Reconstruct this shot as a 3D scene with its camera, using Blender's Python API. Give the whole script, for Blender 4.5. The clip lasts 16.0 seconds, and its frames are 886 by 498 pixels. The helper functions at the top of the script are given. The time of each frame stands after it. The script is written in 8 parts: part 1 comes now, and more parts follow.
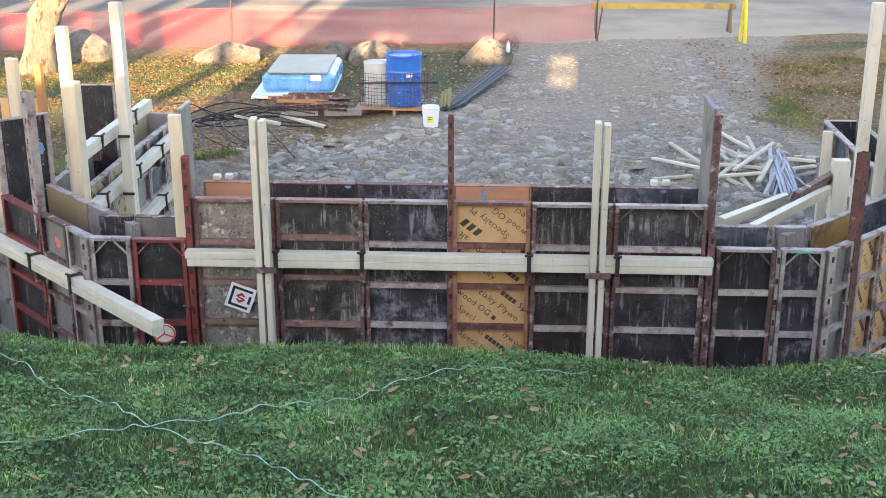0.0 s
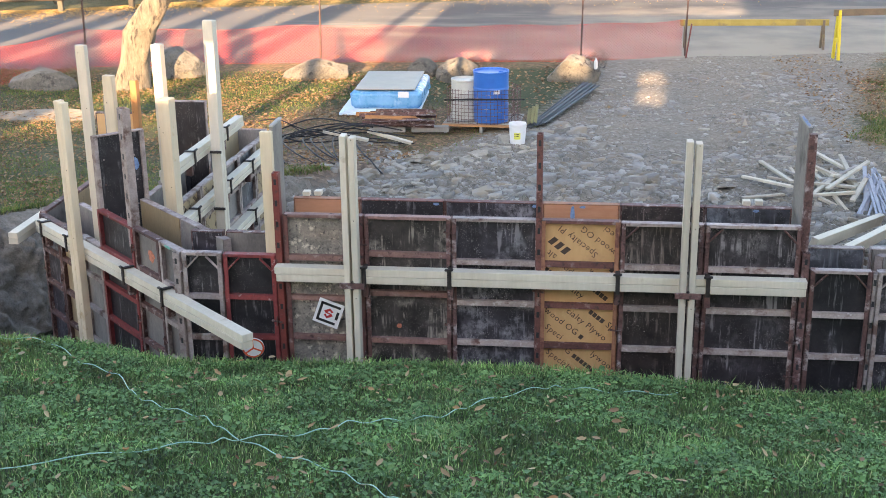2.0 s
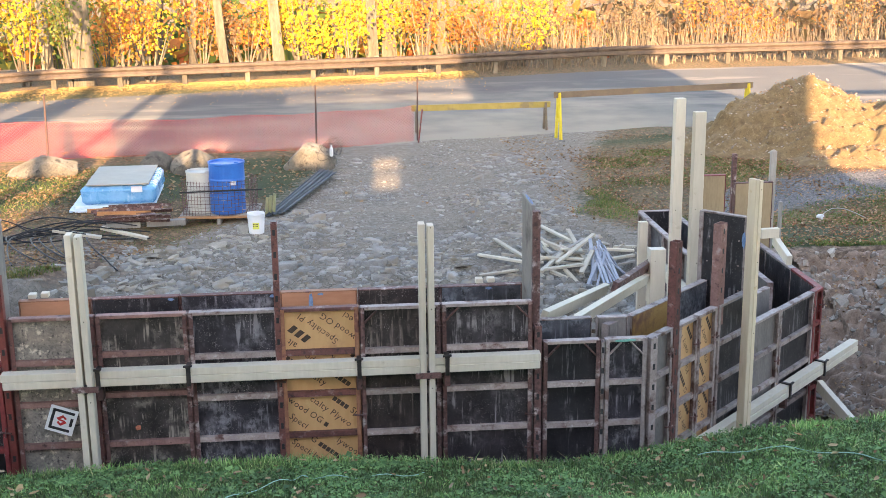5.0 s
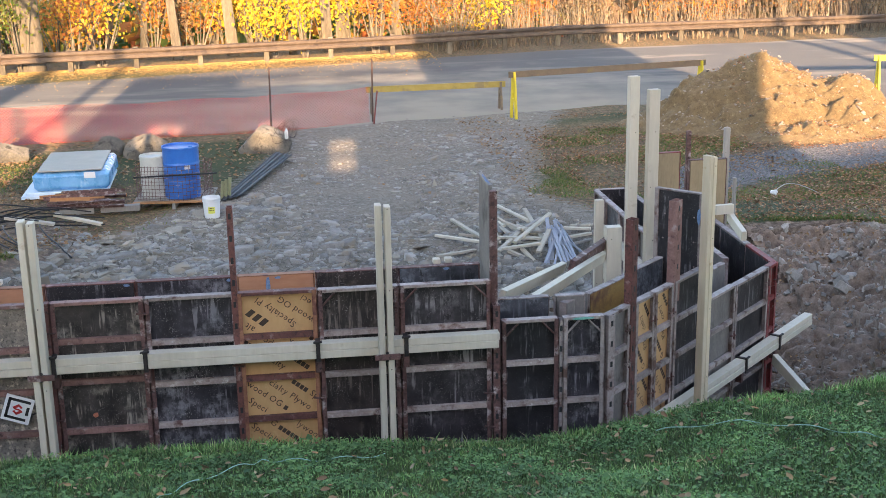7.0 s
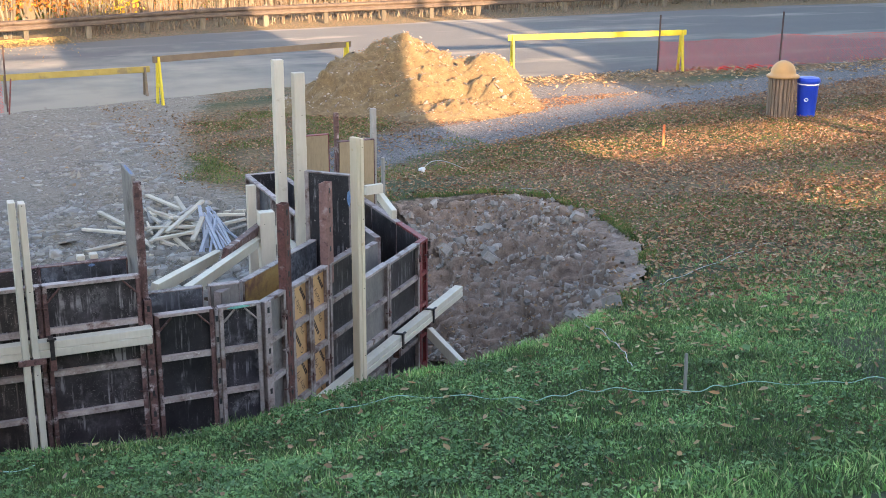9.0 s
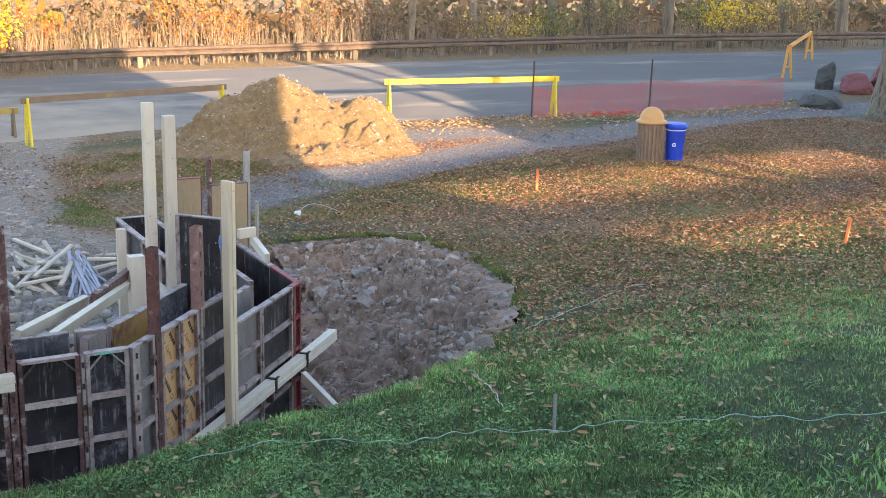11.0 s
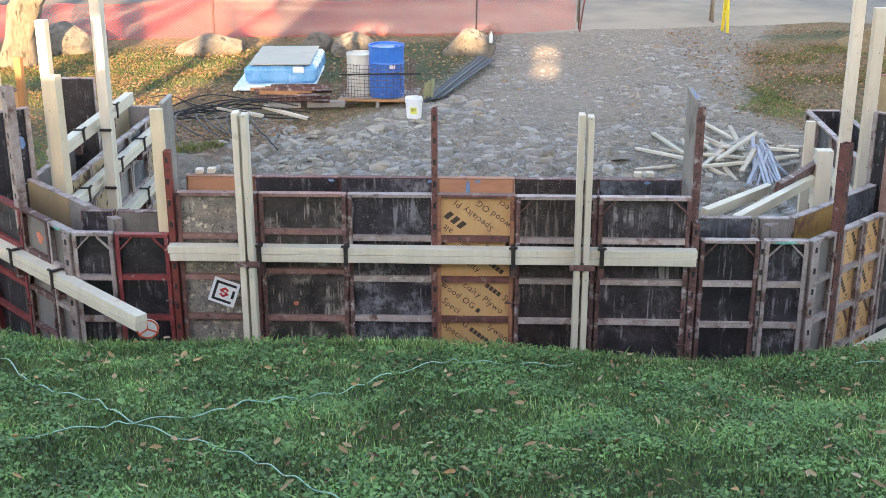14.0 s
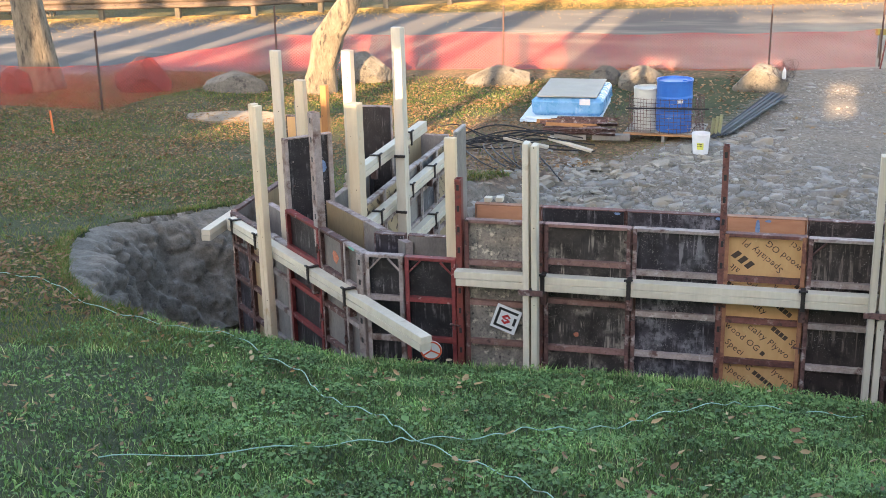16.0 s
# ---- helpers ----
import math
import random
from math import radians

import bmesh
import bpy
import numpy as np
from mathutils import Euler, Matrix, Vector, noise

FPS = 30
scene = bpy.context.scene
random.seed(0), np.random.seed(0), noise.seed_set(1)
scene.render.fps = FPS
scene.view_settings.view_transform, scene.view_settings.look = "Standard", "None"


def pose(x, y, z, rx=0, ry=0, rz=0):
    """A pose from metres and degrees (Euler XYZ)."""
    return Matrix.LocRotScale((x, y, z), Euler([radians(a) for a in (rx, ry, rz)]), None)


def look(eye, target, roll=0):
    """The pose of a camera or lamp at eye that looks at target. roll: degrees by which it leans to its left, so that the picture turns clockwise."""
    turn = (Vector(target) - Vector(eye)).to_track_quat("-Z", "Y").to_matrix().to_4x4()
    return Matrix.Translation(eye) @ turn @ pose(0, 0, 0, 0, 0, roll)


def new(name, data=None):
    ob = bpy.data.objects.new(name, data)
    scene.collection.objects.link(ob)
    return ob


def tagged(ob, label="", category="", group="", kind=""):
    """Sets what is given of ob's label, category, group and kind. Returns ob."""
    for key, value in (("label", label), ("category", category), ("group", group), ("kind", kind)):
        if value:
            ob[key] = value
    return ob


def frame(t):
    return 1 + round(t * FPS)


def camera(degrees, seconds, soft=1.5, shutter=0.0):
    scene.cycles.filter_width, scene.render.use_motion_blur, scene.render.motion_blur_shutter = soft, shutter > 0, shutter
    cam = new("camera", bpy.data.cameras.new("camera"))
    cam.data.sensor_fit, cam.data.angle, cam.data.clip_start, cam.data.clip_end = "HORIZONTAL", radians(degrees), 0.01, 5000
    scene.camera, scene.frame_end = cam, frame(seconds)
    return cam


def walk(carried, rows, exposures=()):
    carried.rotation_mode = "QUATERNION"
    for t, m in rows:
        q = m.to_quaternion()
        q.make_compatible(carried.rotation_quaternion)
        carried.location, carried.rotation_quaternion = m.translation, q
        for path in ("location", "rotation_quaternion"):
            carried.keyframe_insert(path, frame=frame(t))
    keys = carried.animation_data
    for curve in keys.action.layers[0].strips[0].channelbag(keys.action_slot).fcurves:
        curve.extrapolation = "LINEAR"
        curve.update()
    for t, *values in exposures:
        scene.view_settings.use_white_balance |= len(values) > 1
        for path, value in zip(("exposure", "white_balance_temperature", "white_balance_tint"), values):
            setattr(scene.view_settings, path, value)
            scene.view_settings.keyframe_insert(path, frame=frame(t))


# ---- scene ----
cam = camera(39.3, 16.0, soft=0.6)
PATH = [
    (0, (0.157, -0.229, 3.218), (0.061, 1.657, 2.56), 0.0),
    (0.5, (0.127, -0.224, 3.225), (-0.077, 1.662, 2.591), 0.2),
    (1, (0.133, -0.226, 3.228), (-0.128, 1.66, 2.617), 0.1),
    (1.5, (0.125, -0.222, 3.229), (-0.162, 1.66, 2.618), -0.3),
    (2, (0.129, -0.212, 3.224), (-0.102, 1.671, 2.591), -0.7),
    (2.5, (0.16, -0.2, 3.216), (0.033, 1.689, 2.57), -1.0),
    (3, (0.184, -0.21, 3.222), (0.16, 1.681, 2.57), -1.1),
    (3.5, (0.185, -0.204, 3.222), (0.249, 1.687, 2.574), -0.9),
    (4, (0.195, -0.208, 3.226), (0.321, 1.693, 2.618), -0.7),
    (4.5, (0.199, -0.213, 3.229), (0.359, 1.707, 2.696), -0.8),
    (4.7, (0.195, -0.218, 3.23), (0.362, 1.711, 2.726), -0.7),
    (6.8, (0.199, -0.205, 3.232), (0.427, 1.712, 2.709), -1.1),
    (7, (0.198, -0.211, 3.227), (0.439, 1.701, 2.693), -1.0),
    (7.5, (0.202, -0.214, 3.232), (0.515, 1.68, 2.669), -1.2),
    (8, (0.221, -0.209, 3.231), (0.651, 1.655, 2.647), -1.0),
    (8.5, (0.246, -0.174, 3.229), (0.833, 1.645, 2.641), -0.5),
    (9, (0.267, -0.154, 3.227), (1.029, 1.606, 2.663), 0.2),
    (9.5, (0.3, -0.14, 3.231), (1.22, 1.56, 2.716), 0.9),
    (9.7, (0.304, -0.179, 3.235), (1.273, 1.499, 2.74), 1.1),
    (11.8, (0.286, -0.215, 3.242), (1.148, 1.517, 2.738), 2.6),
    (12, (0.28, -0.208, 3.243), (1.055, 1.559, 2.717), 2.7),
    (12.5, (0.227, -0.238, 3.248), (0.759, 1.599, 2.664), 2.5),
    (13, (0.202, -0.191, 3.223), (0.5, 1.682, 2.589), 2.1),
    (13.5, (0.173, -0.193, 3.224), (0.272, 1.69, 2.556), 1.2),
    (14, (0.155, -0.206, 3.23), (0.085, 1.676, 2.557), -0.1),
    (14.5, (0.131, -0.192, 3.226), (-0.088, 1.685, 2.569), -1.1),
    (15, (0.114, -0.202, 3.234), (-0.229, 1.663, 2.599), -1.5),
    (15.5, (0.104, -0.199, 3.229), (-0.344, 1.649, 2.609), -1.6),
    (16, (0.101, -0.25, 3.244), (-0.406, 1.584, 2.625), -1.5),
]
GAIN = 2.74
LIGHTNESS = [(0, 0.33), (1.0, 0.09), (1.5, 0.08), (2.5, 0.12), (3.5, 0.14), (4, 0.27), (4.7, 0.2), (6.8, -0.24), (7, -0.22), (7.5, 0.04), (8.5, 0.02), (9.7, -0.08), (12, -0.08), (13.2, 0.08), (14, 0.26), (16, 0.07)]
walk(cam, [(t, look(eye, target, roll)) for t, eye, target, roll in PATH], [(t, GAIN + s, float(np.interp(t, [0, 4.7, 7, 9, 12.5, 14], [6700, 6700, 6450, 6350, 6400, 6850])), 19) for t, s in LIGHTNESS])

# ---- light ----
SUN_EL, SUN_AZ = 9.5, 3.0          # degrees above the horizon; light runs along +y, turned this far to +x
sun_data = bpy.data.lights.new("sun", "SUN")
sun_data.energy, sun_data.angle, sun_data.color = 2.7, radians(0.5), (1.0, 0.70, 0.39)
sun = new("sun", sun_data)
_dir = Vector((math.sin(radians(SUN_AZ)), math.cos(radians(SUN_AZ)), -math.tan(radians(SUN_EL))))
sun.matrix_world = Matrix.Translation((0, -60, 40)) @ _dir.to_track_quat("-Z", "Y").to_matrix().to_4x4()
world = bpy.data.worlds.new("sky")
scene.world = world
world.use_nodes = True
wn = world.node_tree.nodes
sky = wn.new("ShaderNodeTexSky")
sky.sky_type, sky.sun_disc = "NISHITA", False
sky.sun_elevation, sky.sun_rotation = radians(SUN_EL), radians(180 + SUN_AZ)
sky.air_density, sky.dust_density, sky.ozone_density = 1.0, 1.2, 1.0
world.node_tree.links.new(sky.outputs[0], wn["Background"].inputs[0])
wn["Background"].inputs[1].default_value = 0.135

# ---- materials ----
def surf(name, c1, c2, scale=6.0, rough=0.7, bump=0.15, metal=0.0, fine=70.0, stretch=(1, 1, 1), rand=0.0,
         smear=None, smear_scale=3.0, smear_at=0.58, smear_stretch=(1, 1, 1), smear2=None, smear2_at=0.62, island=0.0, gloss_var=0.15):
    """Two-scale noise colour with grain, optional smears of other colours, and bump."""
    m = bpy.data.materials.new(name)
    m.use_nodes = True
    nt = m.node_tree
    N, L = nt.nodes, nt.links.new
    bsdf = N["Principled BSDF"]
    geo = N.new("ShaderNodeNewGeometry")
    info = N.new("ShaderNodeObjectInfo")

    def noise_at(sc, st, detail=6.0, shift=0.0):
        mp = N.new("ShaderNodeMapping")
        mp.inputs["Scale"].default_value = [sc * s for s in st]
        mp.inputs["Location"].default_value = (shift, shift * 0.7, shift * 1.3)
        L(geo.outputs["Position"], mp.inputs["Vector"])
        n = N.new("ShaderNodeTexNoise")
        n.inputs["Scale"].default_value, n.inputs["Detail"].default_value = 1.0, detail
        n.inputs["Roughness"].default_value = 0.62
        L(mp.outputs[0], n.inputs["Vector"])
        return n.outputs["Fac"]

    big, small = noise_at(scale, stretch), noise_at(fine, stretch, 4.0, 5.0)
    mix = N.new("ShaderNodeMath")
    mix.operation = "MULTIPLY_ADD"
    L(big, mix.inputs[0])
    mix.inputs[1].default_value = 0.65
    part_ = N.new("ShaderNodeMath")
    part_.operation = "MULTIPLY"
    L(small, part_.inputs[0])
    part_.inputs[1].default_value = 0.35
    L(part_.outputs[0], mix.inputs[2])
    ramp = N.new("ShaderNodeValToRGB")
    ramp.color_ramp.elements[0].position, ramp.color_ramp.elements[1].position = 0.34, 0.66
    ramp.color_ramp.elements[0].color, ramp.color_ramp.elements[1].color = (*c1, 1), (*c2, 1)
    L(mix.outputs[0], ramp.inputs[0])
    col = ramp.outputs[0]

    def over(col, colour, at, sc, st, shift):
        f = noise_at(sc, st, 8.0, shift)
        r = N.new("ShaderNodeValToRGB")
        r.color_ramp.elements[0].position, r.color_ramp.elements[1].position = at, at + 0.12
        r.color_ramp.elements[0].color, r.color_ramp.elements[1].color = (0, 0, 0, 1), (1, 1, 1, 1)
        L(f, r.inputs[0])
        mx = N.new("ShaderNodeMix")
        mx.data_type = "RGBA"
        L(r.outputs[0], mx.inputs["Factor"])
        L(col, mx.inputs["A"])
        mx.inputs["B"].default_value = (*colour, 1)
        return mx.outputs["Result"]

    if smear:
        col = over(col, smear, smear_at, smear_scale, smear_stretch, 11.0)
    if smear2:
        col = over(col, smear2, smear2_at, smear_scale * 2.3, smear_stretch, 23.0)
    if rand or island:
        hsv = N.new("ShaderNodeHueSaturation")
        mr = N.new("ShaderNodeMapRange")
        amount = rand or island
        mr.inputs["To Min"].default_value, mr.inputs["To Max"].default_value = 1 - amount, 1 + amount
        L(info.outputs["Random"] if rand else geo.outputs["Random Per Island"], mr.inputs["Value"])
        L(mr.outputs[0], hsv.inputs["Value"])
        L(col, hsv.inputs["Color"])
        col = hsv.outputs[0]
    L(col, bsdf.inputs["Base Color"])
    rr = N.new("ShaderNodeMapRange")
    rr.inputs["To Min"].default_value, rr.inputs["To Max"].default_value = max(0.05, rough - gloss_var), min(1, rough + gloss_var)
    L(big, rr.inputs["Value"])
    L(rr.outputs[0], bsdf.inputs["Roughness"])
    bsdf.inputs["Metallic"].default_value = metal
    if rough > 0.8:
        bsdf.inputs["Diffuse Roughness"].default_value = 1.0
    if bump:
        b = N.new("ShaderNodeBump")
        b.inputs["Strength"].default_value, b.inputs["Distance"].default_value = bump, 0.01
        L(mix.outputs[0], b.inputs["Height"])
        L(b.outputs[0], bsdf.inputs["Normal"])
    return m


def form_ply(name, dark, mid, bloom, bloom_at, milky, specks, scale=4.5, drips=0.55):
    """Oiled form plywood: near-black film with a milky cement bloom (tinted for sky reflection in ply_dark), drip
    lines, pale specks and scuffs, another cut of it on each sheet.
    """
    m = bpy.data.materials.new(name)
    m.use_nodes = True
    nt = m.node_tree
    N, L = nt.nodes, nt.links.new
    bsdf = N["Principled BSDF"]
    geo, info = N.new("ShaderNodeNewGeometry"), N.new("ShaderNodeObjectInfo")
    shift = N.new("ShaderNodeVectorMath")
    shift.operation = "SCALE"
    shift.inputs[0].default_value = (31.0, 17.0, 23.0)
    L(info.outputs["Random"], shift.inputs["Scale"])
    place = N.new("ShaderNodeVectorMath")
    L(geo.outputs["Position"], place.inputs[0])
    L(shift.outputs[0], place.inputs[1])

    def field(sc, st=(1, 1, 1), det=5.0, rgh=0.6):
        mp = N.new("ShaderNodeMapping")
        mp.inputs["Scale"].default_value = [sc * k for k in st]
        L(place.outputs[0], mp.inputs["Vector"])
        n = N.new("ShaderNodeTexNoise")
        n.inputs["Scale"].default_value, n.inputs["Detail"].default_value, n.inputs["Roughness"].default_value = 1.0, det, rgh
        L(mp.outputs[0], n.inputs["Vector"])
        return n.outputs["Fac"]

    def window(fac, a, b, top=1.0):
        r = N.new("ShaderNodeMapRange")
        r.interpolation_type = "SMOOTHSTEP"
        r.inputs["From Min"].default_value, r.inputs["From Max"].default_value, r.inputs["To Max"].default_value = a, b, top
        L(fac, r.inputs["Value"])
        return r.outputs[0]

    def times(a, b):
        x = N.new("ShaderNodeMath")
        x.operation = "MULTIPLY"
        L(a, x.inputs[0])
        L(b, x.inputs[1])
        return x.outputs[0]

    def over(col, fac, colour):
        x = N.new("ShaderNodeMix")
        x.data_type = "RGBA"
        L(fac, x.inputs["Factor"])
        L(col, x.inputs["A"])
        x.inputs["B"].default_value = (*colour, 1)
        return x.outputs["Result"]

    r = N.new("ShaderNodeValToRGB")
    r.color_ramp.elements[0].position, r.color_ramp.elements[1].position = 0.35, 0.68
    r.color_ramp.elements[0].color, r.color_ramp.elements[1].color = (*dark, 1), (*mid, 1)
    L(field(7.0), r.inputs[0])
    col = r.outputs[0]
    cloud = window(field(scale, (1, 1, 1.2), 4.0), bloom_at, bloom_at + 0.2, milky)
    col = over(col, times(cloud, window(field(34.0, (1, 1, 0.7), 6.0, 0.7), 0.36, 0.62)), bloom)
    col = over(col, times(window(field(38.0, (1, 1, 0.07), 3.0), 0.53, 0.63, drips), window(field(6.0), 0.44, 0.6)), tuple(min(1, 1.25 * k) for k in bloom))
    col = over(col, window(field(13.0, (1, 1, 0.6), 8.0, 0.7), 0.585, 0.64, 0.9), dark)
    col = over(col, times(window(field(120.0, det=2.0), 0.62, 0.68, specks), window(field(5.0, det=2.0), 0.38, 0.6)), (0.50, 0.47, 0.43))
    L(col, bsdf.inputs["Base Color"])
    rr = N.new("ShaderNodeMapRange")
    rr.inputs["To Min"].default_value, rr.inputs["To Max"].default_value = 0.30, 0.65
    L(field(9.0), rr.inputs["Value"])
    L(rr.outputs[0], bsdf.inputs["Roughness"])
    b = N.new("ShaderNodeBump")
    b.inputs["Strength"].default_value, b.inputs["Distance"].default_value = 0.2, 0.006
    L(field(34.0, (1, 1, 0.7), 6.0, 0.7), b.inputs["Height"])
    L(b.outputs[0], bsdf.inputs["Normal"])
    return m


def leafy(name, colours, rough=0.6, trans=0.25, patch=0.0, tint=(0.5, 0.42, 0.12)):
    """Leaves: one colour of the list for each island, with light coming through."""
    m = bpy.data.materials.new(name)
    m.use_nodes = True
    nt = m.node_tree
    N, L = nt.nodes, nt.links.new
    bsdf = N["Principled BSDF"]
    geo = N.new("ShaderNodeNewGeometry")
    ramp = N.new("ShaderNodeValToRGB")
    ramp.color_ramp.interpolation = "LINEAR"
    e = ramp.color_ramp.elements
    while len(e) < len(colours):
        e.new(0.5)
    for i, c in enumerate(colours):
        e[i].position, e[i].color = i / (len(colours) - 1), (*c, 1)
    L(geo.outputs["Random Per Island"], ramp.inputs[0])
    col = ramp.outputs[0]
    if patch:
        # patches of paler and deeper growth across the ground
        n = N.new("ShaderNodeTexNoise")
        n.inputs["Scale"].default_value, n.inputs["Detail"].default_value = 2.6, 5.0
        L(geo.outputs["Position"], n.inputs["Vector"])
        mr = N.new("ShaderNodeMapRange")
        mr.inputs["From Min"].default_value, mr.inputs["From Max"].default_value = 0.3, 0.7
        mr.inputs["To Min"].default_value, mr.inputs["To Max"].default_value = 1 - patch, 1 + patch
        L(n.outputs["Fac"], mr.inputs["Value"])
        hsv = N.new("ShaderNodeHueSaturation")
        L(mr.outputs[0], hsv.inputs["Value"])
        L(col, hsv.inputs["Color"])
        n2 = N.new("ShaderNodeTexNoise")
        n2.inputs["Scale"].default_value, n2.inputs["Detail"].default_value = 6.5, 4.0
        L(geo.outputs["Position"], n2.inputs["Vector"])
        r2 = N.new("ShaderNodeMapRange")
        r2.inputs["From Min"].default_value, r2.inputs["From Max"].default_value = 0.52, 0.72
        r2.inputs["To Max"].default_value = 0.55
        L(n2.outputs["Fac"], r2.inputs["Value"])
        mx2 = N.new("ShaderNodeMix")
        mx2.data_type = "RGBA"
        L(r2.outputs[0], mx2.inputs["Factor"])
        L(hsv.outputs[0], mx2.inputs["A"])
        mx2.inputs["B"].default_value = (*tint, 1)
        col = mx2.outputs["Result"]
    L(col, bsdf.inputs["Base Color"])
    bsdf.inputs["Roughness"].default_value = rough
    bsdf.inputs["Diffuse Roughness"].default_value = 0.8
    tr = N.new("ShaderNodeBsdfTranslucent")
    L(col, tr.inputs["Color"])
    mx = N.new("ShaderNodeMixShader")
    mx.inputs[0].default_value = trans
    L(bsdf.outputs[0], mx.inputs[1])
    L(tr.outputs[0], mx.inputs[2])
    L(mx.outputs[0], N["Material Output"].inputs["Surface"])
    return m


M = {}
# The bluish bloom is cement with the sky's reflection put into its colour.
M["ply_dark"] = form_ply("ply_dark", (0.013, 0.010, 0.013), (0.050, 0.043, 0.054), (0.28, 0.268, 0.285), 0.48, 0.85, 0.6)
M["ply_bloom"] = form_ply("ply_bloom", (0.018, 0.014, 0.014), (0.075, 0.062, 0.058), (0.40, 0.355, 0.30), 0.46, 0.9, 0.4, 3.4)
M["ply_speckled"] = form_ply("ply_speckled", (0.014, 0.010, 0.010), (0.055, 0.040, 0.038), (0.22, 0.18, 0.155), 0.53, 0.6, 0.9)
M["ply_streaked"] = form_ply("ply_streaked", (0.015, 0.011, 0.013), (0.058, 0.047, 0.053), (0.21, 0.195, 0.195), 0.50, 0.55, 0.4, 5.0, 1.0)
M["ply_black"] = form_ply("ply_black", (0.009, 0.008, 0.010), (0.034, 0.029, 0.033), (0.22, 0.21, 0.215), 0.60, 0.6, 0.3)
# Orange plywood with the warm sun on it put into the colour.
M["ply_sunlit_orange"] = surf("ply_sunlit_orange", (0.44, 0.20, 0.11), (0.58, 0.30, 0.18), 3, 0.55, 0.1, fine=30, stretch=(0.3, 1, 1), smear=(0.30, 0.11, 0.06), smear_at=0.62)
M["ply_cement"] = surf("ply_cement", (0.09, 0.08, 0.075), (0.34, 0.30, 0.25), 11, 0.75, 0.6, smear=(0.62, 0.54, 0.42), smear_scale=20, smear_at=0.55,
                       smear2=(0.045, 0.04, 0.04), smear2_at=0.55)
M["ply_orange"] = surf("ply_orange", (0.53, 0.30, 0.125), (0.64, 0.39, 0.185), 3, 0.55, 0.1, fine=30, stretch=(1, 1, 0.3), smear=(0.42, 0.23, 0.11), smear_at=0.60, smear2=(0.70, 0.46, 0.25), smear2_at=0.60)
M["ply_tan"] = surf("ply_tan", (0.26, 0.19, 0.11), (0.42, 0.31, 0.18), 3, 0.65, 0.15, stretch=(1, 1, 0.2), smear=(0.12, 0.09, 0.07), smear_at=0.63, rand=0.1)
M["ply_grey"] = surf("ply_grey", (0.13, 0.115, 0.105), (0.27, 0.24, 0.215), 5, 0.75, 0.2, stretch=(1, 1, 0.4), smear=(0.08, 0.065, 0.06), smear_at=0.58, rand=0.15)
M["ply_yellow"] = surf("ply_yellow", (0.24, 0.14, 0.045), (0.38, 0.24, 0.085), 4, 0.6, 0.15, stretch=(1, 1, 3), smear=(0.13, 0.06, 0.04), smear_scale=3, smear_at=0.50, smear2=(0.30, 0.24, 0.17), smear2_at=0.6)
M["ply_blue"] = form_ply("ply_blue", (0.018, 0.018, 0.022), (0.085, 0.09, 0.105), (0.25, 0.262, 0.29), 0.46, 0.8, 0.3, 5.0, 0.3)
M["rust"] = surf("rust", (0.075, 0.036, 0.034), (0.20, 0.105, 0.09), 16, 0.70, 0.3, metal=0.15, smear=(0.44, 0.36, 0.34), smear_scale=11, smear_at=0.54,
                 smear2=(0.06, 0.032, 0.03), smear2_at=0.53, rand=0.25)
M["rust_red"] = surf("rust_red", (0.16, 0.026, 0.028), (0.29, 0.06, 0.055), 12, 0.6, 0.2, metal=0.1, smear=(0.12, 0.05, 0.048), smear_scale=10, smear_at=0.55, smear2=(0.48, 0.36, 0.33), smear2_at=0.61, rand=0.15)
M["rust_bright"] = surf("rust_bright", (0.13, 0.028, 0.023), (0.23, 0.05, 0.038), 14, 0.55, 0.2, smear=(0.09, 0.04, 0.036), smear_scale=12, smear_at=0.53, smear2=(0.36, 0.26, 0.24), smear2_at=0.62)
M["steel_grey"] = surf("steel_grey", (0.22, 0.17, 0.155), (0.44, 0.37, 0.345), 12, 0.7, 0.25, metal=0.1, smear=(0.13, 0.075, 0.06), smear_scale=8, smear_at=0.52, rand=0.15)
M["bar_pale"] = surf("bar_pale", (0.24, 0.175, 0.155), (0.47, 0.385, 0.35), 11, 0.7, 0.25, metal=0.05, smear=(0.13, 0.062, 0.05), smear_scale=9, smear_at=0.56, smear2=(0.60, 0.54, 0.50), smear2_at=0.60, rand=0.18)
M["bar_rust"] = surf("bar_rust", (0.17, 0.085, 0.072), (0.33, 0.19, 0.16), 11, 0.7, 0.25, metal=0.05, smear=(0.42, 0.33, 0.30), smear_scale=9, smear_at=0.58, smear2=(0.08, 0.04, 0.036), smear2_at=0.58, rand=0.18)
M["rust_brown"] = surf("rust_brown", (0.10, 0.038, 0.032), (0.215, 0.088, 0.072), 15, 0.7, 0.3, metal=0.1, smear=(0.36, 0.25, 0.225), smear_scale=12, smear_at=0.58, smear2=(0.055, 0.03, 0.028), smear2_at=0.55, rand=0.2)
M["rust_orange"] = surf("rust_orange", (0.22, 0.085, 0.045), (0.38, 0.18, 0.10), 12, 0.65, 0.2, smear=(0.14, 0.05, 0.04), smear_scale=10, smear_at=0.55)
M["steel_dark"] = surf("steel_dark", (0.03, 0.027, 0.026), (0.075, 0.06, 0.055), 20, 0.6, 0.2, metal=0.5)
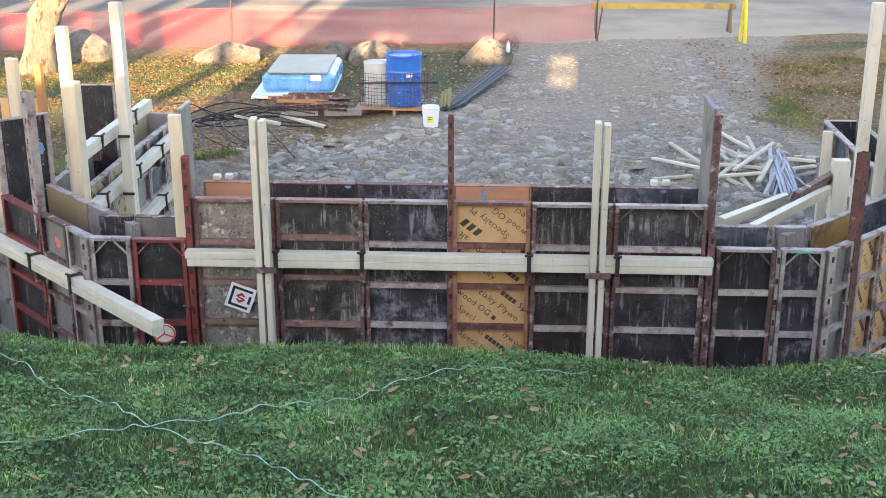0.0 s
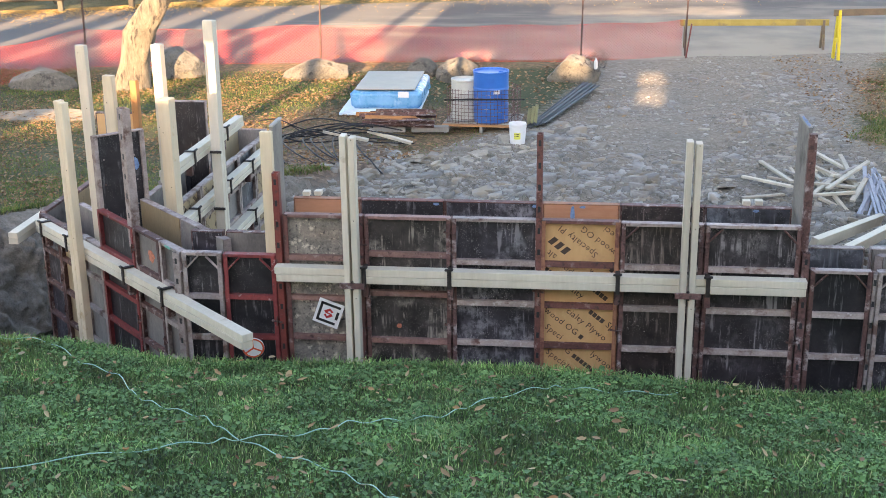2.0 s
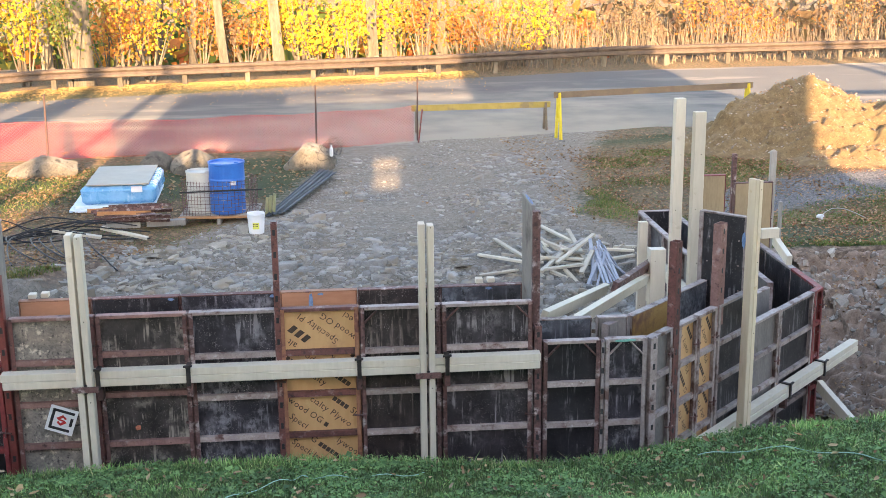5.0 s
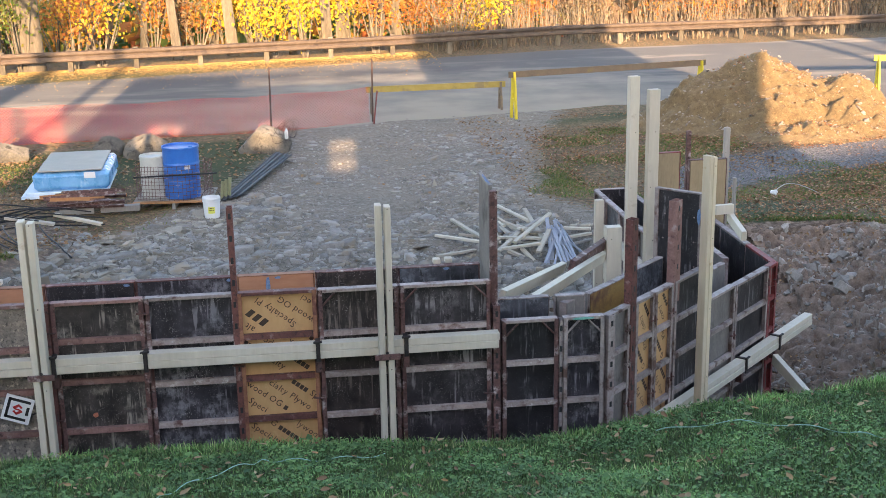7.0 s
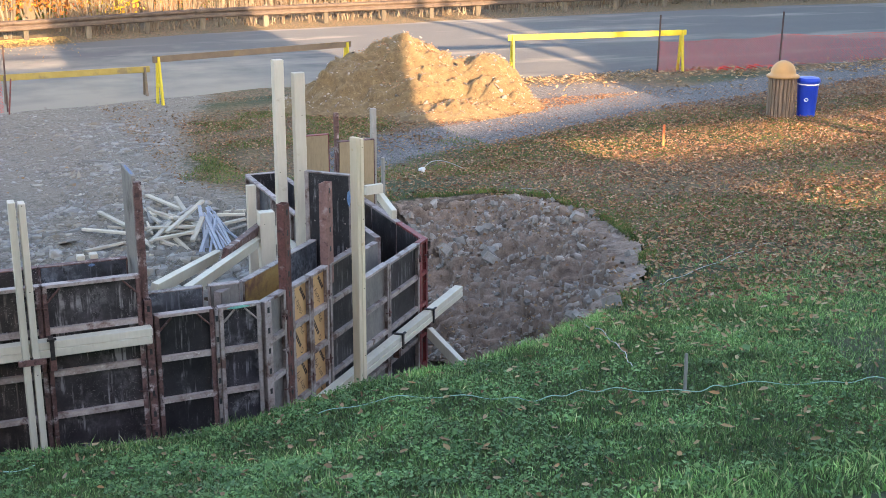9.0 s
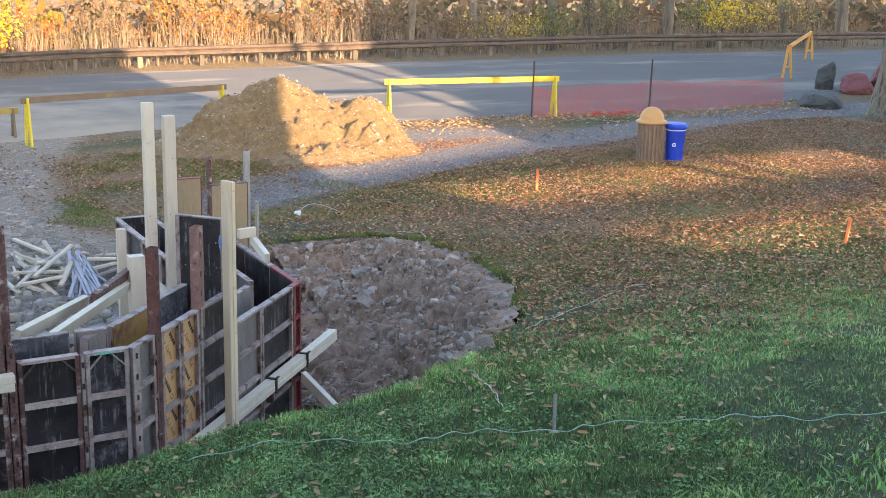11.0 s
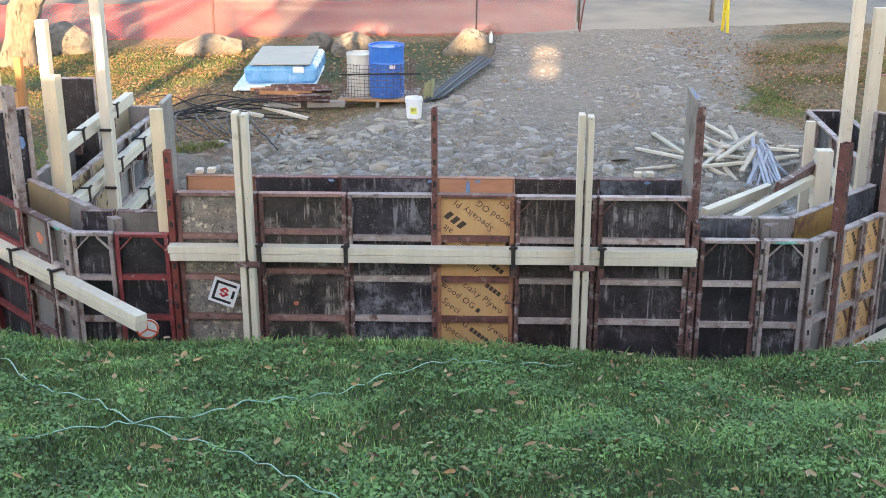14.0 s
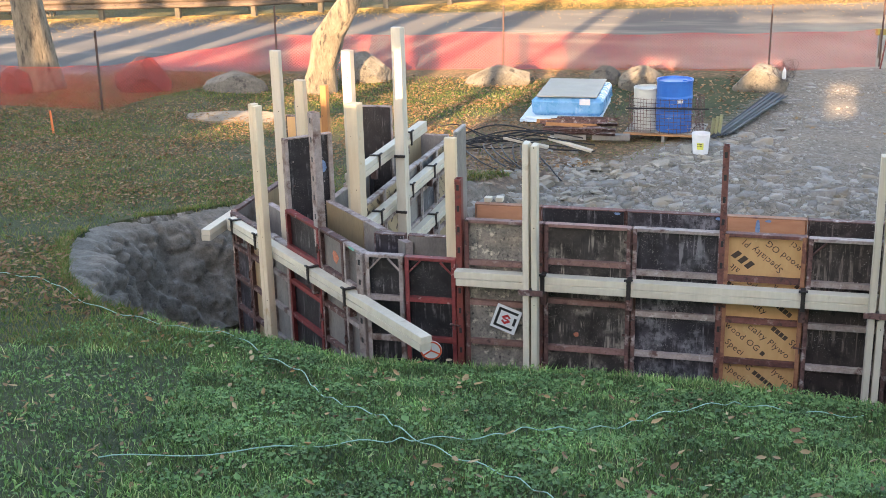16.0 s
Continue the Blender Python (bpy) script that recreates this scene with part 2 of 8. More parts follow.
M["pine"] = surf("pine", (0.53, 0.465, 0.36), (0.67, 0.60, 0.485), 3, 0.65, 0.12, fine=40, stretch=(1, 1, 0.15), smear=(0.43, 0.35, 0.24), smear_scale=7, smear_at=0.64, rand=0.08)
# Warmer pine; on the bulkhead edge its cream stands for sunlight.
M["pine_warm_sunlit"] = surf("pine_warm_sunlit", (0.57, 0.46, 0.31), (0.71, 0.60, 0.43), 3, 0.65, 0.12, fine=40, stretch=(1, 1, 0.12), smear=(0.5, 0.34, 0.18), smear_scale=7, smear_at=0.62, rand=0.06)
M["pine_old"] = surf("pine_old", (0.40, 0.35, 0.27), (0.56, 0.50, 0.40), 4, 0.75, 0.15, smear=(0.28, 0.24, 0.19), smear_at=0.6, rand=0.2)
M["wood_grey"] = surf("wood_grey", (0.22, 0.20, 0.18), (0.36, 0.335, 0.30), 5, 0.8, 0.25, stretch=(1, 1, 0.2), rand=0.2)
M["wood_orange"] = surf("wood_orange", (0.34, 0.15, 0.055), (0.46, 0.23, 0.09), 5, 0.7, 0.2, stretch=(1, 1, 0.2))
M["print"] = surf("print", (0.05, 0.03, 0.02), (0.08, 0.05, 0.035), 30, 0.7, 0)
M["white"] = surf("white", (0.74, 0.74, 0.74), (0.82, 0.82, 0.81), 5, 0.45, 0.03)
M["black"] = surf("black", (0.012, 0.012, 0.013), (0.022, 0.022, 0.023), 9, 0.5, 0.03)
M["red"] = surf("red", (0.55, 0.03, 0.03), (0.62, 0.05, 0.04), 9, 0.5, 0.02)
M["orange_red"] = surf("orange_red", (0.72, 0.10, 0.04), (0.8, 0.14, 0.06), 9, 0.5, 0.02)
M["stake"] = surf("stake", (0.78, 0.17, 0.05), (0.9, 0.24, 0.08), 9, 0.6, 0.05)
# Barricade yellow with shade put into the colour, for the rail across the drive.
M["yellow_shaded"] = surf("yellow_shaded", (0.30, 0.22, 0.045), (0.40, 0.30, 0.08), 5, 0.6, 0.06, smear=(0.22, 0.17, 0.08), smear_at=0.54)
M["yellow"] = surf("yellow", (0.62, 0.46, 0.015), (0.74, 0.57, 0.04), 5, 0.55, 0.06, smear=(0.40, 0.31, 0.05), smear_at=0.63)
M["horse_brown"] = surf("horse_brown", (0.13, 0.095, 0.065), (0.21, 0.155, 0.105), 3, 0.7, 0.1, smear=(0.24, 0.18, 0.06), smear_at=0.6)
M["horse_orange"] = surf("horse_orange", (0.6, 0.27, 0.04), (0.7, 0.36, 0.08), 5, 0.6, 0.05)
M["barrel_blue"] = surf("barrel_blue", (0.016, 0.11, 0.42), (0.028, 0.17, 0.55), 4, 0.38, 0.05, smear=(0.06, 0.24, 0.6), smear_at=0.60)
M["barrel_white"] = surf("barrel_white", (0.42, 0.42, 0.38), (0.56, 0.56, 0.51), 4, 0.5, 0.05, smear=(0.3, 0.29, 0.25), smear_at=0.6)
M["bin_blue"] = surf("bin_blue", (0.008, 0.04, 0.42), (0.014, 0.06, 0.5), 4, 0.4, 0.03)
M["bucket"] = surf("bucket", (0.66, 0.67, 0.68), (0.76, 0.77, 0.77), 8, 0.45, 0.03, smear=(0.5, 0.49, 0.46), smear_at=0.64)
M["label_yellow"] = surf("label_yellow", (0.62, 0.62, 0.09), (0.7, 0.7, 0.15), 9, 0.5, 0)
M["film_blue"] = surf("film_blue", (0.10, 0.33, 0.62), (0.22, 0.48, 0.76), 5, 0.28, 0.6, fine=14, smear=(0.50, 0.68, 0.84), smear_scale=6, smear_at=0.62, smear_stretch=(1, 1, 0.4))
M["foam"] = surf("foam", (0.55, 0.66, 0.76), (0.66, 0.76, 0.84), 6, 0.8, 0.05)
M["board_grey"] = surf("board_grey", (0.34, 0.33, 0.28), (0.43, 0.41, 0.35), 3, 0.8, 0.08)
M["metal_sheet"] = surf("metal_sheet", (0.035, 0.042, 0.055), (0.08, 0.09, 0.11), 4, 0.5, 0.1, metal=0.5, rand=0.15)
M["dome_tan"] = surf("dome_tan", (0.46, 0.25, 0.085), (0.54, 0.31, 0.115), 5, 0.5, 0.04)
M["can_brown"] = surf("can_brown", (0.17, 0.115, 0.08), (0.25, 0.175, 0.12), 5, 0.6, 0.1, smear=(0.30, 0.22, 0.16), smear_at=0.6)
M["rock"] = surf("rock", (0.085, 0.078, 0.065), (0.215, 0.197, 0.163), 4, 0.9, 1.0, fine=30, smear=(0.25, 0.225, 0.175), smear_at=0.60, smear2=(0.045, 0.042, 0.036), smear2_at=0.55, rand=0.15)
M["rock_dark"] = surf("rock_dark", (0.035, 0.036, 0.034), (0.10, 0.10, 0.092), 4, 0.9, 1.0, fine=30, smear=(0.14, 0.135, 0.12), smear_at=0.62)
M["rock_red"] = surf("rock_red", (0.10, 0.045, 0.04), (0.19, 0.085, 0.07), 3, 0.9, 0.8, fine=25, smear=(0.10, 0.06, 0.05), smear_at=0.6)
M["shale"] = surf("shale", (0.16, 0.152, 0.137), (0.34, 0.325, 0.295), 6, 0.9, 0.4, fine=60, smear=(0.25, 0.21, 0.155), smear_at=0.50, island=0.30)
M["shale_piece"] = surf("shale_piece", (0.19, 0.176, 0.145), (0.35, 0.325, 0.27), 5, 0.9, 0.4, fine=60, smear=(0.26, 0.215, 0.155), smear_at=0.55, rand=0.35)
M["bark"] = surf("bark", (0.11, 0.09, 0.065), (0.29, 0.245, 0.18), 9, 0.9, 1.0, fine=40, stretch=(1, 1, 0.3), smear=(0.06, 0.05, 0.04), smear_scale=11, smear_at=0.53, smear_stretch=(1, 1, 0.25))
M["bark_woods"] = surf("bark_woods", (0.10, 0.083, 0.06), (0.25, 0.21, 0.15), 5, 0.9, 0.6, fine=30, stretch=(1, 1, 0.2), rand=0.35)
M["rail"] = surf("rail", (0.085, 0.06, 0.045), (0.17, 0.125, 0.09), 3, 0.7, 0.2, metal=0.2, smear=(0.06, 0.045, 0.04), smear_at=0.58)
M["slab"] = surf("slab", (0.15, 0.125, 0.092), (0.26, 0.22, 0.165), 4, 0.9, 0.4, fine=30, smear=(0.17, 0.14, 0.09), smear_at=0.56)
M["net"] = surf("net", (0.62, 0.035, 0.022), (0.74, 0.06, 0.035), 4, 0.6, 0)
M["tarp_red"] = surf("tarp_red", (0.13, 0.036, 0.033), (0.22, 0.07, 0.06), 4, 0.7, 0.3)
M["post_steel"] = surf("post_steel", (0.06, 0.035, 0.03), (0.12, 0.075, 0.065), 9, 0.7, 0.1, metal=0.3)
M["twine"] = surf("twine", (0.26, 0.48, 0.38), (0.42, 0.62, 0.52), 20, 0.6, 0)
M["cord_white"] = surf("cord_white", (0.40, 0.40, 0.39), (0.52, 0.52, 0.50), 20, 0.6, 0)
M["siding"] = surf("siding", (0.42, 0.40, 0.37), (0.5, 0.48, 0.44), 3, 0.7, 0.05)
M["roofing"] = surf("roofing", (0.05, 0.05, 0.055), (0.09, 0.09, 0.095), 5, 0.9, 0.2)
M["dirt"] = surf("dirt", (0.105, 0.070, 0.032), (0.225, 0.16, 0.075), 7, 0.95, 1.0, fine=38, smear=(0.33, 0.255, 0.135), smear_scale=16, smear_at=0.57, smear2=(0.07, 0.045, 0.024), smear2_at=0.57)
M["grass"] = leafy("grass", [(0.051, 0.118, 0.031), (0.206, 0.381, 0.106), (0.325, 0.562, 0.169), (0.145, 0.292, 0.106), (0.428, 0.623, 0.220), (0.684, 0.623, 0.329)], 0.65, 0.3, 0.5, (0.292, 0.333, 0.125))
M["grass_dry"] = leafy("grass_dry", [(0.06, 0.13, 0.022), (0.11, 0.19, 0.035), (0.19, 0.20, 0.055), (0.26, 0.20, 0.07)], 0.6, 0.35, 0.4, (0.22, 0.18, 0.06))
# Darker than the grass: shade between the blades is put into this green.
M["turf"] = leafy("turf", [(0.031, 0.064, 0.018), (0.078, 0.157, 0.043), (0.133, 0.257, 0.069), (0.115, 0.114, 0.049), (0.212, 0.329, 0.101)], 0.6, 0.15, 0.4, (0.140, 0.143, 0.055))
M["clover"] = leafy("clover", [(0.058, 0.127, 0.043), (0.144, 0.276, 0.085), (0.234, 0.393, 0.130), (0.092, 0.191, 0.061), (0.246, 0.382, 0.124)], 0.7, 0.2, 0.4, (0.144, 0.245, 0.091))
M["litter"] = leafy("litter", [(0.15, 0.07, 0.03), (0.34, 0.19, 0.09), (0.22, 0.11, 0.05), (0.46, 0.30, 0.17), (0.27, 0.10, 0.04), (0.12, 0.06, 0.035), (0.42, 0.20, 0.07), (0.50, 0.37, 0.24)], 0.75, 0.12)
M["litter_bright"] = leafy("litter_bright", [(0.34, 0.20, 0.09), (0.45, 0.31, 0.16), (0.26, 0.14, 0.07), (0.52, 0.40, 0.22), (0.46, 0.24, 0.09), (0.40, 0.31, 0.20)], 0.75, 0.12)
M["litter_dull"] = leafy("litter_dull", [(0.13, 0.075, 0.035), (0.27, 0.165, 0.085), (0.37, 0.255, 0.14), (0.19, 0.10, 0.05), (0.31, 0.17, 0.07), (0.10, 0.06, 0.032)], 0.8, 0.1)
M["litter_gold"] = leafy("litter_gold", [(0.42, 0.25, 0.075), (0.54, 0.35, 0.11), (0.32, 0.18, 0.06), (0.58, 0.41, 0.17), (0.44, 0.24, 0.07)], 0.75, 0.1)
M["leaf_yellow"] = leafy("leaf_yellow", [(0.50, 0.34, 0.02), (0.70, 0.50, 0.03), (0.80, 0.55, 0.05), (0.45, 0.40, 0.05)], 0.5, 0.45)
M["leaf_orange"] = leafy("leaf_orange", [(0.45, 0.17, 0.03), (0.60, 0.28, 0.05), (0.40, 0.11, 0.04), (0.55, 0.35, 0.06)], 0.5, 0.4)
M["leaf_green"] = leafy("leaf_green", [(0.06, 0.11, 0.025), (0.10, 0.16, 0.03), (0.20, 0.22, 0.04), (0.32, 0.27, 0.05)], 0.5, 0.4)
M["leaf_brown"] = leafy("leaf_brown", [(0.20, 0.12, 0.06), (0.28, 0.17, 0.09), (0.16, 0.13, 0.06), (0.36, 0.24, 0.13)], 0.6, 0.3)
M["twig"] = leafy("twig", [(0.16, 0.11, 0.07), (0.26, 0.19, 0.12), (0.34, 0.27, 0.18)], 0.8, 0.0)


def ground_material():
    """Lawn soil, shale, pit earth, leaf litter and gravel, blended by the sheet's zone and zone_b attributes."""
    m = bpy.data.materials.new("ground")
    m.use_nodes = True
    nt = m.node_tree
    N, L = nt.nodes, nt.links.new
    bsdf = N["Principled BSDF"]
    geo = N.new("ShaderNodeNewGeometry")

    def tex(sc, det=8.0, kind="n"):
        mp = N.new("ShaderNodeMapping")
        mp.inputs["Scale"].default_value = (sc, sc, sc)
        L(geo.outputs["Position"], mp.inputs["Vector"])
        if kind == "v":
            n = N.new("ShaderNodeTexVoronoi")
            n.inputs["Scale"].default_value = 1.0
            L(mp.outputs[0], n.inputs["Vector"])
            return n
        n = N.new("ShaderNodeTexNoise")
        n.inputs["Scale"].default_value, n.inputs["Detail"].default_value = 1.0, det
        n.inputs["Roughness"].default_value = 0.65
        L(mp.outputs[0], n.inputs["Vector"])
        return n

    def ramp(fac, *stops):
        r = N.new("ShaderNodeValToRGB")
        e = r.color_ramp.elements
        while len(e) < len(stops):
            e.new(0.5)
        for i, (p, c) in enumerate(stops):
            e[i].position, e[i].color = p, (*c, 1)
        L(fac, r.inputs[0])
        return r.outputs[0]

    def mix(f, a, b):
        x = N.new("ShaderNodeMix")
        x.data_type = "RGBA"
        L(f, x.inputs["Factor"])
        L(a, x.inputs["A"])
        L(b, x.inputs["B"])
        return x.outputs["Result"]

    n1, n2, n3 = tex(1.3), tex(9), tex(45, 4)
    # Lawn soil is darkened to paint the shaded gaps under the grass.
    lawn = ramp(n1.outputs["Fac"], (0.3, (0.018, 0.032, 0.008)), (0.5, (0.032, 0.05, 0.012)), (0.7, (0.07, 0.065, 0.025)))
    lawn = mix(ramp(n3.outputs["Fac"], (0.45, (0, 0, 0)), (0.7, (0.6, 0.6, 0.6))), lawn, ramp(n2.outputs["Fac"], (0.3, (0.025, 0.025, 0.012)), (0.7, (0.075, 0.065, 0.03))))
    shale = ramp(n2.outputs["Fac"], (0.32, (0.062, 0.053, 0.043)), (0.5, (0.180, 0.162, 0.136)), (0.70, (0.27, 0.25, 0.214)))
    shale = mix(ramp(n1.outputs["Fac"], (0.4, (0, 0, 0)), (0.65, (0.7, 0.7, 0.7))), shale, ramp(n3.outputs["Fac"], (0.3, (0.17, 0.146, 0.112)), (0.7, (0.275, 0.244, 0.195))))
    crack = N.new("ShaderNodeTexVoronoi")
    crack.feature = "DISTANCE_TO_EDGE"
    warp = N.new("ShaderNodeVectorMath")
    warp.operation = "MULTIPLY_ADD"
    L(tex(3.0, 4.0).outputs["Color"], warp.inputs[0])
    warp.inputs[1].default_value = (0.35, 0.35, 0.35)
    L(geo.outputs["Position"], warp.inputs[2])
    crack.inputs["Scale"].default_value = 7.5
    L(warp.outputs[0], crack.inputs["Vector"])
    gap = ramp(crack.outputs["Distance"], (0.0, (1, 1, 1)), (0.07, (0, 0, 0)))
    shale = mix(gap, shale, ramp(n2.outputs["Fac"], (0.40, (0.20, 0.178, 0.145)), (0.60, (0.055, 0.046, 0.036))))
    earth = ramp(n2.outputs["Fac"], (0.33, (0.045, 0.03, 0.021)), (0.5, (0.145, 0.104, 0.074)), (0.67, (0.29, 0.23, 0.175)))
    litter_v = tex(24, kind="v")
    litter = ramp(litter_v.outputs["Color"], (0.1, (0.05, 0.034, 0.018)), (0.4, (0.13, 0.075, 0.038)), (0.7, (0.24, 0.145, 0.075)), (0.95, (0.085, 0.06, 0.03)))
    litter = mix(ramp(n2.outputs["Fac"], (0.42, (0, 0, 0)), (0.62, (0.85, 0.85, 0.85))), litter, ramp(n3.outputs["Fac"], (0.3, (0.035, 0.042, 0.014)), (0.7, (0.10, 0.10, 0.035))))
    gravel_v = tex(38, kind="v")
    gravel = ramp(gravel_v.outputs["Color"], (0.1, (0.04, 0.04, 0.044)), (0.5, (0.10, 0.10, 0.105)), (0.9, (0.21, 0.20, 0.195)))
    a, b = N.new("ShaderNodeAttribute"), N.new("ShaderNodeAttribute")
    a.attribute_name, b.attribute_name = "zone", "zone_b"
    sa, sb = N.new("ShaderNodeSeparateColor"), N.new("ShaderNodeSeparateColor")
    L(a.outputs["Color"], sa.inputs[0])
    L(b.outputs["Color"], sb.inputs[0])

    def edge(v):
        """The zone's share, broken up along its edge."""
        s = N.new("ShaderNodeMath")
        s.operation = "ADD"
        L(v, s.inputs[0])
        h = N.new("ShaderNodeMath")
        h.operation = "MULTIPLY_ADD"
        L(n2.outputs["Fac"], h.inputs[0])
        h.inputs[1].default_value, h.inputs[2].default_value = 0.9, -0.45
        L(h.outputs[0], s.inputs[1])
        return ramp(s.outputs[0], (0.38, (0, 0, 0)), (0.62, (1, 1, 1)))

    col = mix(edge(sa.outputs["Blue"]), lawn, litter)
    col = mix(edge(sb.outputs["Red"]), col, gravel)
    col = mix(edge(sa.outputs["Red"]), col, shale)
    col = mix(edge(sa.outputs["Green"]), col, earth)
    # Clay tones; the dark stop also paints shade into the bump's crevices.
    clay = ramp(n2.outputs["Fac"], (0.36, (0.05, 0.044, 0.038)), (0.5, (0.16, 0.15, 0.133)), (0.64, (0.32, 0.30, 0.275)))
    col = mix(edge(sb.outputs["Green"]), col, clay)
    L(col, bsdf.inputs["Base Color"])
    bsdf.inputs["Roughness"].default_value = 0.95
    bsdf.inputs["Diffuse Roughness"].default_value = 1.0
    bm_ = N.new("ShaderNodeBump")
    bm_.inputs["Strength"].default_value, bm_.inputs["Distance"].default_value = 0.7, 0.04
    high = N.new("ShaderNodeMath")
    high.operation = "MULTIPLY_ADD"
    L(n3.outputs["Fac"], high.inputs[0])
    high.inputs[1].default_value = 0.35
    L(n2.outputs["Fac"], high.inputs[2])
    L(high.outputs[0], bm_.inputs["Height"])
    L(bm_.outputs[0], bsdf.inputs["Normal"])
    return m


M["ground"] = ground_material()


def road_material():
    """Asphalt with drifts of pale dust where the drive meets it."""
    m = surf("asphalt_dusty", (0.050, 0.050, 0.052), (0.092, 0.091, 0.090), 0.5, 0.85, 0.25, fine=40, smear=(0.165, 0.152, 0.132), smear_scale=0.3, smear_at=0.53, smear_stretch=(0.4, 1.6, 1),
             smear2=(0.055, 0.055, 0.058), smear2_at=0.60)
    nt = m.node_tree
    N, L = nt.nodes, nt.links.new
    bsdf = N["Principled BSDF"]
    base = bsdf.inputs["Base Color"].links[0].from_socket
    a = N.new("ShaderNodeAttribute")
    a.attribute_name = "dust"
    n = N.new("ShaderNodeTexNoise")
    n.inputs["Scale"].default_value, n.inputs["Detail"].default_value = 0.9, 8.0
    geo = N.new("ShaderNodeNewGeometry")
    L(geo.outputs["Position"], n.inputs["Vector"])
    s = N.new("ShaderNodeMath")
    s.operation = "MULTIPLY_ADD"
    L(n.outputs["Fac"], s.inputs[0])
    s.inputs[1].default_value = 0.9
    L(a.outputs["Fac"], s.inputs[2])
    mr = N.new("ShaderNodeMapRange")
    mr.inputs["From Min"].default_value, mr.inputs["From Max"].default_value = 0.65, 1.25
    L(s.outputs[0], mr.inputs["Value"])
    mx = N.new("ShaderNodeMix")
    mx.data_type = "RGBA"
    L(mr.outputs[0], mx.inputs["Factor"])
    L(base, mx.inputs["A"])
    mx.inputs["B"].default_value = (0.235, 0.215, 0.175, 1)
    L(mx.outputs["Result"], bsdf.inputs["Base Color"])
    return m


M["road"] = road_material()

# ---- building helpers ----
def link_mesh(name, bm, material, smooth=False):
    me = bpy.data.meshes.new(name)
    bm.normal_update()
    bm.to_mesh(me)
    bm.free()
    me.materials.append(M[material] if isinstance(material, str) else material)
    if smooth:
        me.polygons.foreach_set("use_smooth", [True] * len(me.polygons))
    return me


def part(name, bm, material, parent, label="", smooth=False):
    """One mesh under a thing or under a part."""
    ob = new(name, link_mesh(name, bm, material, smooth))
    ob.parent = parent
    if label:
        tagged(ob, label)
    return ob


def thing(name, label, category, m=None, group="", kind=""):
    ob = new(name)
    ob.empty_display_size = 0.1
    if m is not None:
        ob.matrix_world = m
    return tagged(ob, label, category, group, kind)


def solo(name, bm, material, label, category, m=None, group="", kind="", smooth=False):
    """A thing of one mesh."""
    ob = new(name, link_mesh(name, bm, material, smooth))
    if m is not None:
        ob.matrix_world = m
    return tagged(ob, label, category, group, kind)


def box(bm, x0, x1, y0, y1, z0, z1, bevel=0.0, m=None):
    vs = [bm.verts.new(v) for v in ((x0, y0, z0), (x1, y0, z0), (x1, y1, z0), (x0, y1, z0), (x0, y0, z1), (x1, y0, z1), (x1, y1, z1), (x0, y1, z1))]
    fs = [bm.faces.new([vs[i] for i in f]) for f in ((3, 2, 1, 0), (4, 5, 6, 7), (0, 1, 5, 4), (1, 2, 6, 5), (2, 3, 7, 6), (3, 0, 4, 7))]
    if bevel:
        made = bmesh.ops.bevel(bm, geom=list({e for f in fs for e in f.edges}), offset=bevel, segments=1, affect="EDGES")
        vs = list({v for f in made["faces"] for v in f.verts} | {v for v in vs if v.is_valid})
    if m is not None:
        bmesh.ops.transform(bm, matrix=m, verts=vs)
    return bm


def new_box(x0, x1, y0, y1, z0, z1, bevel=0.0, m=None):
    return box(bmesh.new(), x0, x1, y0, y1, z0, z1, bevel, m)


def bar(bm, p, q, w, h, bevel=0.003, up=(0, 0, 1)):
    """A straight board or bar from p to q, w wide and h high."""
    p, q = Vector(p), Vector(q)
    d = q - p
    ln = d.length
    d.normalize()
    side = d.cross(Vector(up))
    side = side.normalized() if side.length > 1e-4 else Vector((1, 0, 0))
    top = side.cross(d)
    rot = Matrix((side, d, top)).transposed().to_4x4()
    return box(bm, -w / 2, w / 2, 0, ln, -h / 2, h / 2, bevel, Matrix.Translation(p) @ rot)


def tube(bm, pts, radii, sides=8, wob=0.0, cap=True):
    """A tube through points with a radius at each."""
    rings = []
    pts = [Vector(p) for p in pts]
    for i, p in enumerate(pts):
        d = (pts[min(i + 1, len(pts) - 1)] - pts[max(i - 1, 0)]).normalized()
        a = d.orthogonal().normalized() if abs(d.z) < 0.9 else (Vector((0, 1, 0)).cross(d)).normalized()
        b = d.cross(a)
        ring = []
        for k in range(sides):
            t = 2 * math.pi * k / sides
            r = radii[i] * (1 + wob * noise.noise(p * 3 + Vector((math.cos(t), math.sin(t), 0)) * 1.7))
            ring.append(bm.verts.new(p + r * (math.cos(t) * a + math.sin(t) * b)))
        rings.append(ring)
    for r0, r1 in zip(rings, rings[1:]):
        for k in range(sides):
            bm.faces.new((r0[k], r0[(k + 1) % sides], r1[(k + 1) % sides], r1[k]))
    if cap:
        bm.faces.new(list(reversed(rings[0])))
        bm.faces.new(rings[-1])
    return bm


def lathe(bm, profile, sides=24, cx=0.0, cy=0.0):
    """A turned form from (radius, height) pairs."""
    rings = [[bm.verts.new((cx + r * math.cos(2 * math.pi * k / sides), cy + r * math.sin(2 * math.pi * k / sides), z)) for k in range(sides)] for r, z in profile]
    for r0, r1 in zip(rings, rings[1:]):
        for k in range(sides):
            bm.faces.new((r0[k], r0[(k + 1) % sides], r1[(k + 1) % sides], r1[k]))
    bm.faces.new(list(reversed(rings[0])))
    bm.faces.new(rings[-1])
    return bm


